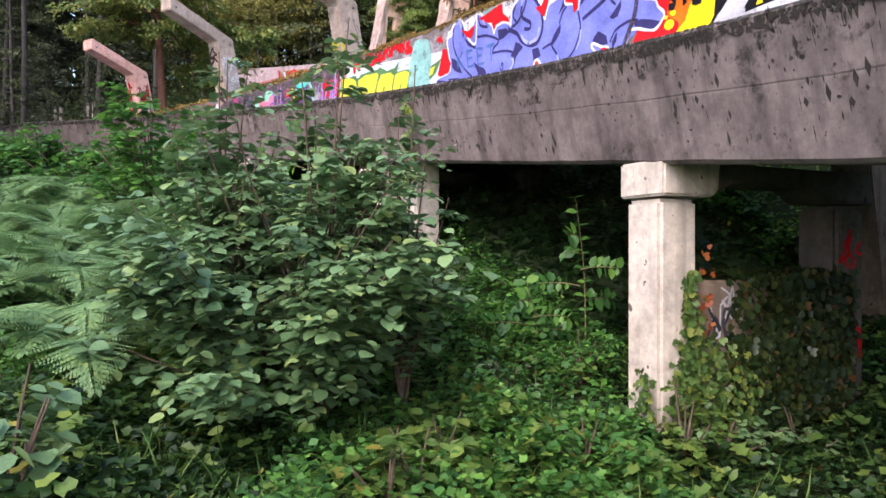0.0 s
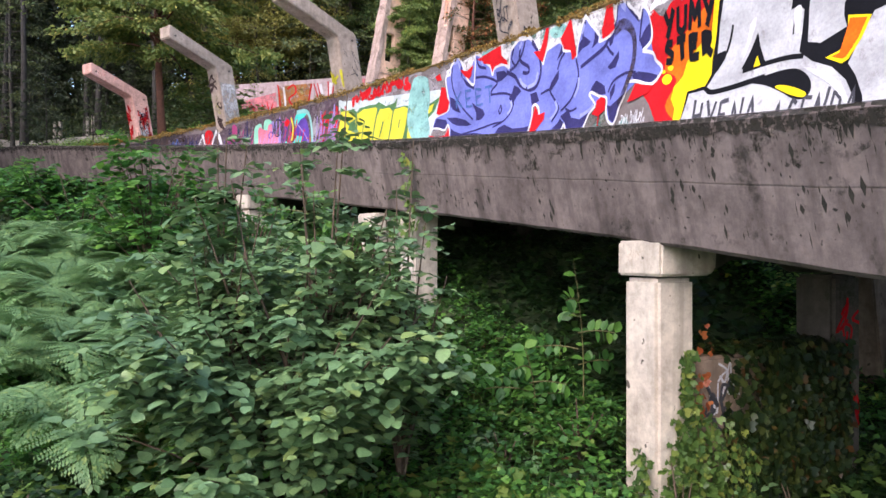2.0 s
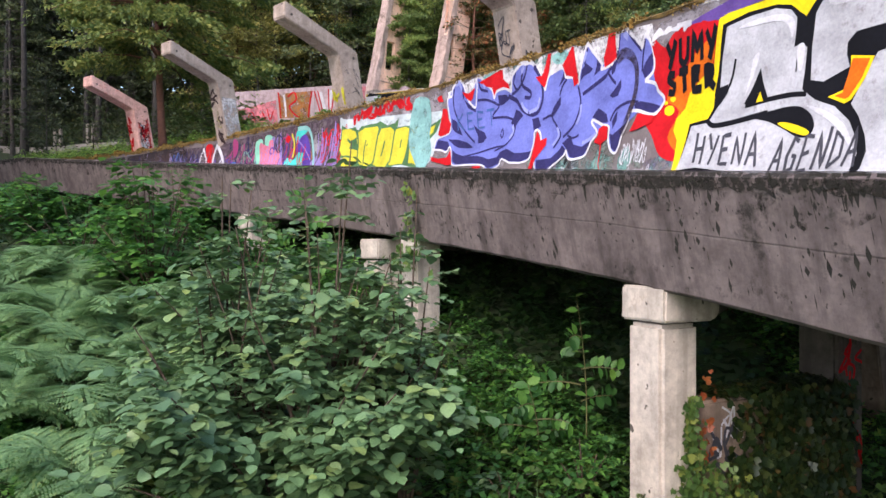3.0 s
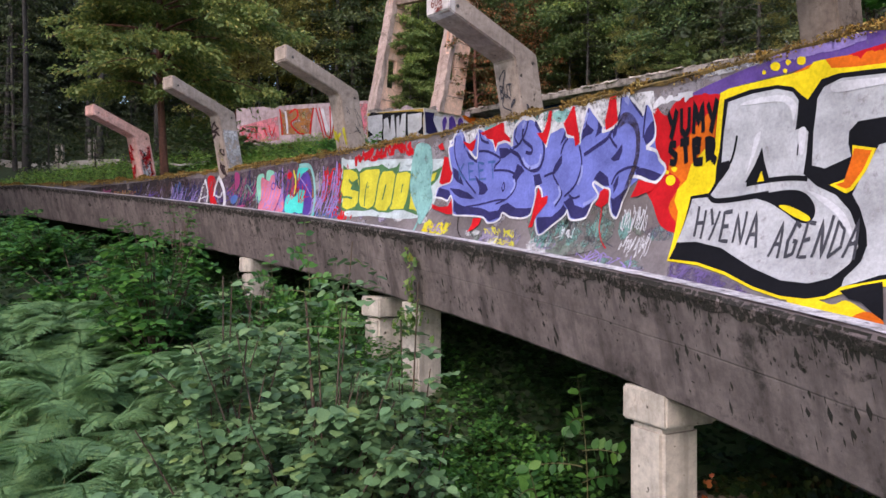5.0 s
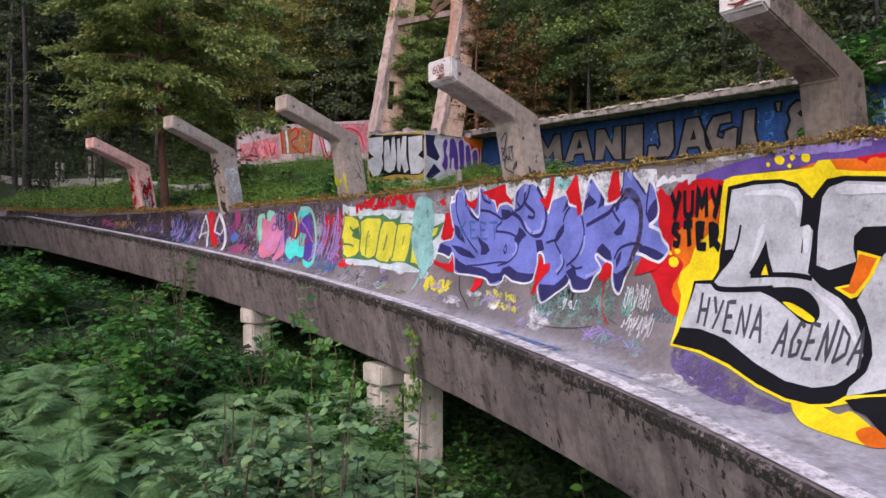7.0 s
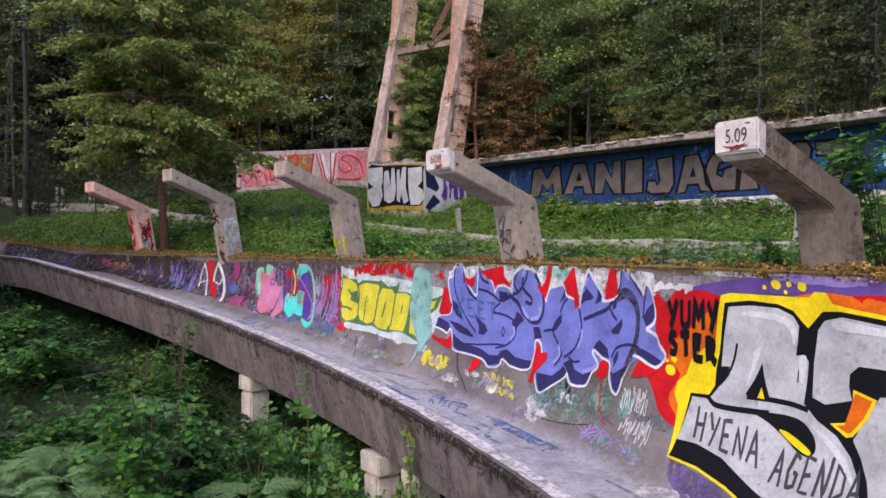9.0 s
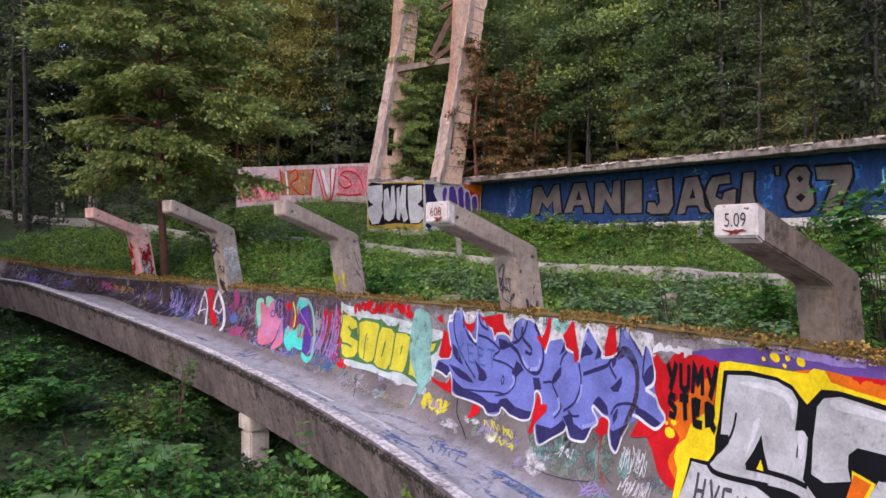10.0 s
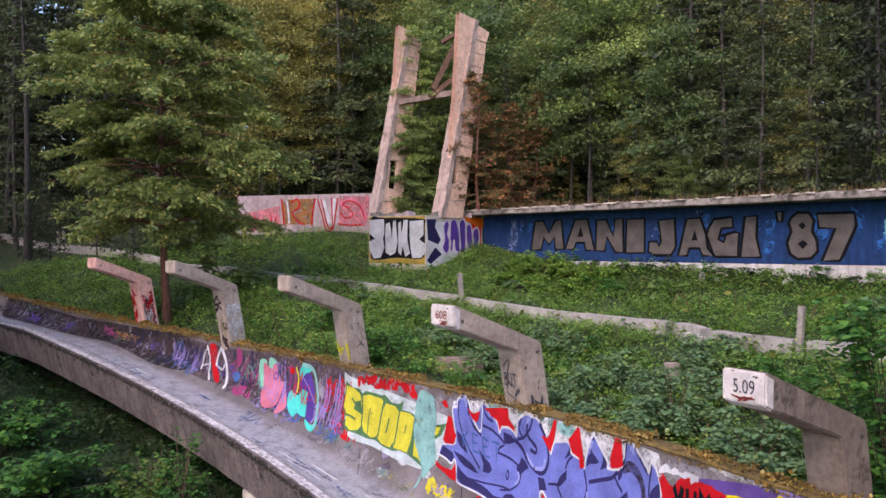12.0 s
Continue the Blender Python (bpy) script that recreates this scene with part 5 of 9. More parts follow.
brush("navy_line", DUSK, 5, ((16.16, 0.995), (16.02, 0.981), (15.87, 0.967)), 0.03)
brush("navy_line", DUSK, 5, ((15.8, 0.98), (15.84, 0.956), (15.85, 0.936)), 0.03)
brush("navy_line", DUSK, 5, ((20.36, 0.803), (19.94, 0.811), (19.45, 0.824), (19.17, 0.826)), 0.03)
brush("navy_line", DUSK, 5, ((19.31, 0.864), (19.28, 0.873), (19.24, 0.859), (19.28, 0.85), (19.33, 0.861)), 0.025)
brush("navy_line", DUSK, 5, ((17.18, 0.835), (17.33, 0.83), (17.46, 0.838)), 0.03)
brush("navy_line", DUSK, 5, ((20.61, 0.985), (20.58, 0.963)), 0.04)
brush("navy_line", DUSK, 5, ((20.1, 0.99), (20.03, 0.974), (19.81, 0.966)), 0.03)
brush("pale_shine", PALEBLUE, 6, ((18.99, 0.879), (18.95, 0.863), (19.04, 0.845)), 0.045)
brush("pale_shine", PALEBLUE, 6, ((18.28, 0.93), (18.34, 0.909), (18.55, 0.903)), 0.045)
brush("pale_shine", PALEBLUE, 6, ((18.79, 0.927), (18.7, 0.913), (18.58, 0.904)), 0.045)
brush("pale_shine", PALEBLUE, 6, ((17.2, 0.9), (17.2, 0.88), (17.27, 0.861)), 0.045)
brush("pale_shine", PALEBLUE, 6, ((17.75, 0.859), (17.68, 0.839), (17.8, 0.816)), 0.045)
brush("pale_shine", PALEBLUE, 6, ((20.83, 0.993), (20.72, 0.994), (20.64, 0.981)), 0.045)
brush("pale_shine", PALEBLUE, 6, ((16.26, 0.995), (16.16, 0.988)), 0.045)
brush("pale_shine", PALEBLUE, 6, ((16.77, 0.835), (16.89, 0.824), (17.06, 0.815)), 0.045)
brush("pale_shine", PALEBLUE, 6, ((18.74, 0.992), (18.82, 0.984)), 0.045)
brush("pale_shine", PALEBLUE, 6, ((19.99, 0.987), (19.89, 0.975)), 0.045)
brush("pale_shine", PALEBLUE, 6, ((17.11, 0.987), (17.17, 0.975)), 0.045)
brush("brown_arc", SOFTBROWN, 7, ((16.4, 0.962), (16.23, 0.969), (16.04, 0.959), (15.95, 0.936), (15.97, 0.899), (16.08, 0.864), (16.2, 0.827)), 0.085)
handwriting("KEET", TEALBLUE, 7, ((20.74, 0.885), (19.45, 0.883), (20.82, 0.926)), 0.03)
paint("red_flame", RED, 6, ((21.37, 0.881), (21.18, 0.899), (21.26, 0.95), (21.12, 0.947), (21.05, 0.921), (20.94, 0.906), (21, 0.881), (21.26, 0.874)), rounded=False)
paint("red_flame", RED, 6, ((21.49, 0.977), (21.33, 0.982), (21.25, 0.966), (21.4, 0.967)), rounded=False)
paint("red_flame", RED, 6, ((20.64, 0.978), (20.42, 0.971), (20.21, 0.979), (20.27, 0.959), (20.34, 0.953), (20.49, 0.962)), rounded=False)
paint("red_flame", RED, 6, ((20.08, 0.987), (19.7, 0.98), (19.53, 0.982), (19.48, 0.996), (19.36, 0.996), (19.34, 0.981), (19.19, 0.97), (19.14, 0.96), (19.34, 0.967), (19.54, 0.964), (19.6, 0.953), (19.68, 0.971), (19.85, 0.975)), rounded=False)
paint("red_flame", RED, 6, ((18.42, 0.97), (18.24, 0.969), (18.14, 0.986), (18.09, 0.998), (18.01, 0.998), (18.05, 0.977), (18.09, 0.964), (18.16, 0.946), (18.3, 0.958)), rounded=False)
paint("red_flame", RED, 6, ((17.71, 0.977), (17.54, 0.974), (17.47, 0.99), (17.47, 0.998), (17.43, 0.997), (17.44, 0.982), (17.33, 0.96), (17.29, 0.942), (17.4, 0.936), (17.44, 0.954), (17.61, 0.959)), rounded=False)
paint("red_flame", RED, 6, ((16.7, 0.971), (16.57, 0.972), (16.57, 0.992), (16.59, 0.998), (16.45, 0.998), (16.51, 0.99), (16.51, 0.972), (16.41, 0.966), (16.52, 0.96), (16.68, 0.956)), rounded=False)
paint("red_flame", RED, 6, ((16.71, 0.844), (16.62, 0.851), (16.51, 0.847), (16.48, 0.821), (16.63, 0.808), (16.78, 0.815), (16.71, 0.829)), rounded=False)
paint("red_flame", RED, 6, ((18.27, 0.857), (18.15, 0.832), (17.99, 0.837), (17.98, 0.819), (18.09, 0.801), (18.2, 0.781), (18.23, 0.746), (18.33, 0.744), (18.31, 0.78), (18.31, 0.826)), rounded=False)
paint("red_flame", RED, 6, ((21.52, 0.81), (21.23, 0.8), (20.94, 0.803), (20.86, 0.829), (20.72, 0.775), (20.89, 0.773), (21.19, 0.784), (21.44, 0.792)), rounded=False)
paint("red_flame", RED, 6, ((20.04, 0.707), (20, 0.743), (20.02, 0.764), (19.76, 0.766), (19.78, 0.741), (19.92, 0.717)), rounded=False)
paint("red_flame", RED, 6, ((16.01, 0.831), (15.88, 0.865), (15.54, 0.857), (15.56, 0.845), (15.73, 0.839), (15.89, 0.833)), rounded=False)
paint("red_flame", RED, 6, ((15.66, 0.97), (15.52, 0.961), (15.51, 0.939), (15.41, 0.915), (15.35, 0.89), (15.48, 0.902), (15.57, 0.92), (15.56, 0.943)), rounded=False)
brush("red_drip", RED, 5, ((16.62, 0.811), (16.6, 0.787), (16.58, 0.759)), 0.022)
brush("red_drip", RED, 5, ((16.58, 0.759), (16.44, 0.722), (16.28, 0.7)), 0.018)
paint("white_halo", CYANHALO, 1, ((25.36, 0.966), (25.09, 0.977), (24.16, 0.967), (23.01, 0.960), (21.74, 0.949), (21.21, 0.936), (21.35, 0.865), (21.68, 0.767), (22.62, 0.743), (23.77, 0.748), (24.93, 0.752)))
paint("green_backing", GREEN, 2, ((25.27, 0.962), (25.03, 0.946), (24.66, 0.947), (24.55, 0.932), (24.42, 0.946), (24.02, 0.948), (23.74, 0.947), (23.63, 0.952), (23.66, 0.93), (23.32, 0.934), (23.03, 0.938), (22.89, 0.951), (22.93, 0.923), (22.61, 0.924), (22.33, 0.92), (22.12, 0.915), (21.8, 0.91), (21.51, 0.919), (21.3, 0.929), (21.46, 0.89), (21.66, 0.871), (21.74, 0.862), (21.71, 0.814), (21.8, 0.771), (21.9, 0.763), (22.24, 0.775), (22.52, 0.784), (22.84, 0.782), (23.03, 0.769), (23.43, 0.769), (23.74, 0.781), (24.07, 0.771), (24.55, 0.771), (24.98, 0.764), (25.14, 0.796), (25.09, 0.827), (25.28, 0.849), (25.29, 0.885), (25.29, 0.929)), rounded=False)
paint("yellow_letter", LEMON, 3, ((25.24, 0.946), (24.94, 0.945), (24.65, 0.932), (24.57, 0.911), (24.8, 0.899), (24.9, 0.915), (25.05, 0.922), (25.06, 0.887), (24.85, 0.87), (24.49, 0.859), (24.38, 0.826), (24.51, 0.791), (24.81, 0.773), (25.05, 0.789), (24.83, 0.809), (24.69, 0.833), (25.13, 0.843), (25.28, 0.867), (25.24, 0.911)), rounded=False)
paint("yellow_letter", LEMON, 3, ((24.51, 0.928), (24.26, 0.938), (23.73, 0.937), (23.64, 0.921), (23.69, 0.879), (23.71, 0.832), (23.75, 0.798), (23.93, 0.782), (24.08, 0.788), (24.04, 0.842), (24.02, 0.894), (24.21, 0.898), (24.27, 0.865), (24.2, 0.815), (24.28, 0.795), (24.41, 0.814), (24.44, 0.865), (24.57, 0.9)), rounded=False)
paint("yellow_letter", LEMON, 3, ((23.56, 0.927), (23.18, 0.927), (23.01, 0.911), (23.03, 0.87), (23.07, 0.812), (23.16, 0.778), (23.48, 0.777), (23.71, 0.794), (23.74, 0.844), (23.72, 0.89)), rounded=False)
paint("yellow_letter", LEMON, 3, ((22.97, 0.918), (22.62, 0.921), (22.42, 0.911), (22.42, 0.873), (22.49, 0.818), (22.53, 0.789), (22.71, 0.833), (22.83, 0.828), (22.85, 0.798), (23.02, 0.784), (23.08, 0.801), (23.06, 0.86), (23.04, 0.896)), rounded=False)
paint("yellow_letter", LEMON, 3, ((22.38, 0.914), (22.1, 0.911), (22.02, 0.873), (22.07, 0.833), (22.1, 0.787), (22.3, 0.789), (22.37, 0.852)), rounded=False)
paint("yellow_letter", LEMON, 3, ((21.98, 0.856), (21.8, 0.867), (21.72, 0.837), (21.8, 0.792), (21.94, 0.778), (22.11, 0.787), (22.03, 0.824)), rounded=False)
paint("yellow_letter", LEMON, 3, ((21.82, 0.903), (21.5, 0.912), (21.57, 0.89), (21.74, 0.881)), rounded=False)
brush("green_line", GREEN, 4, ((24.58, 0.893), (24.8, 0.893), (24.97, 0.908)), 0.05)
brush("green_line", GREEN, 4, ((25.2, 0.834), (24.93, 0.836), (24.7, 0.83)), 0.05)
brush("green_line", GREEN, 4, ((24.56, 0.936), (24.48, 0.887), (24.4, 0.817), (24.22, 0.783)), 0.05)
brush("green_line", GREEN, 4, ((23.64, 0.933), (23.71, 0.878), (23.69, 0.795)), 0.05)
brush("green_line", GREEN, 4, ((23, 0.921), (23.04, 0.879), (23.03, 0.795)), 0.05)
brush("green_line", GREEN, 4, ((22.43, 0.914), (22.44, 0.871), (22.47, 0.789)), 0.05)
brush("green_line", GREEN, 4, ((24.16, 0.896), (24.18, 0.852), (24.1, 0.793)), 0.04)
brush("green_line", GREEN, 4, ((23.38, 0.884), (23.41, 0.847), (23.43, 0.824)), 0.05)
brush("green_line", GREEN, 4, ((22.71, 0.882), (22.73, 0.866), (22.73, 0.852)), 0.04)
brush("green_line", GREEN, 4, ((24.07, 0.881), (24.12, 0.872)), 0.03)
brush("green_line", GREEN, 4, ((22.19, 0.886), (22.2, 0.868)), 0.03)
paint("teal_drip", TEALWASH, 5, ((22.26, 0.987), (22.05, 0.989), (21.77, 0.98), (21.7, 0.959), (21.65, 0.922), (21.67, 0.882), (21.54, 0.837), (21.53, 0.805), (21.63, 0.762), (21.72, 0.722), (21.94, 0.77), (22.15, 0.808), (22.33, 0.842), (22.43, 0.88), (22.43, 0.94), (22.36, 0.969)))
brush("teal_drip", TEALWASH, 5, ((21.83, 0.759), (21.83, 0.695), (21.85, 0.66)), 0.06)
for k, (s0, v0) in enumerate(((24.6, 0.976), (24.27, 0.979), (23.94, 0.982), (23.61, 0.983), (23.3, 0.985), (22.99, 0.986), (22.68, 0.986), (22.43, 0.982))):
    scrawl("red_tag", RED, 2, ((s0 + 0.17, v0 - 0.017), (s0 - 0.17, v0 + 0.017)), 3, 0.05)
scrawl("yellow_tag", YELLOW, 2, ((21.51, 0.745), (20.72, 0.680)), 6, 0.02)
scrawl("lilac_tag", LILAC, 3, ((21.38, 0.732), (20.80, 0.686)), 5, 0.018)
scrawl("yellow_tag", LEMON, 2, ((19.54, 0.737), (18.64, 0.700)), 9, 0.018)
scrawl("yellow_tag", LEMON, 2, ((19.27, 0.703), (18.50, 0.658)), 9, 0.018)
scrawl("lilac_tag", LILACDIM, 1, ((19.57, 0.742), (18.44, 0.650)), 14, 0.05)
scrawl("yellow_tag", LEMON, 1, ((21.53, 0.748), (20.75, 0.674)), 14, 0.05)
scrawl("teal_tag", TEALDIM, 1, ((18.15, 0.799), (16.40, 0.679)), 26, 0.05)
scrawl("grey_tag", INK, 1, ((17.80, 0.793), (16.32, 0.690)), 5, 0.014)
scrawl("pale_tag", PALE, 1, ((24.55, 0.725), (23.59, 0.594)), 10, 0.08)
scrawl("teal_tag", TEALDIM, 1, ((25.70, 0.735), (23.95, 0.632)), 8, 0.03)
scrawl("yellow_tag", LEMONDIM, 1, ((23.04, 0.697), (21.80, 0.584)), 8, 0.018)
scrawl("white_tag", WHITE, 2, ((16.13, 0.816), (15.61, 0.751)), 16, 0.011)
scrawl("white_tag", WHITE, 2, ((16.01, 0.751), (15.41, 0.680)), 18, 0.011)
scrawl("white_tag", WHITE, 2, ((17.50, 0.760), (17.21, 0.715)), 5, 0.012)
scrawl("violet_tag", LILAC, 1, ((16.75, 0.691), (15.65, 0.621)), 8, 0.018)
paint("mint_letter", MINT, 2, ((29.59, 0.94), (29.39, 0.964), (29.19, 0.953), (29.17, 0.879), (29.14, 0.809), (29.28, 0.793), (29.49, 0.838)))
paint("mint_letter", MINT, 2, ((29.07, 0.967), (28.83, 0.976), (28.64, 0.958), (28.79, 0.916), (28.72, 0.839), (28.72, 0.791), (28.91, 0.816), (29.04, 0.898)))
paint("pink_letter", PINK, 3, ((29.36, 0.932), (29.18, 0.939), (29.02, 0.849), (28.73, 0.774), (28.55, 0.796), (28.4, 0.862), (28.31, 0.895), (28.17, 0.867), (28.2, 0.78), (28.3, 0.72), (28.59, 0.679), (28.89, 0.69), (29.17, 0.767), (29.19, 0.827)))
paint("pink_letter", PINK, 3, ((28.82, 0.949), (28.6, 0.946), (28.64, 0.895), (28.83, 0.901)))
paint("pink_letter", PINK, 2, ((28.18, 0.793), (28.09, 0.853), (27.8, 0.755), (27.92, 0.7), (28.11, 0.667), (28.16, 0.722)))
brush("outline_line", VIOLET, 4, ((28.66, 0.915), (28.52, 0.9), (28.62, 0.88), (28.76, 0.896)), 0.035, closed=True)
brush("outline_line", NAVY, 4, ((28.32, 0.968), (28.1, 0.946), (28.11, 0.903), (28.26, 0.884), (28.45, 0.91), (28.46, 0.952)), 0.035, closed=True)
brush("outline_line", VIOLET, 4, ((27.9, 0.928), (27.76, 0.903), (27.86, 0.858), (27.88, 0.802), (27.97, 0.871)), 0.035, closed=True)
brush("outline_line", VIOLET, 4, ((28.17, 0.851), (28.2, 0.78), (28.24, 0.704)), 0.03)
brush("outline_line", TEALBLUE, 4, ((29.4, 0.84), (29.27, 0.798), (29.1, 0.818)), 0.03)
brush("outline_line", GREENDIM, 4, ((29.64, 0.928), (29.39, 0.822), (29.05, 0.699), (28.6, 0.659), (28.29, 0.701)), 0.04)
paint("cyan_letter", CYAN, 2, ((27.85, 0.803), (27.79, 0.85), (27.41, 0.837), (27.26, 0.876), (26.93, 0.863), (26.76, 0.791), (26.81, 0.734), (27.19, 0.739), (27.29, 0.703), (27.66, 0.74)))
paint("cyan_letter", CYAN, 2, ((27.36, 0.974), (26.99, 0.981), (26.88, 0.966), (27.12, 0.946), (27.34, 0.915), (27.46, 0.945)))
paint("cyan_letter", CYAN, 2, ((26.76, 0.728), (26.37, 0.705), (26.27, 0.763), (26.19, 0.714), (26.26, 0.664), (26.55, 0.681)))
brush("mint_line", TEAL, 3, ((27.36, 0.978), (26.91, 0.975), (26.7, 0.95), (26.52, 0.884), (26.36, 0.794), (26.25, 0.702)), 0.08)
paint("violet_letter", VIOLET, 3, ((27.36, 0.909), (27.17, 0.946), (26.92, 0.95), (26.72, 0.906), (26.58, 0.842), (26.45, 0.749), (26.53, 0.718), (26.76, 0.736), (26.95, 0.833), (26.96, 0.868), (27.35, 0.88)))
brush("lilac_line", LILAC, 4, ((27.33, 0.935), (26.94, 0.89), (26.55, 0.828)), 0.03)
brush("lime_line", LEMON, 4, ((27.64, 0.964), (27.49, 0.918), (27.47, 0.851)), 0.06)
paint("red_dot", RED, 4, ((27.95, 0.947), (27.81, 0.96), (27.69, 0.945), (27.84, 0.926)))
paint("pale_patch", PALE, 2, ((26.46, 0.954), (26.24, 0.946), (26.21, 0.889), (26.32, 0.848), (26.55, 0.883)))
brush("white_letter", WHITE, 3, ((32.7, 0.964), (32.83, 0.884), (32.77, 0.774)), 0.1)
brush("white_letter", WHITE, 3, ((32.7, 0.957), (32.44, 0.87), (32.26, 0.776), (32.01, 0.7)), 0.09)
brush("white_letter", WHITE, 4, ((32.8, 0.807), (32.44, 0.838)), 0.06)
paint("red_letter", RED, 3, ((32.56, 0.966), (32.2, 0.978), (32.03, 0.937), (32.02, 0.857), (31.62, 0.773), (31.48, 0.708), (31.83, 0.736), (32.32, 0.85)))
brush("white_letter", WHITE, 4, ((31.85, 0.972), (32, 0.907), (31.98, 0.84)), 0.1)
brush("white_letter", WHITE, 4, ((31.85, 0.972), (31.54, 0.907), (31.3, 0.832), (31.08, 0.74), (31.04, 0.679)), 0.13)
brush("white_letter", WHITE, 5, ((31.88, 0.843), (31.57, 0.829), (31.52, 0.869)), 0.07)
paint("blue_blot", TEALBLUE, 3, ((30.9, 0.812), (30.79, 0.849), (30.54, 0.839), (30.52, 0.796), (30.7, 0.776)))
brush("green_line", GREENDIM, 3, ((30.67, 0.855), (30.41, 0.897), (30.31, 0.947)), 0.06)
brush("green_line", GREENDIM, 3, ((30.37, 0.814), (30.18, 0.877), (29.95, 0.826)), 0.06)
paint("magenta_patch", MAGENTA, 2, ((30.89, 0.979), (30.62, 0.97), (30.59, 0.908), (30.79, 0.883)))
paint("magenta_patch", MAGENTA, 2, ((30.71, 0.723), (30.34, 0.76), (29.82, 0.77), (29.6, 0.685), (29.96, 0.702), (30.31, 0.668)))
scrawl("magenta_tag", MAGENTA, 1, ((31.15, 0.976), (29.42, 0.735)), 7, 0.03)
brush("lilac_line", LILAC, 3, ((25.43, 0.785), (25.42, 0.809), (25.53, 0.825)), 0.03)
brush("lilac_line", LILAC, 3, ((25.43, 0.785), (25.4, 0.764), (25.49, 0.734)), 0.03)
brush("lilac_line", LILAC, 3, ((25.43, 0.785), (25.23, 0.776), (25.17, 0.763)), 0.03)
brush("lilac_line", LILAC, 3, ((25.43, 0.785), (25.68, 0.78), (25.79, 0.78)), 0.03)
brush("lilac_line", LILAC, 3, ((25.43, 0.785), (25.43, 0.803), (25.27, 0.824)), 0.03)
brush("lilac_line", LILAC, 3, ((25.43, 0.785), (25.43, 0.75), (25.27, 0.717)), 0.03)
scrawl("violet_tag", LILAC, 2, ((26.31, 0.985), (25.30, 0.711)), 14, 0.03)
scrawl("red_tag", RED, 2, ((26.19, 0.958), (25.77, 0.893)), 4, 0.05)
scrawl("blue_tag", TEALBLUE, 1, ((34.71, 0.967), (32.87, 0.656)), 12, 0.035)
scrawl("navy_tag", NAVY, 1, ((34.81, 0.955), (32.99, 0.750)), 8, 0.03)
scrawl("yellow_tag", ORANGEDIM, 2, ((39.12, 0.913), (37.52, 0.796)), 9, 0.05)
scrawl("yellow_tag", LEMONDIM, 2, ((39.00, 0.895), (37.83, 0.781)), 6, 0.04)
scrawl("dark_tag", NAVY, 2, ((40.15, 0.923), (39.35, 0.702)), 5, 0.04)
scrawl("violet_tag", LILACDIM, 2, ((36.72, 0.988), (34.00, 0.699)), 14, 0.04)
scrawl("violet_tag", LILACDIM, 2, ((48.34, 1.000), (42.50, 0.582)), 14, 0.04)
scrawl("navy_tag", NAVY, 3, ((34.59, 0.968), (32.79, 0.740)), 14, 0.03)
scrawl("lilac_tag", LILAC, 3, ((34.72, 0.965), (32.84, 0.706)), 9, 0.03)
scrawl("teal_tag", TEALDIM, 1, ((30.98, 0.954), (29.41, 0.760)), 8, 0.035)
scrawl("navy_tag", NAVY, 1, ((30.90, 0.982), (29.31, 0.824)), 7, 0.04)
scrawl("lilac_tag", LILAC, 1, ((29.17, 0.790), (27.16, 0.622)), 7, 0.03)
scrawl("blue_tag", SKY, 1, ((29.07, 0.639), (28.11, 0.417)), 5, 0.05)
scrawl("blue_tag", SKY, 1, ((36.64, 0.534), (33.10, 0.168)), 6, 0.06)
scrawl("brown_tag", BROWN, 1, ((37.64, 0.960), (34.91, 0.714)), 8, 0.05)
paint("grime", GRIME, 0, ((49.96, 0.993), (47.58, 1.000), (44.65, 0.960), (41.97, 0.939), (39.55, 0.967), (36.88, 0.980), (34.06, 0.990), (33.50, 0.728), (34.99, 0.630), (36.71, 0.640), (38.68, 0.674), (40.82, 0.628), (43.34, 0.615), (46.23, 0.622), (49.32, 0.617)))
paint("grime", GRIME, 1, ((41.96, 0.932), (40.49, 0.950), (39.78, 0.952), (39.27, 0.717), (40.50, 0.658)))
paint("bright_lip", PALE, 0, ((47.44, 0.446), (38.58, 0.178), (33.56, 0.083), (31.23, 0.086), (28.62, 0.128), (29.23, 0.259), (31.45, 0.308), (34.24, 0.356), (36.02, 0.365), (39.39, 0.380), (43.72, 0.436)), rounded=False)
paint("plum_ground", PLUM, 0, ((35.01, 0.964), (32.73, 0.972), (29.35, 0.987), (26.44, 0.993), (25.44, 0.988), (25.05, 0.766), (25.97, 0.730), (28.58, 0.664), (30.77, 0.723), (32.72, 0.683), (34.61, 0.773)))
brush("crack", CRACK, 3, ((20.52, 0.771), (20.39, 0.714), (20.06, 0.665), (19.77, 0.621)), 0.022)
brush("crack", CRACK, 3, ((24.17, 0.711), (23.92, 0.635), (23.59, 0.550)), 0.02)
brush("crack", CRACK, 3, ((27.52, 0.508), (27.60, 0.589), (27.05, 0.596)), 0.02)
brush("crack", CRACK, 3, ((17.97, 0.640), (17.59, 0.639), (17.07, 0.657), (16.61, 0.685)), 0.014)
scrawl("blue_tag", TEALBLUE, 1, ((20.39, 0.49), (19.3, 0.545)), 5, 0.035)
scrawl("blue_tag", TEALBLUE, 1, ((18.6, 0.502), (17.86, 0.54)), 4, 0.035)
scrawl("blue_tag", TEALBLUE, 1, ((17.74, 0.523), (16.85, 0.536)), 4, 0.04)
scrawl("blue_tag", SKY, 1, ((21.51, 0.351), (20.22, 0.397)), 4, 0.05)
scrawl("blue_tag", SKY, 1, ((30.18, 0.254), (28.83, 0.267)), 3, 0.06)
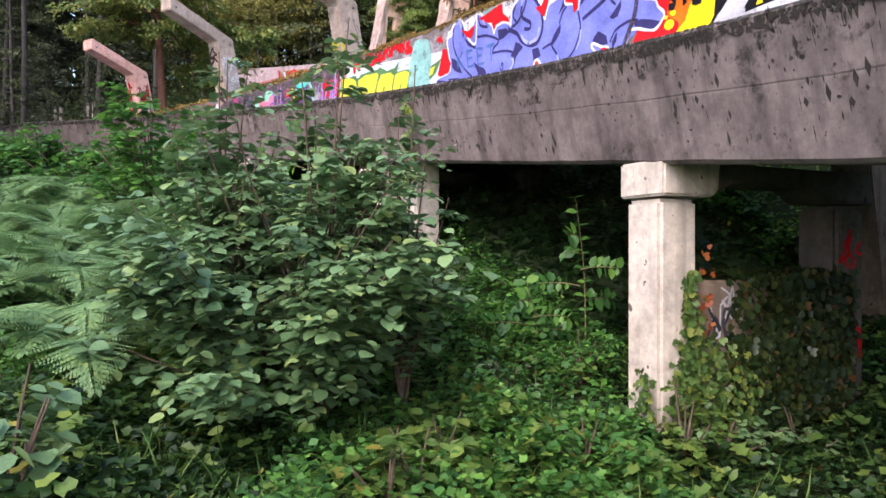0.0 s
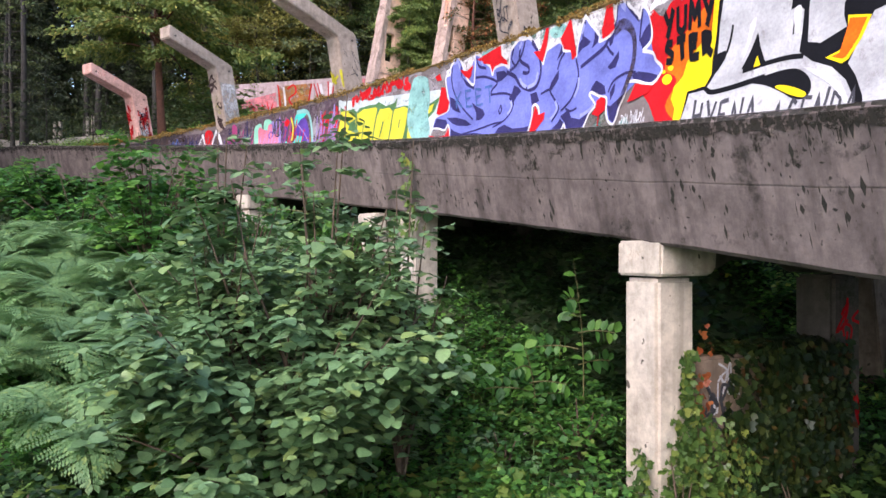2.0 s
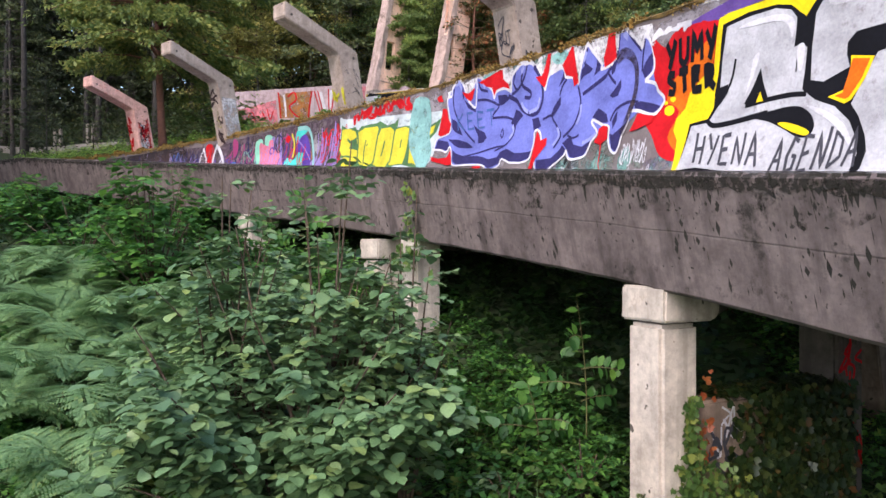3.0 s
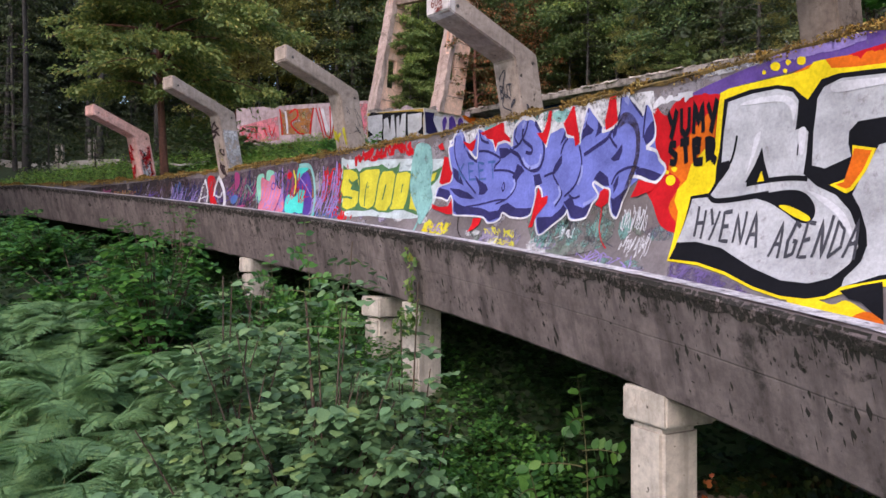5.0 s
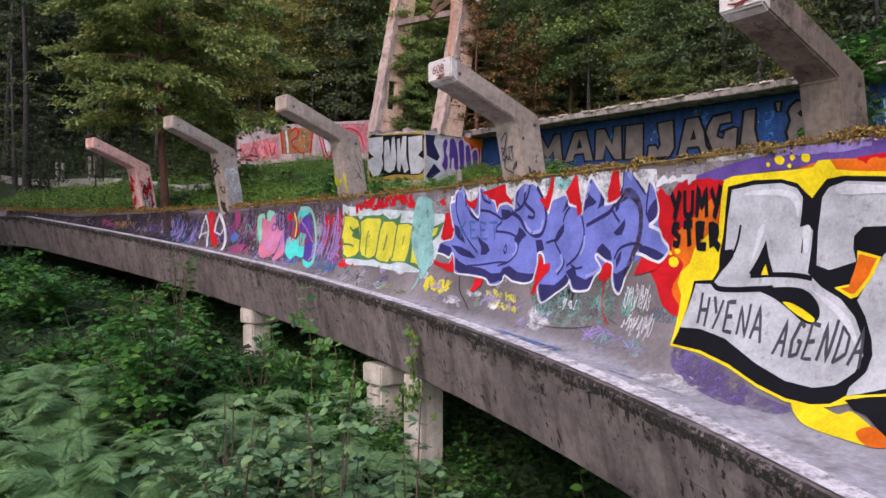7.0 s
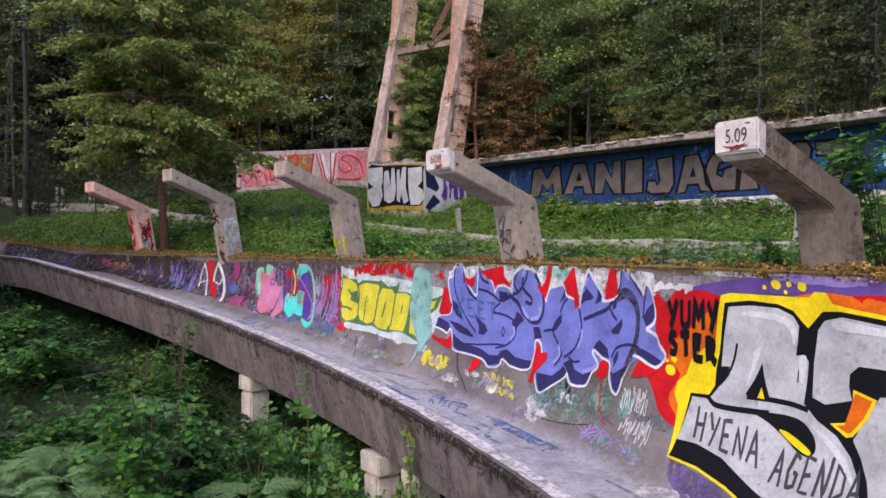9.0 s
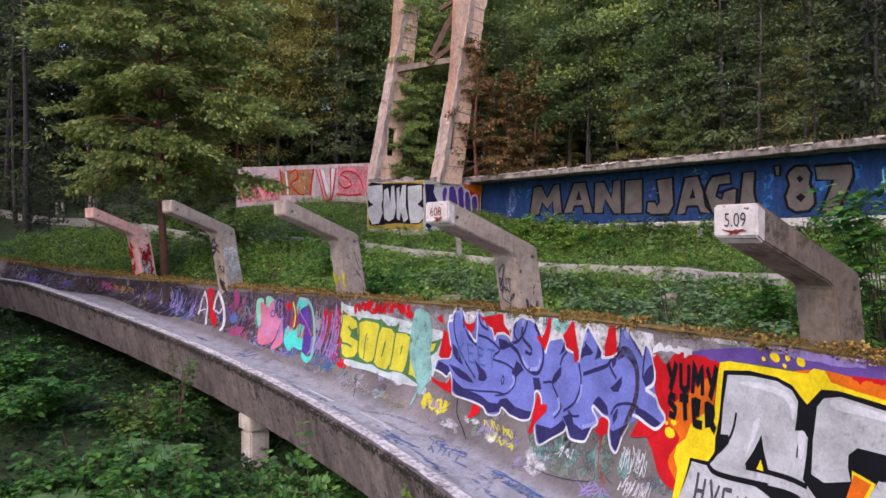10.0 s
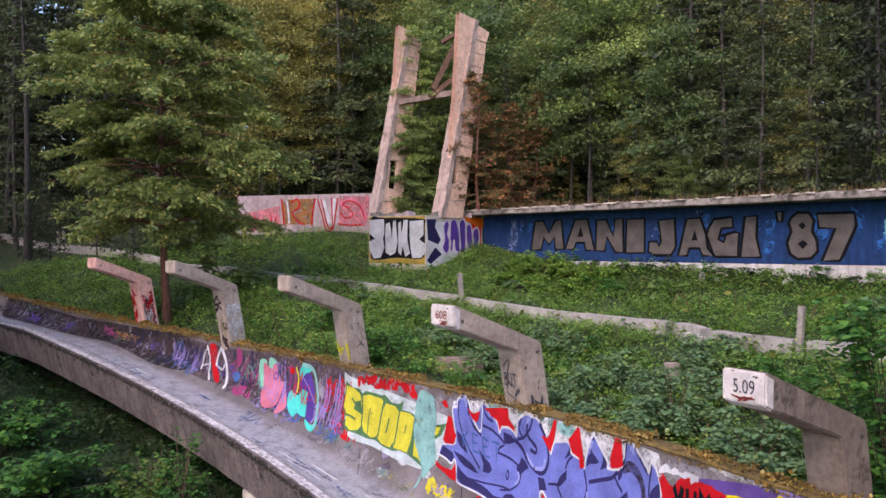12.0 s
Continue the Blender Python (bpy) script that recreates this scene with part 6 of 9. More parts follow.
scrawl("pale_tag", PALE, 1, ((24.86, 0.688), (23.32, 0.61)), 4, 0.12)
brush("lilac_streak", LILACDIM, 1, ((16.36, 0.596), (15.83, 0.627), (15.31, 0.65)), 0.12)
brush("lilac_streak", LILACDIM, 1, ((22.63, 0.457), (21.9, 0.55), (20.77, 0.57)), 0.12)
scrawl("pale_fleck", THIN_WHITE, 3, ((14.67, 0.997), (13.51, 0.998)), 9, 0.02)
paint("red_glow", RED, 2, ((12.56, 0.985), (12.08, 0.988), (11.62, 0.988), (11.61, 0.979), (12.08, 0.979), (12.56, 0.979)))
scrawl("white_line", WHITE, 3, ((15.64, 0.975), (14.98, 0.986)), 4, 0.025)
scrawl("lilac_fleck", LILAC, 3, ((13.51, 0.996), (12.27, 0.998)), 8, 0.04)
# blue words and smears on the floor, and mottled old paint low on the wall
handwriting("RHCP", SKY, 3, ((19.85, 0.40), (18.95, 0.45), (20.25, 0.50)), 0.035)
scrawl("blue_tag", SKY, 3, ((18.45, 0.45), (17.75, 0.53)), 5, 0.035)
scrawl("blue_tag", SKY, 3, ((17.45, 0.45), (16.75, 0.53)), 5, 0.035)
scrawl("blue_tag", SKY, 3, ((20.95, 0.25), (20.30, 0.34)), 4, 0.04)
mottle_dice = random.Random(71)
for k in range(46):
    s0, v0 = mottle_dice.uniform(15.2, 26.0), mottle_dice.uniform(0.62, 0.78)
    name, mat = mottle_dice.choice((("pale_smear", PALE), ("lilac_smear", LILACDIM), ("green_smear", GREENDIM), ("teal_smear", TEALDIM), ("mauve_smear", MAUVE), ("white_smear", THIN_WHITE)))
    a, b = mottle_dice.uniform(0.12, 0.4), mottle_dice.uniform(0.015, 0.04)
    paint(name, mat, 0, [(s0 + a * math.cos(q) * mottle_dice.uniform(0.6, 1.2), v0 + b * math.sin(q) * mottle_dice.uniform(0.6, 1.2)) for q in (0.0, 0.9, 1.8, 2.7, 3.6, 4.5, 5.4)])
# faded tags crowded along the upper wall, and scuffs and splashes on the floor
tag_dice = random.Random(64)
for k in range(58):
    s0 = 24.2 + 26.5 * (k + tag_dice.random()) / 58
    long, v0 = tag_dice.uniform(0.5, 1.5), tag_dice.uniform(0.62, 0.80)
    name, mat = tag_dice.choice((("navy_tag", NAVY), ("plum_tag", PLUM), ("lilac_tag", LILACDIM), ("magenta_tag", MAGENTA), ("dark_tag", GRIME), ("violet_tag", VIOLET), ("teal_tag", TEALDIM), ("grey_tag", INK), ("dark_tag", BROWN)) if k > 8 else (("blue_tag", TEALBLUE), ("lilac_tag", LILAC), ("magenta_tag", MAGENTA), ("violet_tag", VIOLET), ("orange_tag", ORANGEDIM), ("red_tag", RED), ("grey_tag", INK)))
    scrawl(name, mat, 1 + k % 3, ((s0, v0), (s0 + long, min(0.985, v0 + tag_dice.uniform(0.12, 0.3)))), tag_dice.choice((4, 6, 8)), tag_dice.choice((0.03, 0.04, 0.06)))
for k in range(34):
    s0, v0 = tag_dice.uniform(13.5, 36), tag_dice.uniform(0.14, 0.52)
    name, mat, wide = tag_dice.choice((("blue_streak", SKY, 0.13), ("pale_streak", PALE, 0.12), ("lilac_streak", LILACDIM, 0.07), ("pale_streak", WHITE, 0.08), ("blue_streak", SKY, 0.09)))
    brush(name, mat, k % 2, [(s0 + 0.35 * a * tag_dice.uniform(0.5, 1.4), v0 + tag_dice.uniform(-0.01, 0.01)) for a in range(4)], wide)
for k, (s0, v0) in enumerate(((20.2, 0.33), (18.6, 0.30), (17.3, 0.36), (16.2, 0.26), (22.0, 0.30), (26.0, 0.28), (24.2, 0.34))):
    for j in range(3):
        brush("blue_smear", SKY, j % 2, [(s0 + 0.25 * j + 0.22 * a, v0 + 0.012 * j + tag_dice.uniform(-0.01, 0.01)) for a in range(3)], 0.11)

# ---- building with the painted wall ----
def upright(p, q):
    """A frame at p in plan whose x axis runs to q."""
    a, b = Vector((*p, 0)), Vector((*q, 0))
    x = (b - a).normalized()
    m = Matrix((x, Vector((0, 0, 1)).cross(x), (0, 0, 1))).transposed().to_4x4()
    m.translation = a
    return m, (b - a).length


def block(name, p, q, z0, z1, depth, material, label, category="", kind="structure", bevel=0.02, rough=0.0):
    """An upright slab from p to q in plan, its depth to the left of that line."""
    m, length = upright(p, q)
    bm = box_bm(0, 0, z0, length, depth, z1, bevel)
    if rough:
        bmesh.ops.subdivide_edges(bm, edges=[e for e in bm.edges if e.calc_length() > 2], cuts=60)
        roughen(bm, rough, 3)
    ob = part(name, bm, material)
    ob.matrix_world = m
    return tagged(ob, label, category, kind=kind), m


wall_a, wall_b = (1.75, 33.96), (18.0, 17.02)
wall_blue, WALL_M = block("wall_blue", wall_a, wall_b, 7.62, 9.62, 0.4, BLUE_MAT, "long blue painted concrete wall with grey letters")
wall_plinth, _ = block("wall_plinth", (1.745, 33.95), (17.99, 17.01), 6.2, 7.62, 0.42, PLINTH_MAT, "white painted plinth of the blue wall")
slab, SLAB_M = block("roof_slab", (0.85, 33.46), (17.1, 16.52), 9.64, 9.86, 3.5, SLAB_MAT, "crumbling pale concrete roof slab over the blue wall", rough=0.035)
chips = bmesh.new()
dice = random.Random(44)
for k in range(260):
    x = dice.uniform(0.1, 23.2)
    if noise.noise(Vector((x * 0.9, 3.0, 0))) < -0.15:
        continue
    w, d, h = dice.uniform(0.06, 0.38), dice.uniform(0.05, 0.2), dice.uniform(0.02, 0.07)
    spot = SLAB_M @ pose(x, dice.uniform(-0.03, 0.16), 9.85, dice.uniform(-9, 9), dice.uniform(-9, 9), dice.uniform(-25, 25))
    geo = bmesh.ops.create_cube(chips, size=1, matrix=spot @ Matrix.Diagonal((w, d, h, 1)))
    for v in geo["verts"]:
        v.co += noise.noise_vector(v.co * 7) * 0.03
tagged(part("roof_edge_chips", chips, CHIP_MAT), "broken pale concrete chips along the flat roof's edge", "rubble", kind="stuff")
turf = np.random.default_rng(2)
n = 2600
a, b = turf.uniform(0, 23.4, n), turf.uniform(0.15, 3.4, n)
pts = np.array([SLAB_M @ Vector((p, q, 9.86)) for p, q in zip(a, b)])
me = leaves("roof_grass", BLADE, pts, unit(turf.normal(0, 0.5, (n, 3)) + UP), unit(turf.normal(0, 1, (n, 3))), turf.uniform(0.12, 0.4, n), 2.0)
tagged(part("roof_grass", me, DRY_MAT), "thin dry grass growing on the flat roof", "grass", kind="stuff")


def on_plane(name, m, owner, material, pts, out, line=0.0, closed=False, rounded=False, label=""):
    """Paint on an upright face: a filled outline, or a sprayed line, at (along, height)."""
    bm = bmesh.new()
    if line:
        ribbon(bm, curve_through(pts, closed, 1 if closed and not rounded else 4), line, closed)
    else:
        bm.faces.new([bm.verts.new((x, y, 0)) for x, y in (curve_through(pts, True) if rounded else pts)])
        bmesh.ops.triangulate(bm, faces=bm.faces[:], ngon_method="EAR_CLIP")
    for v in bm.verts:
        v.co = m @ Vector((v.co.x, -out, v.co.y))
    ob = part(name, bm, material, owner, label)
    if owner.type != "EMPTY":
        ob.matrix_parent_inverse = owner.matrix_world.inverted()
    return ob


def wall_letter(letter, *pts):
    """A broad painted letter with a black edge."""
    on_plane("lettering", WALL_M, wall_blue, GREY_LETTER, pts, 0.008, label="big grey painted letter " + letter)
    on_plane("letter_edge", WALL_M, wall_blue, BLACK, pts, 0.012, line=0.10, closed=True)


wall_letter("M", (2.85, 8.06), (3.07, 9.29), (3.54, 9.33), (3.84, 8.79), (4.17, 9.33), (4.5, 9.35), (4.64, 8.11), (4.17, 8.09), (4.11, 8.59), (3.84, 8.28), (3.57, 8.6), (3.41, 8.07))
wall_letter("A", (4.67, 8.11), (5.19, 9.33), (5.81, 9.34), (6.16, 8.07), (5.72, 8.05), (5.64, 8.37), (5.25, 8.37), (5.13, 8.09))
wall_letter("N", (6.19, 8.05), (6.24, 9.28), (6.7, 9.29), (7.04, 8.63), (7.09, 9.3), (7.47, 9.31), (7.5, 7.99), (7.12, 7.98), (6.72, 8.59), (6.64, 8.03))
wall_letter("I", (7.58, 7.96), (7.63, 9.28), (8.42, 9.28), (8.42, 7.97))
wall_letter("J", (8.99, 9.2), (9.66, 9.25), (9.72, 8.22), (9.52, 7.89), (8.87, 7.88), (8.56, 8.01), (8.61, 8.4), (8.94, 8.4), (9.03, 8.23), (9.1, 8.39))
wall_letter("A", (9.79, 7.87), (10.13, 9.21), (10.67, 9.24), (11.16, 7.88), (10.74, 7.88), (10.63, 8.14), (10.24, 8.14), (10.15, 7.87))
wall_letter("G", (10.99, 8.91), (11.18, 9.18), (11.83, 9.24), (11.87, 8.87), (11.45, 8.84), (11.34, 8.46), (11.53, 8.36), (11.59, 8.54), (11.43, 8.58), (11.91, 8.71), (12.09, 8.67), (12.03, 7.85), (11.22, 7.84), (10.95, 8.14), (10.88, 8.6))
wall_letter("I", (12.11, 7.83), (12.27, 9.23), (12.71, 9.25), (12.68, 8.52), (12.83, 7.84))
wall_letter("mark", (13.32, 9.36), (13.55, 9.36), (13.52, 9.02), (13.37, 9.04))
wall_letter("8", (13.81, 9.16), (14.02, 9.32), (14.37, 9.29), (14.52, 9.05), (14.47, 8.69), (14.61, 8.41), (14.64, 8.05), (14.44, 7.82), (14.02, 7.79), (13.77, 7.96), (13.68, 8.33), (13.81, 8.7), (13.73, 8.98))
wall_letter("7", (14.61, 9.26), (15.7, 9.26), (15.76, 8.84), (15.36, 7.88), (15.28, 7.75), (14.76, 7.75), (15.15, 8.77), (14.66, 8.79))
for hole in (((5.33, 8.63), (5.47, 9.04), (5.61, 8.62)), ((10.32, 8.43), (10.45, 8.81), (10.56, 8.43)), ((14.04, 8.9), (14.16, 9), (14.28, 8.87), (14.16, 8.75)), ((14.02, 8.29), (14.18, 8.42), (14.34, 8.29), (14.18, 8.12))):
    on_plane("letter_edge", WALL_M, wall_blue, BLACK, hole, 0.016)
for k, (x, z, r) in enumerate(((8.62, 8.72, 0.16), (8.88, 8.68, 0.17), (8.76, 9.0, 0.15))):
    on_plane("tag", WALL_M, wall_blue, SKY, [(x + r * math.cos(a), z + 1.2 * r * math.sin(a)) for a in np.linspace(0, 5.6, 8)], 0.018 + 0.002 * k, line=0.035, closed=True)
on_plane("tag", WALL_M, wall_blue, TEAL, ((16.55, 9.0), (16.6, 8.3)), 0.01, line=0.05)
on_plane("tag", WALL_M, wall_blue, TEAL, ((16.85, 9.05), (16.8, 8.3)), 0.01, line=0.05)
on_plane("tag", WALL_M, wall_blue, TEAL, ((16.5, 8.6), (16.9, 8.75)), 0.012, line=0.05)

# the pier under the tower, painted on its two open faces
PIER = ((-3.4, 32.34), (-0.85, 31.19), (1.70, 33.88), (-1.0, 35.42))
pier = thing("pier_block", "graffiti covered concrete pier under the ruined tower", "concrete pier", kind="structure")
bm = bmesh.new()
lo = [bm.verts.new((*p, 6.4)) for p in PIER]
hi = [bm.verts.new((*p, 9.55)) for p in PIER]
bm.faces.new(hi)
bm.faces.new(lo[::-1])
for i in range(4):
    j = (i + 1) % 4
    bm.faces.new((lo[i], lo[j], hi[j], hi[i]))
soften(bm, 0.03)
part("pier", bm, PILLAR_MAT, pier)


F1_M, F2_M = upright(*PIER[:2])[0], upright(*PIER[1:3])[0]
on_plane("ochre_panel", F1_M, pier, OCHRE, ((0.02, 9.52), (2.76, 9.52), (2.76, 7.45), (0.02, 7.5)), 0.004)
on_plane("black_ground", F1_M, pier, BLACK, ((0.09, 9.44), (0.8, 9.47), (2.64, 9.4), (2.74, 9.07), (2.76, 7.93), (2.51, 7.68), (1.99, 7.7), (1.33, 7.73), (0.25, 7.64), (0.09, 8.04)), 0.008, rounded=True)
for pts in (((0.03, 9.39), (0.77, 9.42), (0.79, 8.81), (0.71, 8.56), (0.79, 8.19), (0.6, 7.74), (0.25, 7.69), (0.05, 8.09), (0.03, 8.44), (0.31, 8.56), (0.05, 8.79)),
            ((0.85, 9.2), (1.05, 9.27), (1.16, 8.61), (1.22, 9.34), (1.35, 9.37), (1.44, 8.38), (1.33, 7.94), (1.08, 7.82), (0.85, 7.96), (0.82, 8.51)),
            ((1.47, 9.24), (1.6, 9.31), (1.63, 8.77), (1.74, 9.36), (1.93, 9.38), (1.91, 8.5), (2.04, 7.92), (1.82, 7.77), (1.69, 8.21), (1.6, 7.84), (1.47, 7.97)),
            ((2.02, 9.31), (2.69, 9.35), (2.69, 8.72), (2.48, 8.52), (2.75, 8.35), (2.8, 7.97), (2.56, 7.73), (2.15, 7.72), (2.07, 8.14), (2.02, 8.75))):
    on_plane("bubble_letter", F1_M, pier, SILVER, pts, 0.012)
on_plane("number_line", F1_M, pier, INK, ((1.15, 7.36), (1.28, 7.42), (1.26, 7.1)), 0.01, line=0.05)
on_plane("number_line", F1_M, pier, INK, ((1.62, 7.3), (1.48, 7.22), (1.5, 7.4), (1.64, 7.36), (1.58, 7.08)), 0.01, line=0.05)
on_plane("pale_panel", F2_M, pier, WHITE, ((0.05, 9.3), (3.0, 9.3), (3.0, 7.0), (0.05, 7.0)), 0.004)
on_plane("navy_patch", F2_M, pier, NAVY, ((0.04, 9.39), (0.63, 9.41), (0.56, 9.07), (0.92, 8.51), (0.74, 8.31), (0.11, 8.5)), 0.008)
on_plane("navy_patch", F2_M, pier, NAVY, ((0.04, 7.61), (0.56, 8.19), (0.99, 7.89), (0.28, 7.46)), 0.008)
on_plane("red_patch", F2_M, pier, RED, ((2.7, 9.5), (3.62, 9.52), (3.62, 8.05), (3.2, 7.95)), 0.006)
on_plane("orange_patch", F2_M, pier, ORANGE, ((2.3, 9.52), (3.66, 9.53), (3.66, 9.1), (3.0, 9.25)), 0.010, rounded=True)
for pts in (((1.06, 9.08), (1.27, 9.38), (1.46, 9.18), (1.35, 8.76), (1.53, 8.34), (1.28, 7.89), (0.99, 8.14), (1.13, 8.51)),
            ((1.53, 9.34), (1.86, 9.42), (2.09, 8.9), (2.16, 8.01), (1.82, 8.04), (1.75, 8.51), (1.64, 7.99), (1.46, 8.14), (1.49, 8.89)),
            ((2.09, 9.27), (2.35, 9.46), (2.54, 9.16), (2.5, 8.01), (2.2, 7.99), (2.12, 8.64)),
            ((2.54, 9.11), (2.85, 9.22), (3.01, 8.65), (3.01, 8.14), (2.69, 8.09), (2.58, 8.52)),
            ((3.04, 8.96), (3.36, 9.07), (3.48, 8.66), (3.4, 8.24), (3.12, 8.14), (3.01, 8.52))):
    on_plane("bubble_letter", F2_M, pier, VIOLET, pts, 0.014, rounded=True)
    on_plane("letter_edge", F2_M, pier, LILAC_EDGE, pts, 0.018, line=0.09, closed=True, rounded=True)
    on_plane("letter_edge", F2_M, pier, WHITE, [(x + 0.02, z + 0.03) for x, z in pts], 0.022, line=0.035, closed=True, rounded=True)

# the low painted wall beside the pier
low_wall, LOW_M = block("wall_low", (-10.8, 37.96), (-3.3, 35.88), 8.4, 10.85, 0.35, PINK_WALL_MAT, "low concrete wall with faded red and white graffiti")
LOW_RED = (
    (RED, 0.07, ((2.52, 10.67), (2.62, 10.01), (2.68, 9.34))),
    (RED, 0.08, ((3.06, 10.43), (3.41, 10.63), (3.53, 10.25), (3.15, 9.91), (3.53, 9.45), (3.88, 9.33))),
    (RED, 0.08, ((4.41, 10.64), (4.28, 9.98), (4.22, 9.3))),
    (RED, 0.06, ((4.72, 10.63), (4.9, 9.98), (5.09, 9.27), (5.33, 9.24), (5.3, 10.68))),
    (RED, 0.06, ((5.64, 10.67), (5.51, 9.83), (5.39, 9.15), (5.02, 9.07), (4.78, 9.84), (4.53, 10.63))),
    (RED, 0.06, ((5.76, 9.94), (6.06, 9.65), (6.45, 9.79), (6.24, 10.13), (5.88, 10.33), (6.3, 10.49), (6.84, 10.2), (7.08, 9.58))),
    (RED, 0.07, ((5.64, 9.37), (6.3, 9.28), (6.96, 9.33))),
    (RED, 0.06, ((1.62, 9.76), (1.81, 9.35))),
    (RED, 0.06, ((1.91, 9.87), (2.07, 9.32), (2.26, 9.75))),
    (RED, 0.05, ((0.32, 9.66), (0.65, 9.24), (1.04, 9.76), (1.23, 9.24))),
)
LOW_FILL = (
    (ORANGEDIM, 0.25, ((3.69, 10.53), (3.88, 10.07), (4.1, 9.62))),
    (WHITE, 0.2, ((4.84, 10.57), (4.99, 9.97), (5.21, 9.38))),
    (WHITE, 0.16, ((5.45, 10.62), (5.39, 9.97), (5.33, 9.38))),
    (PINK, 0.12, ((5.7, 10.28), (6.24, 10.6), (6.9, 10.31), (7.14, 9.64))),
    (WHITE, 0.1, ((2.84, 10.55), (2.93, 9.92), (2.96, 9.4))),
    (LEMONDIM, 0.2, ((3.85, 10.47), (3.91, 10.13))),
)
on_plane("faded_fill", LOW_M, low_wall, ORANGEDIM, ((2.5, 10.6), (4.4, 10.65), (4.25, 9.35), (2.6, 9.35)), 0.003)
on_plane("faded_fill", LOW_M, low_wall, PINKWASH, ((0.2, 9.9), (2.4, 10.3), (2.5, 9.1), (0.2, 9.0)), 0.003)
on_plane("faded_fill", LOW_M, low_wall, PINKWASH, ((5.7, 10.75), (7.3, 10.7), (7.3, 9.2), (5.7, 9.3)), 0.003)
for k, (mat, wide, pts) in enumerate(LOW_FILL + LOW_RED):
    on_plane("graffiti_line", LOW_M, low_wall, mat, pts, 0.006 + 0.002 * k, line=wide)

# ---- the ruined tower ----
tower = thing("ruined_tower", "ruined concrete tower of two leaning fins on the pier", "tower")
BACK = Vector((0.687, 0.726, 0))
SIDE = Vector((0.726, -0.687, 0))


def fin(base, z0, z1, lean, deep, top_deep, rib, hole, thick=0.2):
    """A slanting concrete fin: its front edge leans back behind a thicker rib, with a window through it near the foot."""
    front = lambda z: lean * (z - z0) / (z1 - z0)
    back = lambda z: deep + (lean + top_deep - deep) * (z - z0) / (z1 - z0)
    h0, h1, hz0, hz1 = hole
    rows = [z0, hz0, hz1, *np.linspace(hz1, z1, 7)[1:]]
    o = Vector((*base, 0)) + SIDE * (rib - thick)
    bm = bmesh.new()
    grid = {}
    for i, z in enumerate(rows):
        for j, r in enumerate((front(z), h0 + 0.35 * front(z), h1 + 0.35 * front(z), back(z))):
            if i == len(rows) - 1:
                z = z1 - (0.1, 0.0, 0.15, 0.5)[j]
            for k in (0, 1):
                grid[i, j, k] = bm.verts.new(o + BACK * r + SIDE * thick * k + Vector((0, 0, z)))
    for i in range(len(rows) - 1):
        for j in range(3):
            if (i, j) == (1, 1):
                for a, b in (((i, j), (i + 1, j)), ((i, j + 1), (i + 1, j + 1)), ((i, j), (i, j + 1)), ((i + 1, j), (i + 1, j + 1))):
                    bm.faces.new((grid[*a, 0], grid[*b, 0], grid[*b, 1], grid[*a, 1]))
                continue
            for k in (0, 1):
                bm.faces.new([grid[i + a, j + b, k] for a, b in ((0, 0), (1, 0), (1, 1), (0, 1))])
        for j in (0, 3):
            bm.faces.new([grid[i + a, j, k] for a, k in ((0, 0), (1, 0), (1, 1), (0, 1))])
    last = len(rows) - 1
    for j in range(3):
        bm.faces.new([grid[last, j + b, k] for b, k in ((0, 0), (1, 0), (1, 1), (0, 1))])
    bmesh.ops.recalc_face_normals(bm, faces=bm.faces[:])
    bmesh.ops.subdivide_edges(bm, edges=[e for e in bm.edges if e.calc_length() > 0.9], cuts=3)
    bmesh.ops.triangulate(bm, faces=bm.faces[:])
    roughen(bm, 0.03, 1.3)
    body = part("fin", bm, TOWER_MAT, tower, "weathered concrete fin, coloured pink and bright for low red sun")
    for z in np.arange(z0 + 0.75, z1 - 0.5, 0.62):      # joints between the cast courses
        if hz0 - 0.1 < z < hz1 + 0.1:
            continue
        bm = bmesh.new()
        low = [bm.verts.new(o + BACK * r + SIDE * (thick + s) + Vector((0, 0, z + dz))) for r in (front(z) + 0.22, back(z) - 0.03) for s in (-0.05, 0.014) for dz in (0.0, 0.035)]
        for f in ((0, 1, 3, 2), (4, 6, 7, 5), (0, 4, 5, 1), (2, 3, 7, 6), (0, 2, 6, 4), (1, 5, 7, 3)):
            bm.faces.new([low[k] for k in f])
        part("course_joint", bm, RIB_MAT, body)
    return body


fin_west = fin((-3.41, 32.86), 9.5, 18.4, 2.03, 1.52, 0.9, 0.39, (0.68, 1.18, 10.85, 12.15))
fin_east = fin((-0.55, 32.15), 9.5, 18.7, 2.27, 1.38, 0.97, 0.51, (0.36, 0.82, 11.0, 12.25))


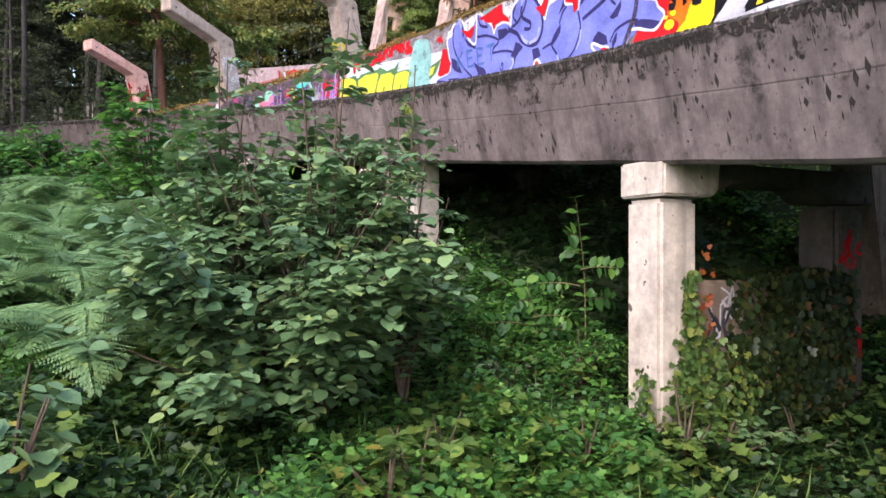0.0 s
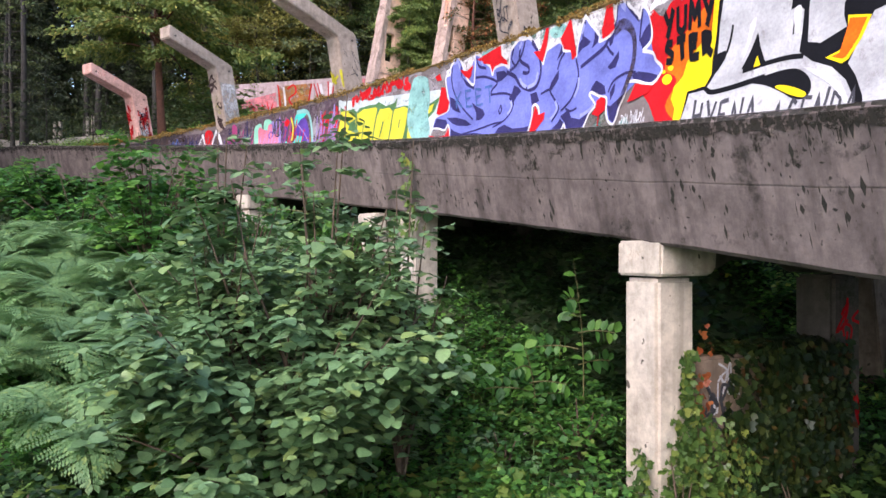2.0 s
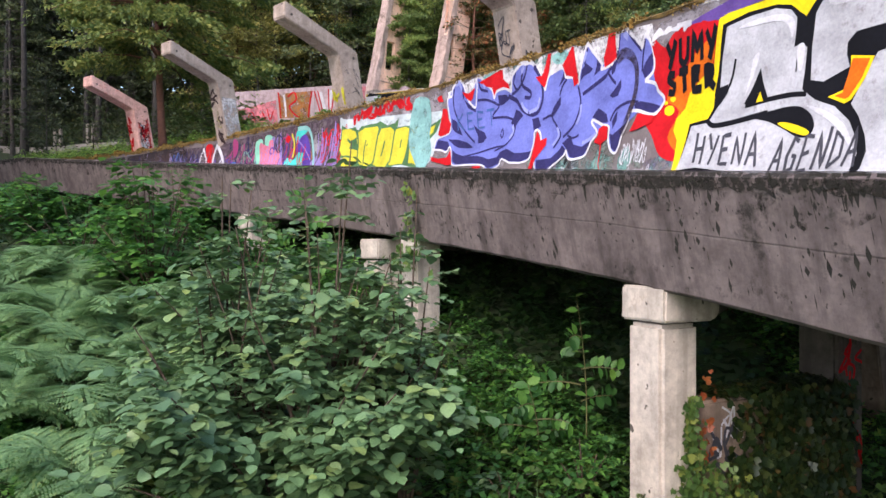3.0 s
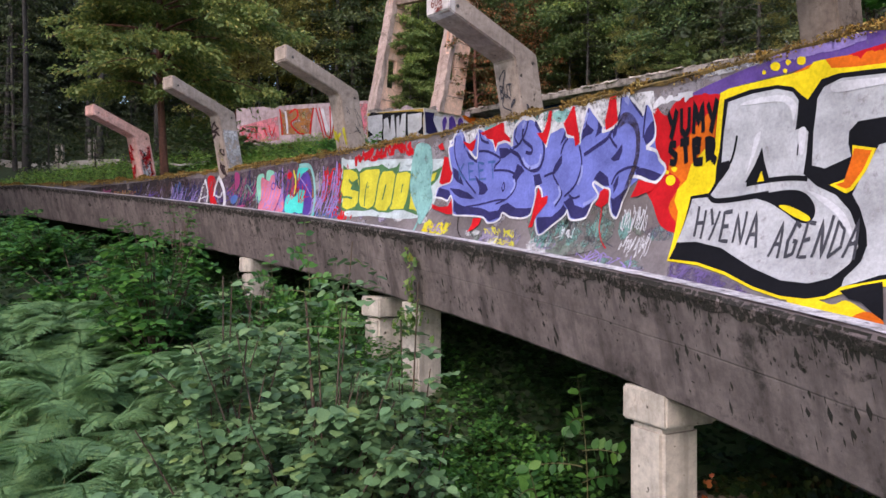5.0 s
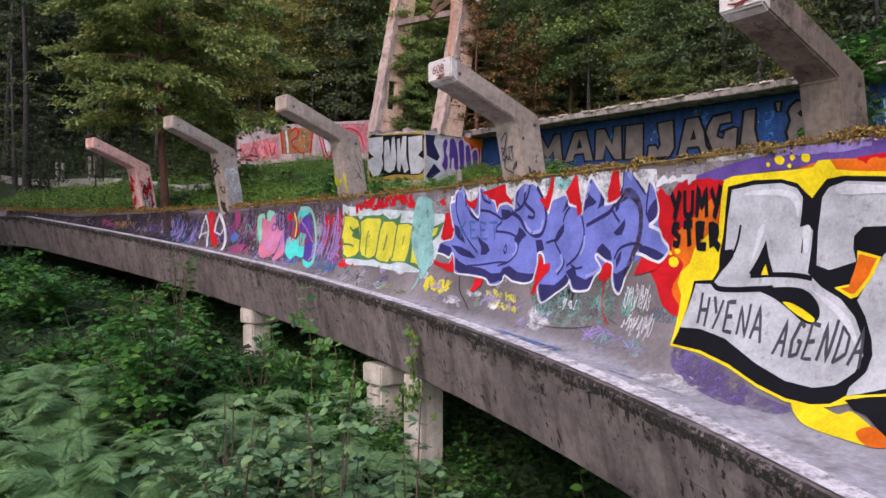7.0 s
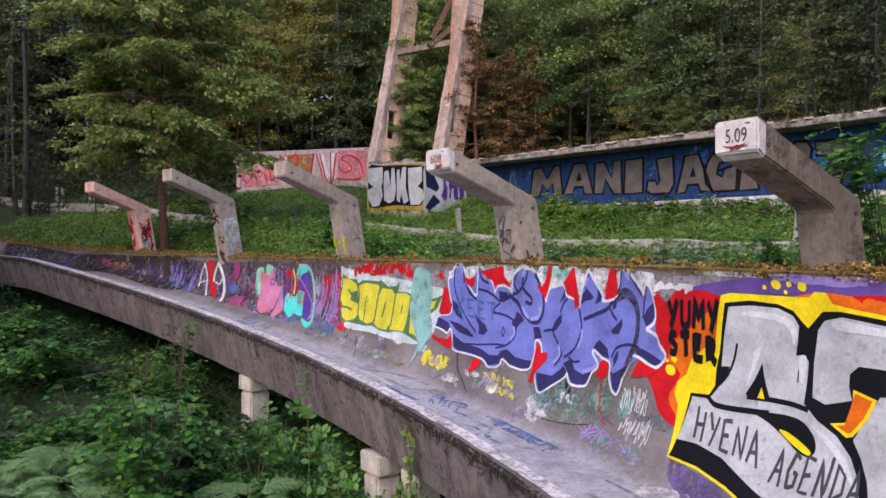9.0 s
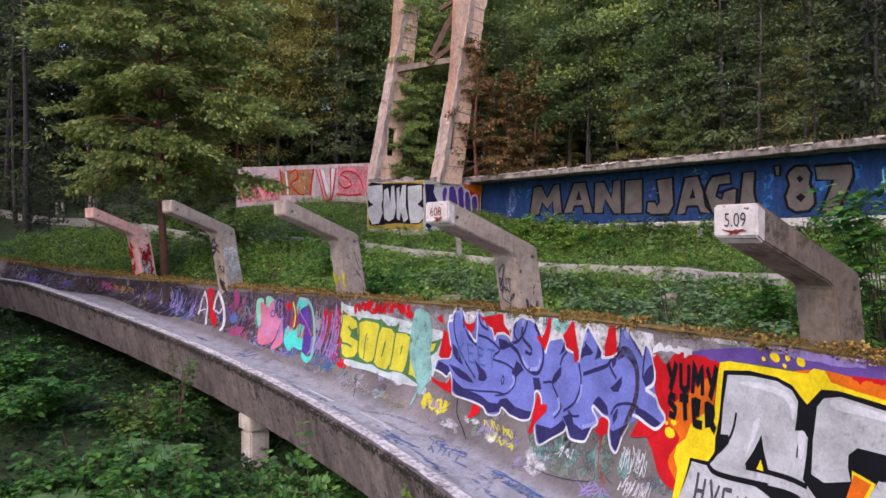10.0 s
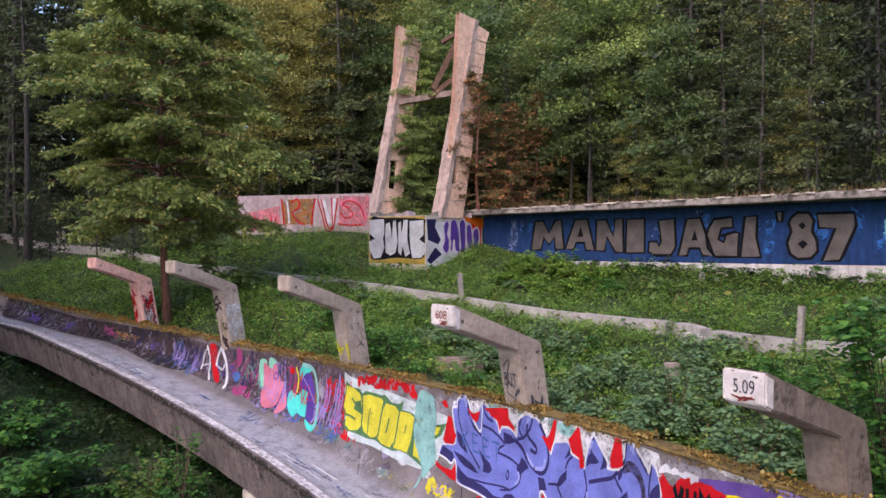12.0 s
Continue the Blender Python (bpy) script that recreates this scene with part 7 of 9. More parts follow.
def edge_rib(base, z0, z1, lean, thick, owner):
    """The proud weathered strip down a fin's front edge."""
    o = Vector((*base, 0))
    bm = bmesh.new()
    rings = []
    for z in np.linspace(z0, z1 - 0.12, 26):
        f = lean * (z - z0) / (z1 - z0)
        rings.append([bm.verts.new(o + BACK * (f + a) + SIDE * b + Vector((0, 0, z))) for a, b in ((-0.07, -0.06), (-0.07, thick + 0.06), (0.20, thick + 0.06), (0.20, -0.06))])
    for a, b in zip(rings, rings[1:]):
        for i in range(4):
            j = (i + 1) % 4
            bm.faces.new((a[i], a[j], b[j], b[i]))
    bm.faces.new(rings[-1])
    bm.faces.new(rings[0][::-1])
    bmesh.ops.recalc_face_normals(bm, faces=bm.faces[:])
    roughen(bm, 0.05, 3.1)
    part("edge_rib", bm, RIB_MAT, owner, "crumbling grey-pink edge of the fin")


edge_rib((-3.41, 32.86), 9.5, 18.4, 2.03, 0.39, fin_west)
edge_rib((-0.55, 32.15), 9.5, 18.7, 2.27, 0.51, fin_east)


def timber(name, p, q, w, mat, label):
    p, q = Vector(p), Vector(q)
    d = (q - p)
    u = d.cross(Vector((0, 0, 1))).normalized()
    m = Matrix((d.normalized(), u, d.normalized().cross(u))).transposed().to_4x4()
    m.translation = p
    bm = box_bm(0, -w / 2, -w / 2, d.length, w / 2, w / 2, 0.01)
    bm.transform(m)
    return part(name, bm, mat, tower, label)


timber("cross_beam", (-2.15, 33.6, 14.85), (0.55, 33.1, 15.2), 0.26, DIRTY_BLOCK_MAT, "stained concrete cross beam")
timber("broken_timber", (-0.58, 33.2, 15.35), (0.87, 33.4, 18.3), 0.26, WOOD_MAT, "weathered brown timber")
timber("broken_timber", (-0.71, 33.2, 15.0), (0.75, 33.3, 16.2), 0.22, WOOD_MAT, "weathered brown timber")
timber("broken_timber", (-0.18, 33.6, 17.6), (0.66, 33.2, 18.0), 0.18, WOOD_MAT, "weathered brown timber")

dice = random.Random(19)
for k in range(26):
    p, q = PIER[k % 2], PIER[k % 2 + 1]
    f = dice.uniform(0.03, 0.97)
    w = dice.uniform(0.2, 0.55)
    bm = box_bm(-w / 2, -w * 0.35, -0.06, w / 2, w * 0.35, w * dice.uniform(0.25, 0.5), 0.03)
    roughen(bm, 0.05, 4)
    ob = part("rubble", bm, SLAB_MAT if k % 3 else PINK_WALL_MAT)
    ob.matrix_world = pose(p[0] + (q[0] - p[0]) * f + 0.1, p[1] + (q[1] - p[1]) * f + dice.uniform(0.2, 0.7), 9.56, dice.uniform(-12, 12), dice.uniform(-12, 12), dice.uniform(0, 180))
    tagged(ob, "broken concrete rubble on the pier's top", "rubble")

# ---- kerb, posts and loose blocks on the slope ----
KERB = ((10.4, 14.17), (9.3, 15.4), (8.2, 17.17), (6.9, 19.17), (6.35, 20.25), (3.9, 23.1), (1.5, 25.41), (-0.9, 26.95), (-4.0, 28.11), (-6.9, 29.41), (-13.5, 34.65), (-27.0, 44.66))
kerb = thing("path_kerb", "pale broken concrete path edge across the grass slope", "kerb", kind="structure")
line = curve_through(KERB, False, 12)
for a, b in ((0, 22), (24, 35), (37, 48), (49, 62), (62, 76), (77, 92), (92, 110), (110, 133)):
    q = line[a:b + 1]
    d = np.gradient(q, axis=0)
    nrm = np.stack((-d[:, 1], d[:, 0]), 1) / np.hypot(d[:, 0], d[:, 1])[:, None]
    gz = ground_z(q[:, 0], q[:, 1])
    tilt = np.array([0.02 * noise.noise(Vector((i * 0.4 + a, 2, 0))) for i in range(len(q))])
    at = lambda off, dz: np.concatenate((q + nrm * off, (gz + dz + tilt)[:, None]), 1)
    ruled("kerb_stone", [at(-0.18, 0.34), at(0.18, 0.34), at(0.2, -0.3), at(-0.2, -0.3)], KERB_MAT, kerb, smooth=False, closed=True)


def stone_block(name, x, y, w, d, h, turn, mat, label, category, sink=0.25, lean=0.0):
    z = float(ground_z(np.array([x]), np.array([y]))[0])
    bm = box_bm(-w / 2, -d / 2, -sink, w / 2, d / 2, h, min(w, d) * 0.08)
    roughen(bm, 0.012, 3)
    ob = part(name, bm, mat)
    ob.matrix_world = pose(x, y, z, 0, lean, turn)
    return tagged(ob, label, category)


stone_block("concrete_block", 0.28, 17.94, 1.18, 0.5, 5.46 - float(ground_z(np.array([0.28]), np.array([17.94]))[0]), 6, DIRTY_BLOCK_MAT, "pinkish grey concrete block in the grass behind the wall", "concrete block", sink=0.8)
stone_block("concrete_stump", 5.0, 16.25, 0.30, 0.26, 5.60 - float(ground_z(np.array([5.0]), np.array([16.25]))[0]), 10, POST_MAT, "small grey concrete stump in the undergrowth", "concrete block", sink=0.5)
stone_block("wooden_post", 0.55, 25.64, 0.16, 0.16, 1.25, 20, OLD_WOOD_MAT, "weathered grey wooden post by the path", "post", lean=-4)
stone_block("wooden_post", 8.1, 16.86, 0.13, 0.13, 1.2, 40, OLD_WOOD_MAT, "weathered leaning grey wooden post by the path", "post", lean=8)
for x, y in ((-21.2, 40.04), (-20.9, 40.04), (-19.6, 40.43), (-19.3, 40.43)):
    stone_block("fence_post", x, y, 0.16, 0.16, 1.35, 0, OLD_WOOD_MAT, "pale wooden fence post on the far slope", "post")
for k, (x, y, w) in enumerate(((9.4, 25.1, 0.55), (9.0, 25.41, 0.35), (9.9, 24.79, 0.3), (6.4, 19.48, 0.35), (6.7, 19.25, 0.25), (11.0, 23.41, 0.3))):
    stone_block("rubble", x, y, w, w * 0.8, 0.22, 31 * k, PLINTH_MAT, "pale broken concrete rubble in the grass", "rubble", lean=9 * k)

# numbers on the arms' ends
for arm, body, colour, wide, t0, t1 in ((arms[0], "5.09", INK, 0.43, -0.10, 0.12), (arms[1], "608", RUST, 0.52, -0.14, 0.12)):
    z0, z1 = 0.355, 0.668
    bm = box_bm(1.70, -wide / 2 - 0.012, z0, 1.842, wide / 2 + 0.012, z1, 0.02)
    for v in bm.verts:
        if v.co.x < 1.78:
            v.co.z -= 0.05
    roughen(bm, 0.006, 8)
    end = part("painted_end", bm, PANEL_MAT, arm, "chipped white painted end with a number")
    bm = text_bm(body, 0.0)
    for v in bm.verts:
        v.co = Vector((1.851, t0 + (t1 - t0) * v.co.x, z0 + 0.10 + 0.13 * v.co.y))
    part("lettering", bm, colour, end)
    bm = bmesh.new()
    d = random.Random(int(wide * 100))
    for k in range(5):
        c = np.array((d.uniform(-0.06, 0.14), z0 + 0.05))
        ribbon(bm, curve_through([c + (d.uniform(-0.08, 0.08), d.uniform(-0.03, 0.03)) for _ in range(4)], False, 4), 0.012)
    for v in bm.verts:
        v.co = Vector((1.852, v.co.x, v.co.y))
    part("drip", bm, RUST, end)
bm = text_bm("BUT", 0.0)
for v in bm.verts:
    z = -0.72 + 0.22 * v.co.y
    v.co = Vector((0.50 + 0.20 * z + 0.02, -0.16 + 0.27 * v.co.x, z))
part("lettering", bm, INK, arms[1])


def arm_scrawl(arm, face, mat, count, width, x0, x1, z0, z1, seed, layer):
    """Sprayed lines on an arm's post: on its near side (y) or on the side towards the track (x); they follow the post's lean."""
    d = random.Random(seed)
    side = ARMS[arms.index(arm)][2] / 2
    for k in range(count):
        bm = bmesh.new()
        c = np.array((d.uniform(x0, x1), d.uniform(z0, z1)))
        ribbon(bm, curve_through([c + (d.uniform(-0.14, 0.14), d.uniform(-0.2, 0.2)) for _ in range(5)], False, 5), width)
        out = 0.012 + 0.002 * layer + 0.0003 * k
        for v in bm.verts:
            a, b = min(max(v.co.x, x0), x1), min(max(v.co.y, -1.75), -0.28)
            v.co = Vector((a + 0.20 * b, side + out, b)) if face == "y" else Vector((0.50 + 0.20 * b + out, a, b))
        part("graffiti_line", bm, mat, arm)


for arm, jobs in ((arms[4], (("y", RED, 14, 0.03, 0.06, 0.44), ("y", WHITE, 8, 0.035, 0.06, 0.44), ("y", BLACK, 12, 0.02, 0.06, 0.44), ("x", RED, 7, 0.05, -0.2, 0.2))),
                  (arms[3], (("x", BROWN, 6, 0.05, -0.2, 0.2), ("x", LEMONDIM, 2, 0.03, -0.1, 0.1), ("y", INK, 1, 0.012, 0.1, 0.4))),
                  (arms[2], (("x", LEMON, 3, 0.06, -0.2, 0.2), ("y", INK, 4, 0.012, 0.0, 0.4))),
                  (arms[1], (("y", INK, 3, 0.03, 0.12, 0.4), ("x", INK, 5, 0.02, -0.15, 0.15)))):
    for k, (face, mat, count, width, x0, x1) in enumerate(jobs):
        arm_scrawl(arm, face, mat, count, width, x0, x1, -1.6, -0.35, 7 * k + count, k)

bm = bmesh.new()
grid = [[bm.verts.new(((0.03 + 0.44 * i / 6) + 0.20 * z, 0.238, z)) for i in range(7)] for z in np.linspace(-1.6, -0.5, 9)]
for a, b in zip(grid, grid[1:]):
    for i in range(6):
        bm.faces.new((a[i], a[i + 1], b[i + 1], b[i]))
part("white_paint", bm, THIN_WHITE, arms[3], "thin white paint over the lower post")

# paler blue splashes round the letters of the long wall
dice = random.Random(91)
for k in range(22):
    bm = bmesh.new()
    x = dice.choice((12.8, 13.1, 14.5, 15.7, 16.3, 2.1, 2.6, 7.0, 10.5)) + dice.uniform(-0.4, 0.4)
    ribbon(bm, curve_through([(x + dice.uniform(-0.25, 0.25), 9.3 - 0.4 * j + dice.uniform(-0.2, 0.2)) for j in range(dice.choice((2, 3, 4)))], False, 4), dice.uniform(0.1, 0.35))
    for v in bm.verts:
        v.co = WALL_M @ Vector((min(max(v.co.x, 0.2), 22.4), -0.004 - 0.0001 * k, min(max(v.co.y, 7.66), 9.58)))
    ob = part("paint_splash", bm, (SPLASH_BLUE, SPLASH_BLUE, SKY)[k % 3])
    ob.parent, ob.matrix_parent_inverse = wall_blue, wall_blue.matrix_world.inverted()

# scrawls on the front support frame
bent, bent_m, front, rear = bent_things[0]
dice = random.Random(31)
for mat, count, width, x0, x1, y, z0, z1 in ((INK, 6, 0.03, front - 0.75, front - 0.35, 0.155, -1.75, -1.3), (WHITE, 4, 0.02, front - 0.8, front - 0.35, 0.155, -1.45, -1.2), (RED, 7, 0.03, rear - 0.18, rear + 0.18, 0.212, -1.9, -0.6)):
    for k in range(count):
        bm = bmesh.new()
        c = np.array((dice.uniform(x0, x1), dice.uniform(z0, z1)))
        ribbon(bm, curve_through([c + (dice.uniform(-0.1, 0.1), dice.uniform(-0.16, 0.16)) for _ in range(5)], False, 5), width)
        for v in bm.verts:
            v.co = Vector((min(max(v.co.x, x0), x1), y + 0.0004 * k, v.co.y))
        part("graffiti_line", bm, mat, bent)

# ---- trees ----


def limb_points(base, az, length, rise, droop, n=6):
    pts = []
    for k in range(n + 1):
        f = k / n
        r = length * f
        pts.append(base + Vector((math.cos(az) * r, math.sin(az) * r, rise * r - droop * r * f)))
    return pts


def tree_meshes(name, height, crown_from, radius, limbs, per_limb, leaf, shape, bark, leaf_mat, conifer=False, trunk=0.16, seed=1, droop=0.25, flat=0.10, tiers=0, gaps=-0.35):
    """The trunk with its limbs, and the crown's leaves on side twigs, as two meshes."""
    r = random.Random(seed)
    g = np.random.default_rng(seed)
    top = Vector((r.uniform(-0.3, 0.3), r.uniform(-0.3, 0.3), height))
    spine = [top * f + Vector((0.12 * math.sin(5 * f + seed), 0.12 * math.cos(4 * f), 0)) for f in np.linspace(0, 1, 9)]
    pieces = [tube(spine, [trunk * (1 - 0.93 * f) * (1.25 if f == 0 else 1) for f in np.linspace(0, 1, 9)], 8)]
    at, along = [], []
    for k in range(limbs):
        rung = (k + r.random()) / limbs if not tiers else (k * tiers // limbs + r.uniform(0.0, 0.7)) / tiers
        f = crown_from + (0.985 - crown_from) * rung
        base = top * f
        rel = (f - crown_from) / (1 - crown_from)
        reach = radius * ((1 - rel) ** 0.8 + 0.06 if conifer else (0.35 + 0.65 * math.sin(math.pi * min(1, 0.22 + rel * 0.8)))) * r.choice((0.45, 0.7, 0.85, 1.0, 1.2))
        az = k * 2.399 + r.uniform(-0.4, 0.4)
        pts = limb_points(base, az, reach, (0.1 if conifer else 0.42) + r.uniform(-0.1, 0.15), droop + (0.15 if conifer else 0.3) * r.random(), 5)
        pieces.append(tube(pts, [max(0.012, trunk * 0.34 * (1 - rel * 0.6) * (1 - 0.9 * i / 5)) for i in range(6)], 5))
        p = np.array(pts)
        side = np.array((-math.sin(az), math.cos(az), 0))
        outw = np.array((math.cos(az), math.sin(az), 0))
        twigs = max(4, int(7 * reach / radius + 3))
        n = max(4, int(per_limb * (0.35 + reach / radius) / twigs))
        for tw in range(twigs):
            ft = 5 * (0.25 + 0.75 * (tw + r.random()) / twigs)
            i0 = min(int(ft), 4)
            foot = p[i0] + (p[i0 + 1] - p[i0]) * (ft - i0)
            hand = r.choice((-1, 1))
            span = reach * r.uniform(0.22, 0.5) * (1.15 - 0.1 * ft) + 0.15
            way = side * hand * r.uniform(0.4, 1.0) + outw * r.uniform(0.3, 0.9) + np.array((0, 0, r.uniform(-0.35, 0.15)))
            way /= np.linalg.norm(way)
            q = g.uniform(0.05, 1, n)
            pos = foot + way * (span * q)[:, None] + np.array((0, 0, -0.25)) * (span * q * q)[:, None] + g.normal(0, 1, (n, 3)) * np.array((flat * 1.3, flat * 1.3, flat * 0.5))
            at.append(pos)
            along.append(way + g.normal(0, 0.5, (n, 3)) + np.array((0, 0, -0.2)))
    at, along = np.concatenate(at), np.concatenate(along)
    clump = np.sin(at[:, 0] * 2.3 + 1.7 * np.sin(at[:, 2] * 1.9 + seed)) + np.sin(at[:, 1] * 2.1 + 1.3 * np.cos(at[:, 2] * 2.6)) + np.sin(at[:, 2] * 3.1 + at[:, 0])
    keep = clump + g.uniform(-0.7, 0.7, len(at)) > gaps
    at, along = at[keep], along[keep]
    up = unit(g.normal(0, 0.75, (len(at), 3)) + np.array((0, 0, 0.8)))
    size = leaf * g.uniform(0.6, 1.3, len(at))
    crown = leaves(name + "_crown", shape, at, along, up, size, 1.0)
    crown.materials.append(leaf_mat)
    wood = mesh_from(name + "_wood", *merge(pieces), smooth=True)
    wood.materials.append(bark)
    return wood, crown


def height_at(x, y):
    return float(ground_z(np.array([x]), np.array([y]))[0])


def plant_tree(name, meshes, x, y, label, category="tree", turn=0.0, scale=1.0, group="", z=None):
    t = thing(name, label, category, group=group)
    part("trunk", meshes[0], None, t)
    tagged(part("crown", meshes[1], None, t), kind="stuff")
    t.matrix_world = Matrix.LocRotScale((x, y, height_at(x, y) - 0.1 if z is None else z), Euler((0, 0, radians(turn))), (scale, scale, scale))
    return t


CHERRY = tree_meshes("cherry", 13.5, 0.25, 3.6, 96, 1500, 0.17, LEAF_NARROW, RED_BARK_MAT, CHERRY_MAT, trunk=0.15, seed=3, droop=0.30, flat=0.11, tiers=15, gaps=-0.6)
plant_tree("broadleaf_tree", CHERRY, -9.45, 24.64, "spreading green broadleaf tree with red-brown trunk on the slope")
# near trees in full leaf, and sparser ones for the depth of the wood
SPRUCE = [tree_meshes("spruce", 16 + 2 * k, 0.10, 2.7 + 0.4 * k, 66, 260, 0.20, LEAF_NARROW, PINE_BARK_MAT, PINE_MAT, True, 0.15, 11 + k, flat=0.14) for k in range(2)]
SOFT_PINE = [tree_meshes("soft_pine", 13 + 2 * k, 0.12, 3.2, 58, 330, 0.19, LEAF_NARROW, RED_BARK_MAT, OLIVE_MAT, True, 0.13, 51 + k, droop=0.10, flat=0.30) for k in range(2)]
BROAD = [tree_meshes("broad", 11 + 2.5 * k, 0.27, 3.0 + 0.3 * k, 56, 330, 0.165, LEAF_TREE, PINE_BARK_MAT, (TREE_MAT, BIRCH_MAT, OLIVE_MAT)[k], False, 0.10, 21 + k, flat=0.27) for k in range(3)]
# bark, and the deep trees' leaves, are pre-darkened for the wood's shade
POLE = tree_meshes("pole_pine", 21, 0.45, 2.2, 46, 120, 0.24, LEAF_NARROW, DIM_BARK_MAT, PINE_MAT, True, 0.19, 31)
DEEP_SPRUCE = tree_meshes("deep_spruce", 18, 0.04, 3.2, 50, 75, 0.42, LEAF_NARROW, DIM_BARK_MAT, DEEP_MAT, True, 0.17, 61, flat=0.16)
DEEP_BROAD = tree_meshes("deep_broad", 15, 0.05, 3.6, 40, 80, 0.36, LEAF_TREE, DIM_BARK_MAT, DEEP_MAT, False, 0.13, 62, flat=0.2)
YOUNG_PINE = tree_meshes("young_pine", 7.6, 0.05, 1.7, 50, 300, 0.17, LEAF_NARROW, RED_BARK_MAT, RED_LIT_PINE_MAT, True, 0.10, 41, droop=-0.05)
TOWER_BUSH = tree_meshes("tower_tree", 6.2, 0.03, 1.3, 46, 520, 0.13, LEAF_TREE, PINE_BARK_MAT, BIRCH_MAT, False, 0.05, 47)
YOUNG_BIRCH = tree_meshes("young_birch", 10.0, 0.06, 1.5, 50, 420, 0.12, LEAF_TREE, PINE_BARK_MAT, BIRCH_MAT, False, 0.06, 43)
plant_tree("pine_tree", YOUNG_PINE, 1.5, 32.9, "young pine growing on the roof, needles tinted for red sunlight", scale=0.86, z=9.7)
plant_tree("pine_tree", YOUNG_PINE, 2.9, 33.6, "young pine growing on the roof, needles tinted for red sunlight", turn=200, scale=0.7, z=9.7)
plant_tree("pine_tree", YOUNG_PINE, 4.2, 34.6, "young dark pine growing behind the roof edge", turn=120, scale=0.8, z=9.6)
plant_tree("broadleaf_tree", TOWER_BUSH, -1.45, 33.5, "bushy young tree between the tower fins", scale=0.74, z=9.5)
plant_tree("broadleaf_tree", TOWER_BUSH, -1.0, 33.9, "bushy young tree between the tower fins", turn=130, scale=0.66, z=9.5)
plant_tree("birch_tree", YOUNG_BIRCH, -1.2, 34.6, "slender birch growing behind the ruined tower", "birch", turn=77, scale=0.95, z=9.4)
plant_tree("birch_tree", YOUNG_BIRCH, -0.4, 36.0, "slender birch growing behind the ruined tower", "birch", turn=190, scale=1.05, z=9.4)

dice = random.Random(5)
KINDS = {"spruce": ("spruce_tree", "dark green spruce in the forest edge", "spruce", SPRUCE), "olive": ("pine_tree", "olive green soft pine in the forest edge", "pine", SOFT_PINE),
         "green": ("broadleaf_tree", "leafy green broadleaf tree in the forest edge", "tree", BROAD[:1]), "birch": ("birch_tree", "light green birch in the forest edge", "birch", BROAD[1:2]),
         "dull": ("broadleaf_tree", "olive green broadleaf tree in the forest edge", "tree", BROAD[2:]), "pole": ("pine_tree", "bare-stemmed pine in the dim forest", "pine", [POLE]),
         "deep": ("spruce_tree", "dim spruce deep in the forest", "spruce", [DEEP_SPRUCE, DEEP_BROAD])}


def forest_row(count, x0, x1, y0, y1, choose, lo, hi):
    for k in range(count):
        x = x0 + (x1 - x0) * (k + dice.uniform(0.1, 0.9)) / count
        y = dice.uniform(y0, y1) + max(0.0, -x - 12) * 0.17 - max(0.0, x - 4) * 0.42
        name, label, category, meshes = KINDS[dice.choice(choose)]
        plant_tree(name, dice.choice(meshes), x, y, label, category, dice.uniform(0, 360), dice.uniform(lo, hi), "forest edge trees")


# left of the cherry: bare stems in the dark
forest_row(16, -42, -13, 36.96, 46.2, ("pole", "pole", "pole", "spruce"), 0.8, 1.05)
forest_row(8, -32, -14, 34.65, 38.5, ("deep", "deep", "green"), 0.22, 0.38)
# between the cherry and the tower: soft olive crowns
forest_row(9, -13, -2, 38.12, 41.58, ("olive", "spruce", "dull", "green", "olive"), 0.6, 0.95)
forest_row(7, -14, -1, 42.35, 46.2, ("olive", "dull", "birch"), 0.85, 1.15)
# over the blue wall: birches and young broadleaf trees, then pines
forest_row(8, -2, 8, 38.5, 40.81, ("birch", "green", "green", "olive"), 0.72, 1.0)
forest_row(8, -1, 12, 41.58, 44.66, ("birch", "birch", "green", "green"), 0.8, 1.1)
forest_row(11, 9, 24, 38.5, 43.12, ("spruce", "green", "spruce", "dull"), 0.6, 0.95)
forest_row(12, 8, 32, 43.12, 47.74, ("spruce", "spruce", "pole", "deep"), 0.8, 1.1)
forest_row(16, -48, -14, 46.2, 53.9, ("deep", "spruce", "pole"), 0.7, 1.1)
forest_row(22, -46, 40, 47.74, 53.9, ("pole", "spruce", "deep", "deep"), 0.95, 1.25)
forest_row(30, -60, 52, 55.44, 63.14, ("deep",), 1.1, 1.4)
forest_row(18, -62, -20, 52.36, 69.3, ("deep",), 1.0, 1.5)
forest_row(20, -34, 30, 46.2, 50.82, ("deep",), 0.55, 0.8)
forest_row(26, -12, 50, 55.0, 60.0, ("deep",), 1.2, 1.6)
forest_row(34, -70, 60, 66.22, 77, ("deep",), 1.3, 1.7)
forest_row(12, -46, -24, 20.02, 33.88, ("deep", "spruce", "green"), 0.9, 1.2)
for k in range(17):
    x = 2.6 + 1.1 * k + dice.uniform(-0.4, 0.4)
    y = 33.96 - 1.043 * (x - 1.75) + dice.uniform(5.0, 9.2)
    name, label, category, meshes = KINDS[dice.choice(("green", "birch", "birch", "green") if x < 10 else ("spruce", "deep", "spruce"))]
    plant_tree(name, meshes[0], x, y, label, category, dice.uniform(0, 360), dice.uniform(0.62, 0.95), "forest edge trees")

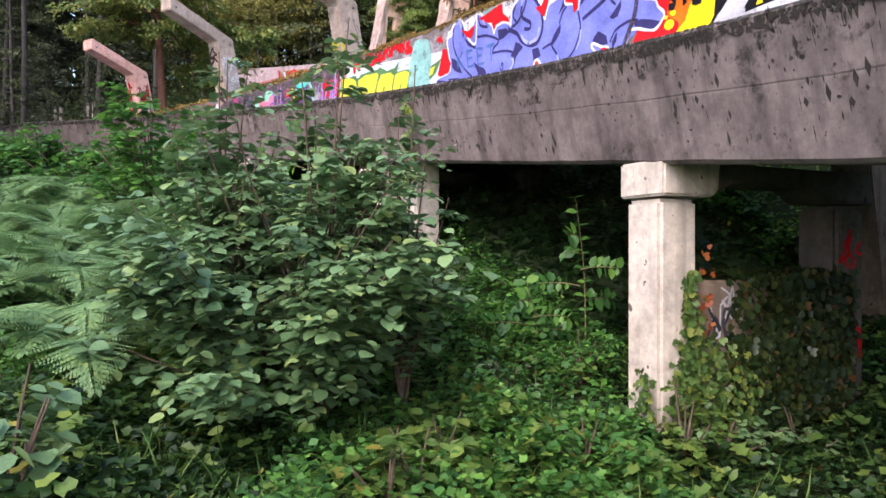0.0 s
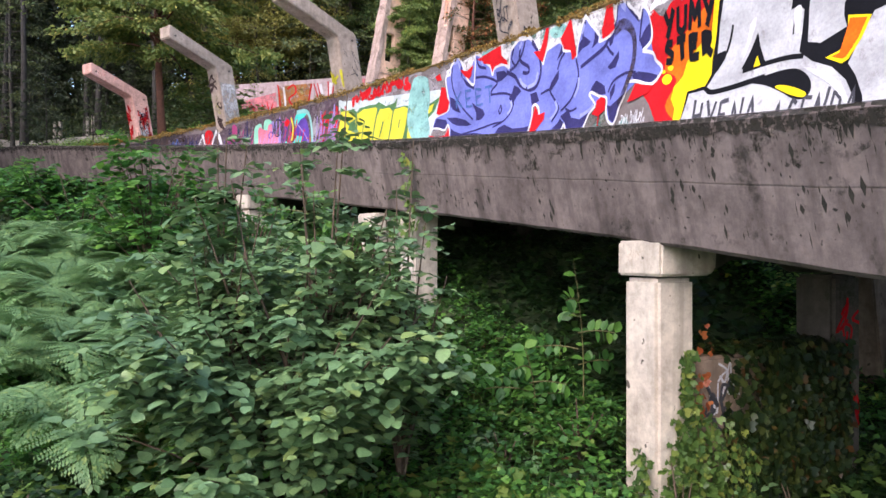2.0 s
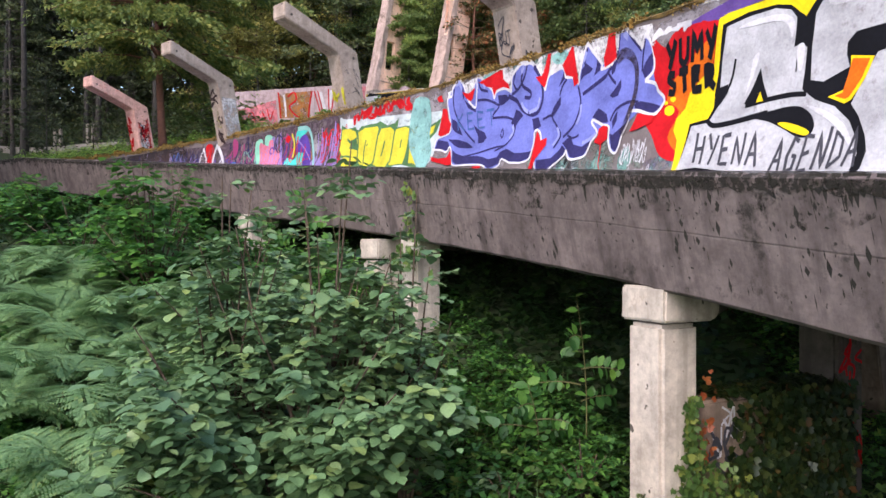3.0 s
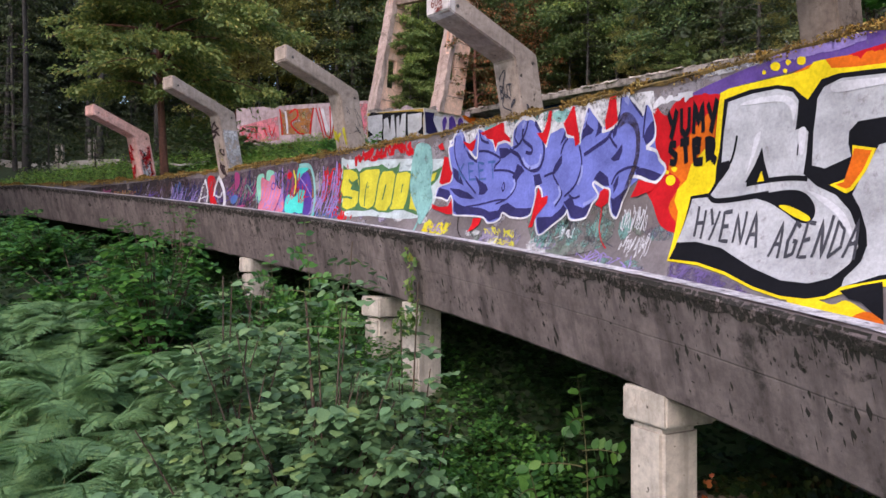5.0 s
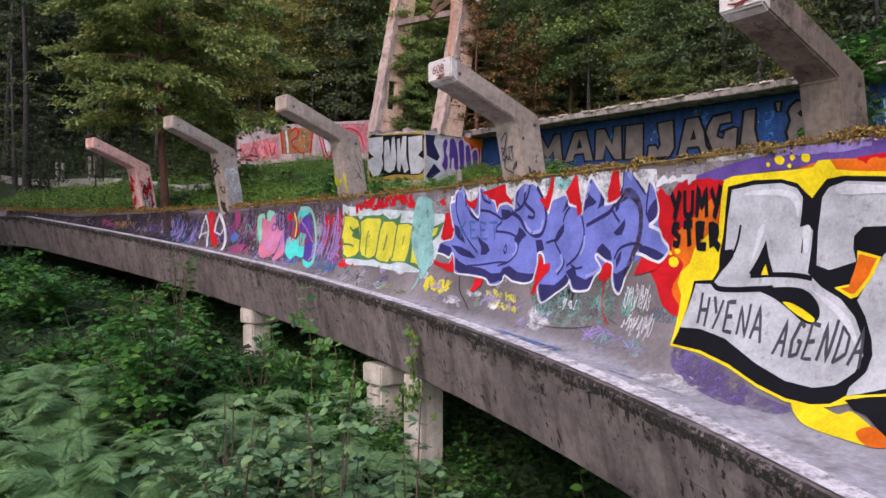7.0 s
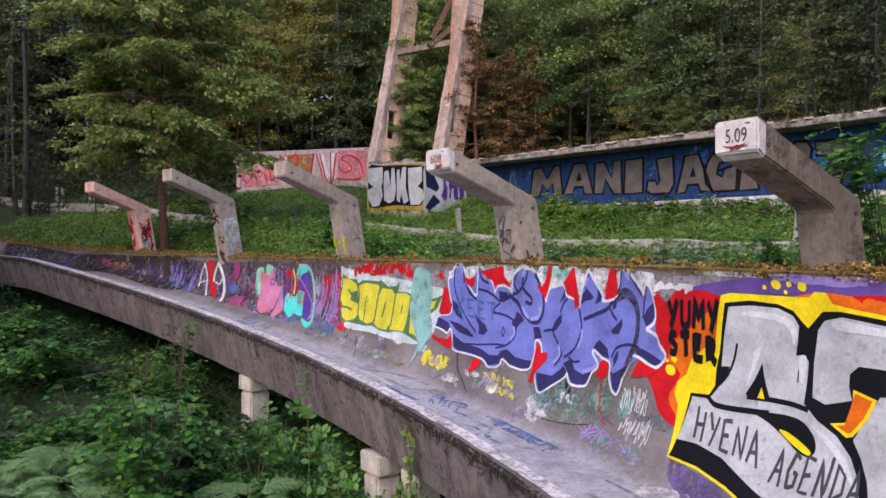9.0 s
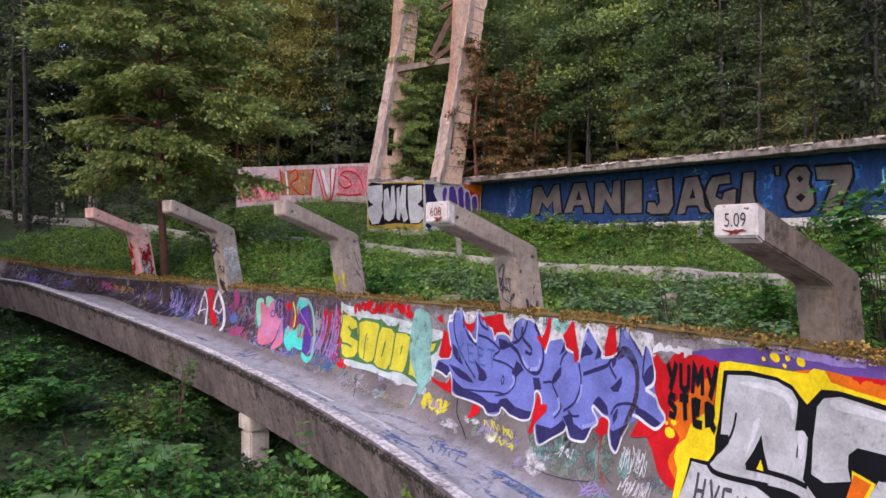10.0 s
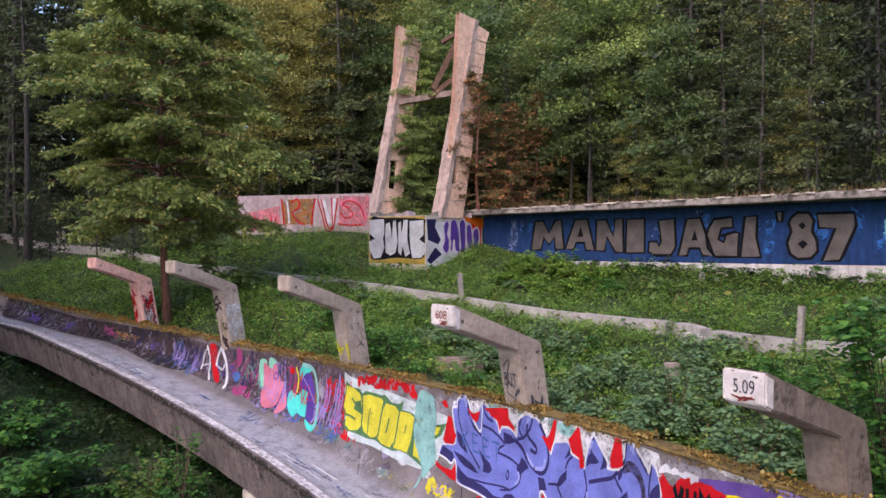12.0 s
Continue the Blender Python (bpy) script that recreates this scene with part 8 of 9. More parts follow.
# young growth close behind the flat roof
for k in range(15):
    x = 3.0 + 1.05 * k + dice.uniform(-0.4, 0.4)
    name, label, category, meshes = KINDS[dice.choice(("birch", "dull", "green", "spruce", "olive"))]
    plant_tree(name, meshes[0], x, 33.96 - 1.043 * (x - 1.75) + dice.uniform(3.9, 6.5), "young tree in the growth behind the flat roof", category, 50 * k, dice.uniform(0.20, 0.38), "forest edge trees")
for k in range(4):
    x = 3.6 + 3.1 * k + dice.uniform(-0.5, 0.5)
    plant_tree("pine_tree", POLE, x, 33.96 - 1.043 * (x - 1.75) + dice.uniform(3.7, 5.0), "thin bare-stemmed young pine behind the flat roof", "pine", 50 * k, dice.uniform(0.27, 0.42), "forest edge trees")
# unseen trees added on both sides of the clearing, to block light from it
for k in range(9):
    plant_tree("spruce_tree", (DEEP_SPRUCE, DEEP_BROAD)[k % 2], -17.5 - 1.2 * (k % 3) - 0.35 * max(0, k - 4), 4.6 + 2.3 * k, "dim spruce added out of view to shade the clearing's left side", "spruce", 40 * k, 0.9 + 0.05 * (k % 4), "clearing edge trees")
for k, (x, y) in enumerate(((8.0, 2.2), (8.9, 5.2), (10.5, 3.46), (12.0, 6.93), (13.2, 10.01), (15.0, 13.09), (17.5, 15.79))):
    plant_tree("broadleaf_tree", DEEP_BROAD, x, y, "dark broadleaf tree added out of view to shade the clearing's right side", "tree", 70 * k, 0.75, "clearing edge trees")

# ---- low growth ----


def wall_side(x, y):
    """Metres to the right of the track's wall line."""
    return x - over(WALL_X, np.clip(y / DEPTH, -3, 50))


def patch(name, n, x0, x1, y0, y1, shape, size, material, label, height=0.3, lean=0.2, tilt=0.5, keep=None, width=1.0, category="undergrowth", bare=-1.1):
    """Low growth strewn over a stretch of ground, denser in clumps."""
    x, y = rng.uniform(x0, x1, n), rng.uniform(y0, y1, n)
    ok = np.sin(x * 1.9 + 1.3 * np.sin(y * 1.1)) + np.cos(y * 2.3 + x * 0.7) + rng.uniform(-2.2, 2, n) > bare
    if keep:
        ok &= keep(x, y)
    x, y = x[ok], y[ok]
    z = ground_z(x, y)
    hump = 0.5 + 0.5 * np.sin(x * 2.7 + np.cos(y * 1.9)) * np.cos(y * 2.2 + 0.5 * x)
    tuft = 0.6 + 0.4 * np.sin(x * 7.3 + 2 * np.cos(y * 5.1)) * np.cos(y * 6.7)
    at = np.stack((x, y, z + rng.uniform(0, 1, len(x)) ** 0.7 * height * (0.3 + 0.9 * hump) * tuft), 1)
    me = leaves(name, shape, at, scatter_dirs(len(x), lean), up_dirs(len(x), tilt), size * rng.uniform(0.5, 1.4, len(x)), width)
    return tagged(part(name, me, material), label, category, kind="stuff")


def off_kerb(x, y):
    d = np.min(np.hypot(x[:, None] - line[None, ::2, 0], y[:, None] - line[None, ::2, 1]), axis=1)
    return d > 0.42


def under_track(x, y):
    w = wall_side(x, y)
    return (w > -1.7) & (w < 1.0) & (y > 8.2)


def before_kerb(x, y):
    d = np.hypot(x[:, None] - line[None, ::2, 0], y[:, None] - line[None, ::2, 1])
    k = np.argmin(d, axis=1)
    d = d[np.arange(len(x)), k]
    return (d > 0.30) & (d < 1.1) & (y < line[::2, 1][k]) & (wall_side(x, y) > 0.9)


FRONT = lambda x, y: (wall_side(x, y) < 1.6) & ~under_track(x, y) & (np.hypot(x, y) > 1.9)
BEHIND = lambda x, y: (wall_side(x, y) > 0.75 + 0.026 * y) & (y < np.where(x < -3.4, 37.0, 33.5) - 1.024 * np.maximum(x - 1.5, 0)) & off_kerb(x, y) & ((np.hypot((x + 9.3) / 3.6, (y - 31.2) / 2.2) > 1.0) | (np.sin(x * 5.3 + 2 * np.cos(y * 4.1)) > 0.75))
patch("undergrowth", 260000, -9, 5, 2.16, 13.09, LEAF_TREE, 0.072, COVER_MAT, "low dense green undergrowth leaves on the slope", 0.55, keep=lambda x, y: FRONT(x, y) & ~((x > 1.7) & (y < 7.4)) & ~((x < -1.1) & (y < 5.5)), bare=-0.6, width=1.2)
# these two patches take the shaded leaf colour to darken the near corners
patch("undergrowth", 60000, -6, -1.0, 2.16, 5.62, LEAF_TREE, 0.07, SHADE_MAT, "low undergrowth leaves before the bush, coloured dark for shade", 0.45, keep=FRONT, bare=-0.6, width=1.2)
patch("undergrowth", 60000, 1.6, 7, 2.16, 7.47, LEAF_TREE, 0.075, SHADE_MAT, "low undergrowth leaves before the pillar, coloured dark for shade", 0.4, keep=FRONT, bare=-0.6, width=1.2)
patch("undergrowth", 110000, -16, 16, -9.24, 2.46, LEAF_TREE, 0.11, COVER_MAT, "low green undergrowth round the clearing", 0.4, keep=lambda x, y: np.hypot(x, y) > 1.2, bare=-1.2, width=1.3)
patch("undergrowth", 60000, 4.5, 20, 0, 9.24, LEAF_TREE, 0.11, COVER_MAT, "low green undergrowth on the upper bank", 0.4, keep=lambda x, y: wall_side(x, y) > 0.8, bare=-1.2, width=1.3)
patch("undergrowth", 60000, -24, -8.5, 1.54, 13.09, LEAF_TREE, 0.11, COVER_MAT, "low green undergrowth on the lower bank", 0.4, bare=-1.2, width=1.3)
patch("bramble_leaves", 12000, -3.5, 4.5, 2.31, 7.32, LEAF_LOBED, 0.11, BRAMBLE_MAT, "yellow-green bramble leaves in the foreground", 0.5, keep=FRONT, bare=0.2)
patch("ivy_cover", 22000, -1, 6, 5.54, 10.01, LEAF_LOBED, 0.085, IVY_MAT, "ivy covering the ground under the track, coloured dark for shade", 0.22, keep=FRONT, bare=-0.6)
patch("tall_grass", 12000, -7, 6, 2.16, 9.24, BLADE, 0.30, GRASS_MAT, "thin upright grass among the undergrowth", 0.05, 2.2, 1.0, keep=FRONT, width=0.7, category="grass", bare=0.3)
patch("slope_growth", 760000, -26, 20, 6.93, 36.96, LEAF_TREE, 0.072, SLOPE_MAT, "low green leafy growth behind the track", 0.70, tilt=0.45, keep=BEHIND, bare=-1.15)
patch("slope_grass", 120000, -20, 18, 9.5, 35.5, BLADE, 0.27, MEADOW_MAT, "grass on the slope behind the track", 0.25, 1.6, 1.0, keep=BEHIND, bare=0.4, width=1.3, category="grass")
# dark leaves laid over the slope in place of shade
patch("bank_growth", 60000, 6, 17, 14, 27.5, LEAF_TREE, 0.10, FLOOR_LEAF_MAT, "leafy growth on the bank below the blue wall, coloured dark for shade", 0.62, keep=lambda x, y: BEHIND(x, y) & (y > 24.6 - 0.55 * (x - 6)), bare=-0.5)
patch("kerb_grass", 60000, -12, 5.5, 12, 32, BLADE, 0.30, MEADOW_MAT, "tall soft grass growing along the kerb", 0.16, 1.6, 1.0, keep=before_kerb, width=1.2, category="grass", bare=-0.4)
# dim leaves laid over the left slope in place of the forest's shade
patch("bank_growth", 70000, -26, -8.2, 18, 36, LEAF_TREE, 0.10, FLOOR_LEAF_MAT, "leafy growth on the bank below the forest, coloured dim for tree shade", 0.66, keep=BEHIND, bare=-0.3)
patch("slope_weeds", 30000, -9, 12, 10.78, 32.34, LEAF_NARROW, 0.22, BRAMBLE_MAT, "tall light green weeds on the slope", 0.7, keep=BEHIND, bare=1.0, width=1.4)
# shaded leaf colour again, for the dim slope below the track
patch("far_growth", 110000, -24, -3, 10.01, 32.34, LEAF_TREE, 0.12, SHADE_MAT, "green bushy growth below the track, coloured dark for shade", 0.7, keep=lambda x, y: wall_side(x, y) < -2.5)
patch("forest_floor", 110000, -40, 30, 29.26, 47.74, LEAF_TREE, 0.20, FLOOR_LEAF_MAT, "dim bushy forest floor growth", 2.6, keep=lambda x, y: (y > 35.0 - 0.92 * np.maximum(x - 3, 0)) & ((x > -16) | (y > 43)) & ~((x > -11.5) & (x < 0) & (y < 38.5)))


# leaf colour darkened to deepen the shade under the track
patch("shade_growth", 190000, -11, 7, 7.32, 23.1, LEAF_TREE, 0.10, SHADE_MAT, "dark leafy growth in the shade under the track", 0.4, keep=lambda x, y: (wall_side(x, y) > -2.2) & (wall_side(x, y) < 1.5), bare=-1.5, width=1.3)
patch("dry_stalks", 5000, -12, 13, 10.78, 33.88, BLADE, 0.5, DRY_MAT, "thin dry brown stalks on the slope", 0.05, 2.2, 1.0, keep=BEHIND, width=1.2, category="grass", bare=1.2)

# ---- shrubs ----
def shrub(x, y, height, radius, count, leaf, seed, label, material=None, name="hazel_bush", stems=44, shape=LEAF_ROUND, lean=(0, 0)):
    """Many bowed stems from one foot, with leaves along their upper parts."""
    g = np.random.default_rng(seed)
    r = random.Random(seed)
    t = thing(name, label, "bush", (x, y, height_at(x, y) - 0.05))
    at, out_dirs = [], []
    for k in range(stems):
        az, out = r.uniform(0, 6.28), radius * math.sqrt(r.random())
        h = height * (1 - 0.5 * (out / radius) ** 2) * r.uniform(0.5, 1.08)
        pts = [Vector((math.cos(az) * out * f ** 1.2 + lean[0] * f, math.sin(az) * out * f ** 1.2 + lean[1] * f, h * f ** 0.85)) for f in np.linspace(0.02, 1, 7)]
        part("stem", mesh_from("stem", *tube(pts, [0.015 * (1 - 0.8 * f) + 0.002 for f in np.linspace(0, 1, 7)], 5), smooth=True), BARK_MAT, t)
        p = np.array(pts)
        each = 7
        twigs = max(1, count // stems // each)
        f = np.sqrt(g.uniform(0.03, 1, twigs)) * 6
        i = np.minimum(f.astype(int), 5)
        foot = p[i] + (p[i + 1] - p[i]) * (f - i)[:, None]
        turn = az + g.normal(0, 1.1, twigs)
        way = np.stack((np.cos(turn), np.sin(turn), g.normal(0.05, 0.22, twigs)), 1)
        span = (0.12 + 0.30 * g.random(twigs)) * (0.5 + radius * 0.5)
        q = (np.arange(each) + 0.6) / each
        spots = foot[:, None] + way[:, None] * (span[:, None] * q)[..., None]
        spots[..., 2] -= 0.25 * span[:, None] * q ** 2
        side = np.stack((-np.sin(turn), np.cos(turn), 0 * turn), 1)[:, None] * np.where(np.arange(each) % 2, 1.0, -1.0)[None, :, None]
        at.append(spots.reshape(-1, 3) + g.normal(0, 0.012, (twigs * each, 3)))
        out_dirs.append((way[:, None] * 0.7 + side).reshape(-1, 3))
    at, out_dirs = np.concatenate(at), np.concatenate(out_dirs)
    keep = at[:, 2] > 0.06
    at, out_dirs = at[keep], out_dirs[keep]
    along = unit(out_dirs * np.array((1, 1, 0.3))) + g.normal(0, 0.22, at.shape) + np.array((0, 0, -0.16))
    up = unit(g.normal(0, 0.24, at.shape) + np.array((0, 0, 1)) + 0.18 * unit(out_dirs))
    me = leaves("foliage", shape, at, along, up, leaf * g.uniform(0.5, 1.25, len(at)))
    tagged(part("foliage", me, material or HAZEL_MAT, t), kind="stuff")
    return t


shrub(-1.3, 5.93, 2.75, 1.45, 10500, 0.112, 4, "dense dark green hazel bush with broad leaves below the track", stems=52, shape=LEAF_HAZEL)
shrub(-1.0, 6.08, 3.45, 0.85, 2600, 0.095, 31, "upright leafy hazel shoots rising out of the bush", stems=28, shape=LEAF_HAZEL)
shrub(-1.9, 6.24, 3.2, 0.75, 1700, 0.095, 32, "upright leafy hazel shoots rising out of the bush", stems=20, shape=LEAF_HAZEL)
shrub(-0.35, 6.39, 3.05, 0.6, 1300, 0.095, 33, "upright leafy hazel shoots beside the track beam", stems=16, shape=LEAF_HAZEL)
shrub(-2.5, 8.47, 2.0, 1.0, 1900, 0.13, 5, "leafy green shrub among the bracken", stems=26)
shrub(-4.2, 10.55, 2.3, 1.0, 1800, 0.13, 6, "leafy green shrub close to the track beam", COVER_MAT, stems=26)
shrub(-4.3, 11.86, 1.6, 0.5, 600, 0.10, 7, "slender leafy shrub in front of a pillar", COVER_MAT, stems=12)
shrub(-6.35, 15.25, 1.6, 0.75, 1300, 0.085, 34, "yellow-green upright shrub below the track beam", BRAMBLE_MAT, stems=18)
shrub(-5.45, 14.94, 2.35, 0.5, 1500, 0.08, 28, "tall slender shrub leaning over the track beam", COVER_MAT, stems=22)
shrub(-2.9, 11.24, 1.5, 0.5, 700, 0.085, 29, "tall slender weeds against the track beam", COVER_MAT, stems=14)
shrub(-6.2, 12.47, 1.5, 1.2, 1500, 0.13, 8, "leafy green shrub on the lower slope", COVER_MAT, stems=24)
shrub(-8.4, 15.25, 1.2, 1.5, 1700, 0.13, 9, "leafy green shrub on the lower slope", COVER_MAT, stems=24)
shrub(-10.6, 17.86, 1.1, 1.7, 1800, 0.14, 10, "leafy green shrub on the lower slope", COVER_MAT, stems=24)
shrub(-6.6, 15.86, 1.2, 0.9, 900, 0.12, 14, "leafy shrub under the edge of the track", COVER_MAT, stems=16)
shrub(-2.12, 3.5, 1.5, 0.22, 150, 0.13, 11, "grey-green leafy shoots close by", stems=9)
shrub(-0.35, 4.62, 0.7, 0.35, 160, 0.12, 12, "yellow-green bramble shoots before the bush", BRAMBLE_MAT, "bramble", 8)
shrub(0.0, 5.54, 0.55, 0.5, 220, 0.12, 13, "yellow-green bramble shoots in the undergrowth", BRAMBLE_MAT, "bramble", 10)
shrub(6.15, 10.01, 4.3, 1.1, 3600, 0.13, 15, "tall leafy shrub behind the track wall", COVER_MAT, stems=30)
shrub(3.1, 13.01, 1.45, 1.0, 3000, 0.10, 16, "bluish green low shrub behind the wall", HAZEL_MAT, stems=20)
shrub(1.9, 14.01, 1.3, 1.0, 3000, 0.10, 17, "bluish green low shrub behind the wall", HAZEL_MAT, stems=20)
shrub(5.0, 11.78, 1.3, 1.0, 2600, 0.10, 18, "bluish green low shrub behind the wall", HAZEL_MAT, stems=20)
shrub(4.2, 13.55, 1.5, 1.1, 3400, 0.09, 23, "bluish green low shrub behind the wall", HAZEL_MAT, stems=20)
shrub(2.4, 15.55, 1.2, 1.1, 2800, 0.09, 24, "bluish green low shrub behind the wall", HAZEL_MAT, stems=20)
shrub(6.4, 13.71, 1.1, 1.0, 2400, 0.09, 25, "green low shrub behind the wall", COVER_MAT, stems=18)
for k, (x, y, h, w) in enumerate(((3.1, 30.0, 1.0, 0.7), (3.9, 28.8, 1.5, 0.9), (4.7, 28.3, 1.3, 0.8), (5.6, 27.5, 1.1, 0.8), (3.4, 27.6, 0.8, 0.7), (4.6, 26.6, 0.7, 0.7), (2.5, 28.9, 0.7, 0.6))):
    shrub(x, y, h, w, 1500, 0.17, 300 + k, "light yellow-green leafy shrub below the blue wall", LUSH_MAT, stems=16, shape=LEAF_NARROW)
for k in range(16):
    x = 4.2 + 0.72 * k
    shrub(x, 33.95 - 1.0428 * (x - 1.745) - rng.uniform(0.5, 0.9), rng.uniform(0.5, 0.95), rng.uniform(0.5, 0.8), 420, 0.13, 320 + k, "green weeds growing along the foot of the blue wall", (SLOPE_MAT, COVER_MAT, SHADE_MAT)[k % 3], "weed", 9, LEAF_TREE)
for k, (x, y) in enumerate(((1.6, 16.6), (3.4, 16.9), (5.0, 15.6), (1.2, 18.4), (6.0, 17.4), (0.2, 20.2), (3.0, 19.6))):
    shrub(x, y, 0.8 + 0.12 * (k % 4), 0.9 + 0.1 * (k % 3), 1900, 0.09, 340 + k, "bluish green leafy weeds in a clump on the slope", HAZEL_MAT, "weed", 18)
shrub(-1.6, 17.71, 1.3, 0.9, 2000, 0.10, 19, "green low shrub behind the wall", COVER_MAT, stems=16)
shrub(-3.6, 21.18, 1.3, 0.7, 900, 0.12, 20, "dark upright shrub on the slope", COVER_MAT, stems=14)
shrub(-7.6, 25.41, 2.2, 1.3, 1700, 0.16, 22, "leafy low shrub beside the broadleaf tree", TREE_MAT, stems=18)


for k in range(26):
    x, y = rng.uniform(-2.6, 3.6), rng.uniform(3.4, 7.1)
    if math.hypot(x + 1.3, y - 5.93) < 1.2 or wall_side(np.array([x]), np.array([y]))[0] > -1.0:
        continue
    h = rng.uniform(0.35, 0.75)
    shrub(x, y, h, 0.34, 150, 0.085, 100 + k, ("yellow-green bramble shoots in the undergrowth", "dark green leafy seedlings in the undergrowth", "bluish green leafy weeds in the undergrowth")[k % 3], (BRAMBLE_MAT, COVER_MAT, HAZEL_MAT)[k % 3], ("bramble", "seedling", "weed")[k % 3], 7, (LEAF_LOBED, LEAF_NARROW, LEAF_ROUND)[k % 3])


for k in range(100):
    x, y = rng.uniform(-13, 12), rng.uniform(11.6, 32.3)
    if wall_side(np.array([x]), np.array([y]))[0] < 1.2 or y > 31.5 - 1.024 * max(x - 1.5, 0) or not off_kerb(np.array([x]), np.array([y]))[0]:
        continue
    shrub(x, y, rng.uniform(0.4, 1.0), rng.uniform(0.4, 0.95), 400, rng.choice((0.09, 0.11, 0.14)), 200 + k, ("yellow-green leafy weeds on the grass slope", "dark green leafy weeds on the grass slope", "bluish green leafy weeds on the grass slope")[k % 3], (BRAMBLE_MAT, COVER_MAT, HAZEL_MAT)[k % 3], "weed", 8, (LEAF_NARROW, LEAF_TREE, LEAF_ROUND)[k % 3])


# ---- bracken ----
def frond_mesh(seed, length=1.05):
    """A bracken frond: an arching stalk with paired leaflets, each fringed with small lobes."""
    g = np.random.default_rng(seed)
    f = np.linspace(0, 1, 10)
    spine = np.stack((0 * f, length * (f * 0.8), length * (0.75 * f - 0.62 * f ** 2.2)), 1)
    at, along = [], []
    for t in np.linspace(0.24, 0.98, 19):
        c = np.array([np.interp(t, f, spine[:, k]) for k in range(3)])
        fwd = np.array((0, 0.8, 0.75 - 1.36 * t ** 1.2))
        fwd /= np.linalg.norm(fwd)
        span = length * 0.40 * (1 - ((t - 0.24) / 0.76)) ** 0.8 + 0.02
        for hand in (-1, 1):
            way = np.array((hand, 0, -0.12)) + fwd * 0.45 + g.normal(0, 0.06, 3)
            way /= np.linalg.norm(way)
            steps = max(4, int(span / 0.027))
            for q in (np.arange(steps) + 0.5) / steps:
                for h2 in (-1, 1):
                    at.append(c + way * span * q + np.array((0, 0, -0.08 * span * q * q)))
                    along.append((fwd * h2 + way * 0.55) * (0.046 * (1.1 - q) + 0.014))
    at, along = np.array(at), np.array(along)
    size = np.linalg.norm(along, axis=1)
    up = unit(np.tile((0, -0.15, 1.0), (len(at), 1)) + g.normal(0, 0.12, at.shape))
    me = leaves("frond", LEAF_NARROW, at, along, up, size, 0.95)
    bm = bmesh.new()
    bm.from_mesh(me)
    v, q = tube([tuple(c) for c in spine], [0.006 * (1.1 - t) for t in f], 4)
    ids = [bm.verts.new(c) for c in v]
    for k in q:
        bm.faces.new([ids[i] for i in k])
    bm.to_mesh(me)
    bm.free()
    return me


FRONDS = [frond_mesh(60 + k, 0.95 + 0.12 * k) for k in range(3)]
for me in FRONDS:
    me.materials.append(FERN_MAT)
dice = random.Random(17)


def bracken(x, y, scale, count):
    t = thing("bracken_fern", "light green bracken fern with arching fronds on the slope", "fern", (x, y, height_at(x, y)), group="bracken below the track")
    stalk = mesh_from("stalk", *tube([(0, 0, -0.1), (0, 0, 0.3 * scale), (0.02, 0, 0.6 * scale)], [0.009, 0.008, 0.005], 5), smooth=True)
    part("stalk", stalk, STALK_MAT, t)
    for k in range(count):
        fr = part("frond", dice.choice(FRONDS), None, t)
        fr.matrix_basis = pose(0, 0, scale * dice.uniform(0.15, 0.62), dice.uniform(-20, 12), dice.uniform(-12, 12), 360 * k / count + dice.uniform(-25, 25)) @ Matrix.Scale(scale * dice.uniform(0.75, 1.1), 4)


SPOTS = ((-5.6, 9.39), (-6.4, 10.32), (-5.0, 11.55), (-4.4, 10.93), (-5.6, 13.4), (-4.4, 8.93), (-3.4, 8.47), (-2.4, 8.32), (-5.0, 9.7), (-3.9, 9.24), (-2.2, 9.55), (-1.2, 8.16), (-1.7, 9.7), (-0.9, 8.78), (-3.2, 6.08), (-3.9, 6.62), (-3.0, 7.08), (-4.4, 7.39), (-3.5, 7.85), (-4.9, 8.16), (-2.6, 7.47), (-4.0, 8.62), (-5.3, 9.09), (-4.6, 9.55), (-6.0, 9.93), (-3.1, 8.93), (-2.0, 7.93), (-1.5, 7.47), (-5.2, 10.32), (-6.6, 10.93), (-3.6, 9.78), (-5.8, 11.4), (-2.9, 9.55), (-1.9, 8.93), (-2.7, 10.32))
for x, y in SPOTS:
    for _ in range(3):
        bracken(x + dice.uniform(-0.4, 0.4), y + dice.uniform(-0.3, 0.3), dice.uniform(0.72, 1.08), dice.choice((5, 6, 7)))


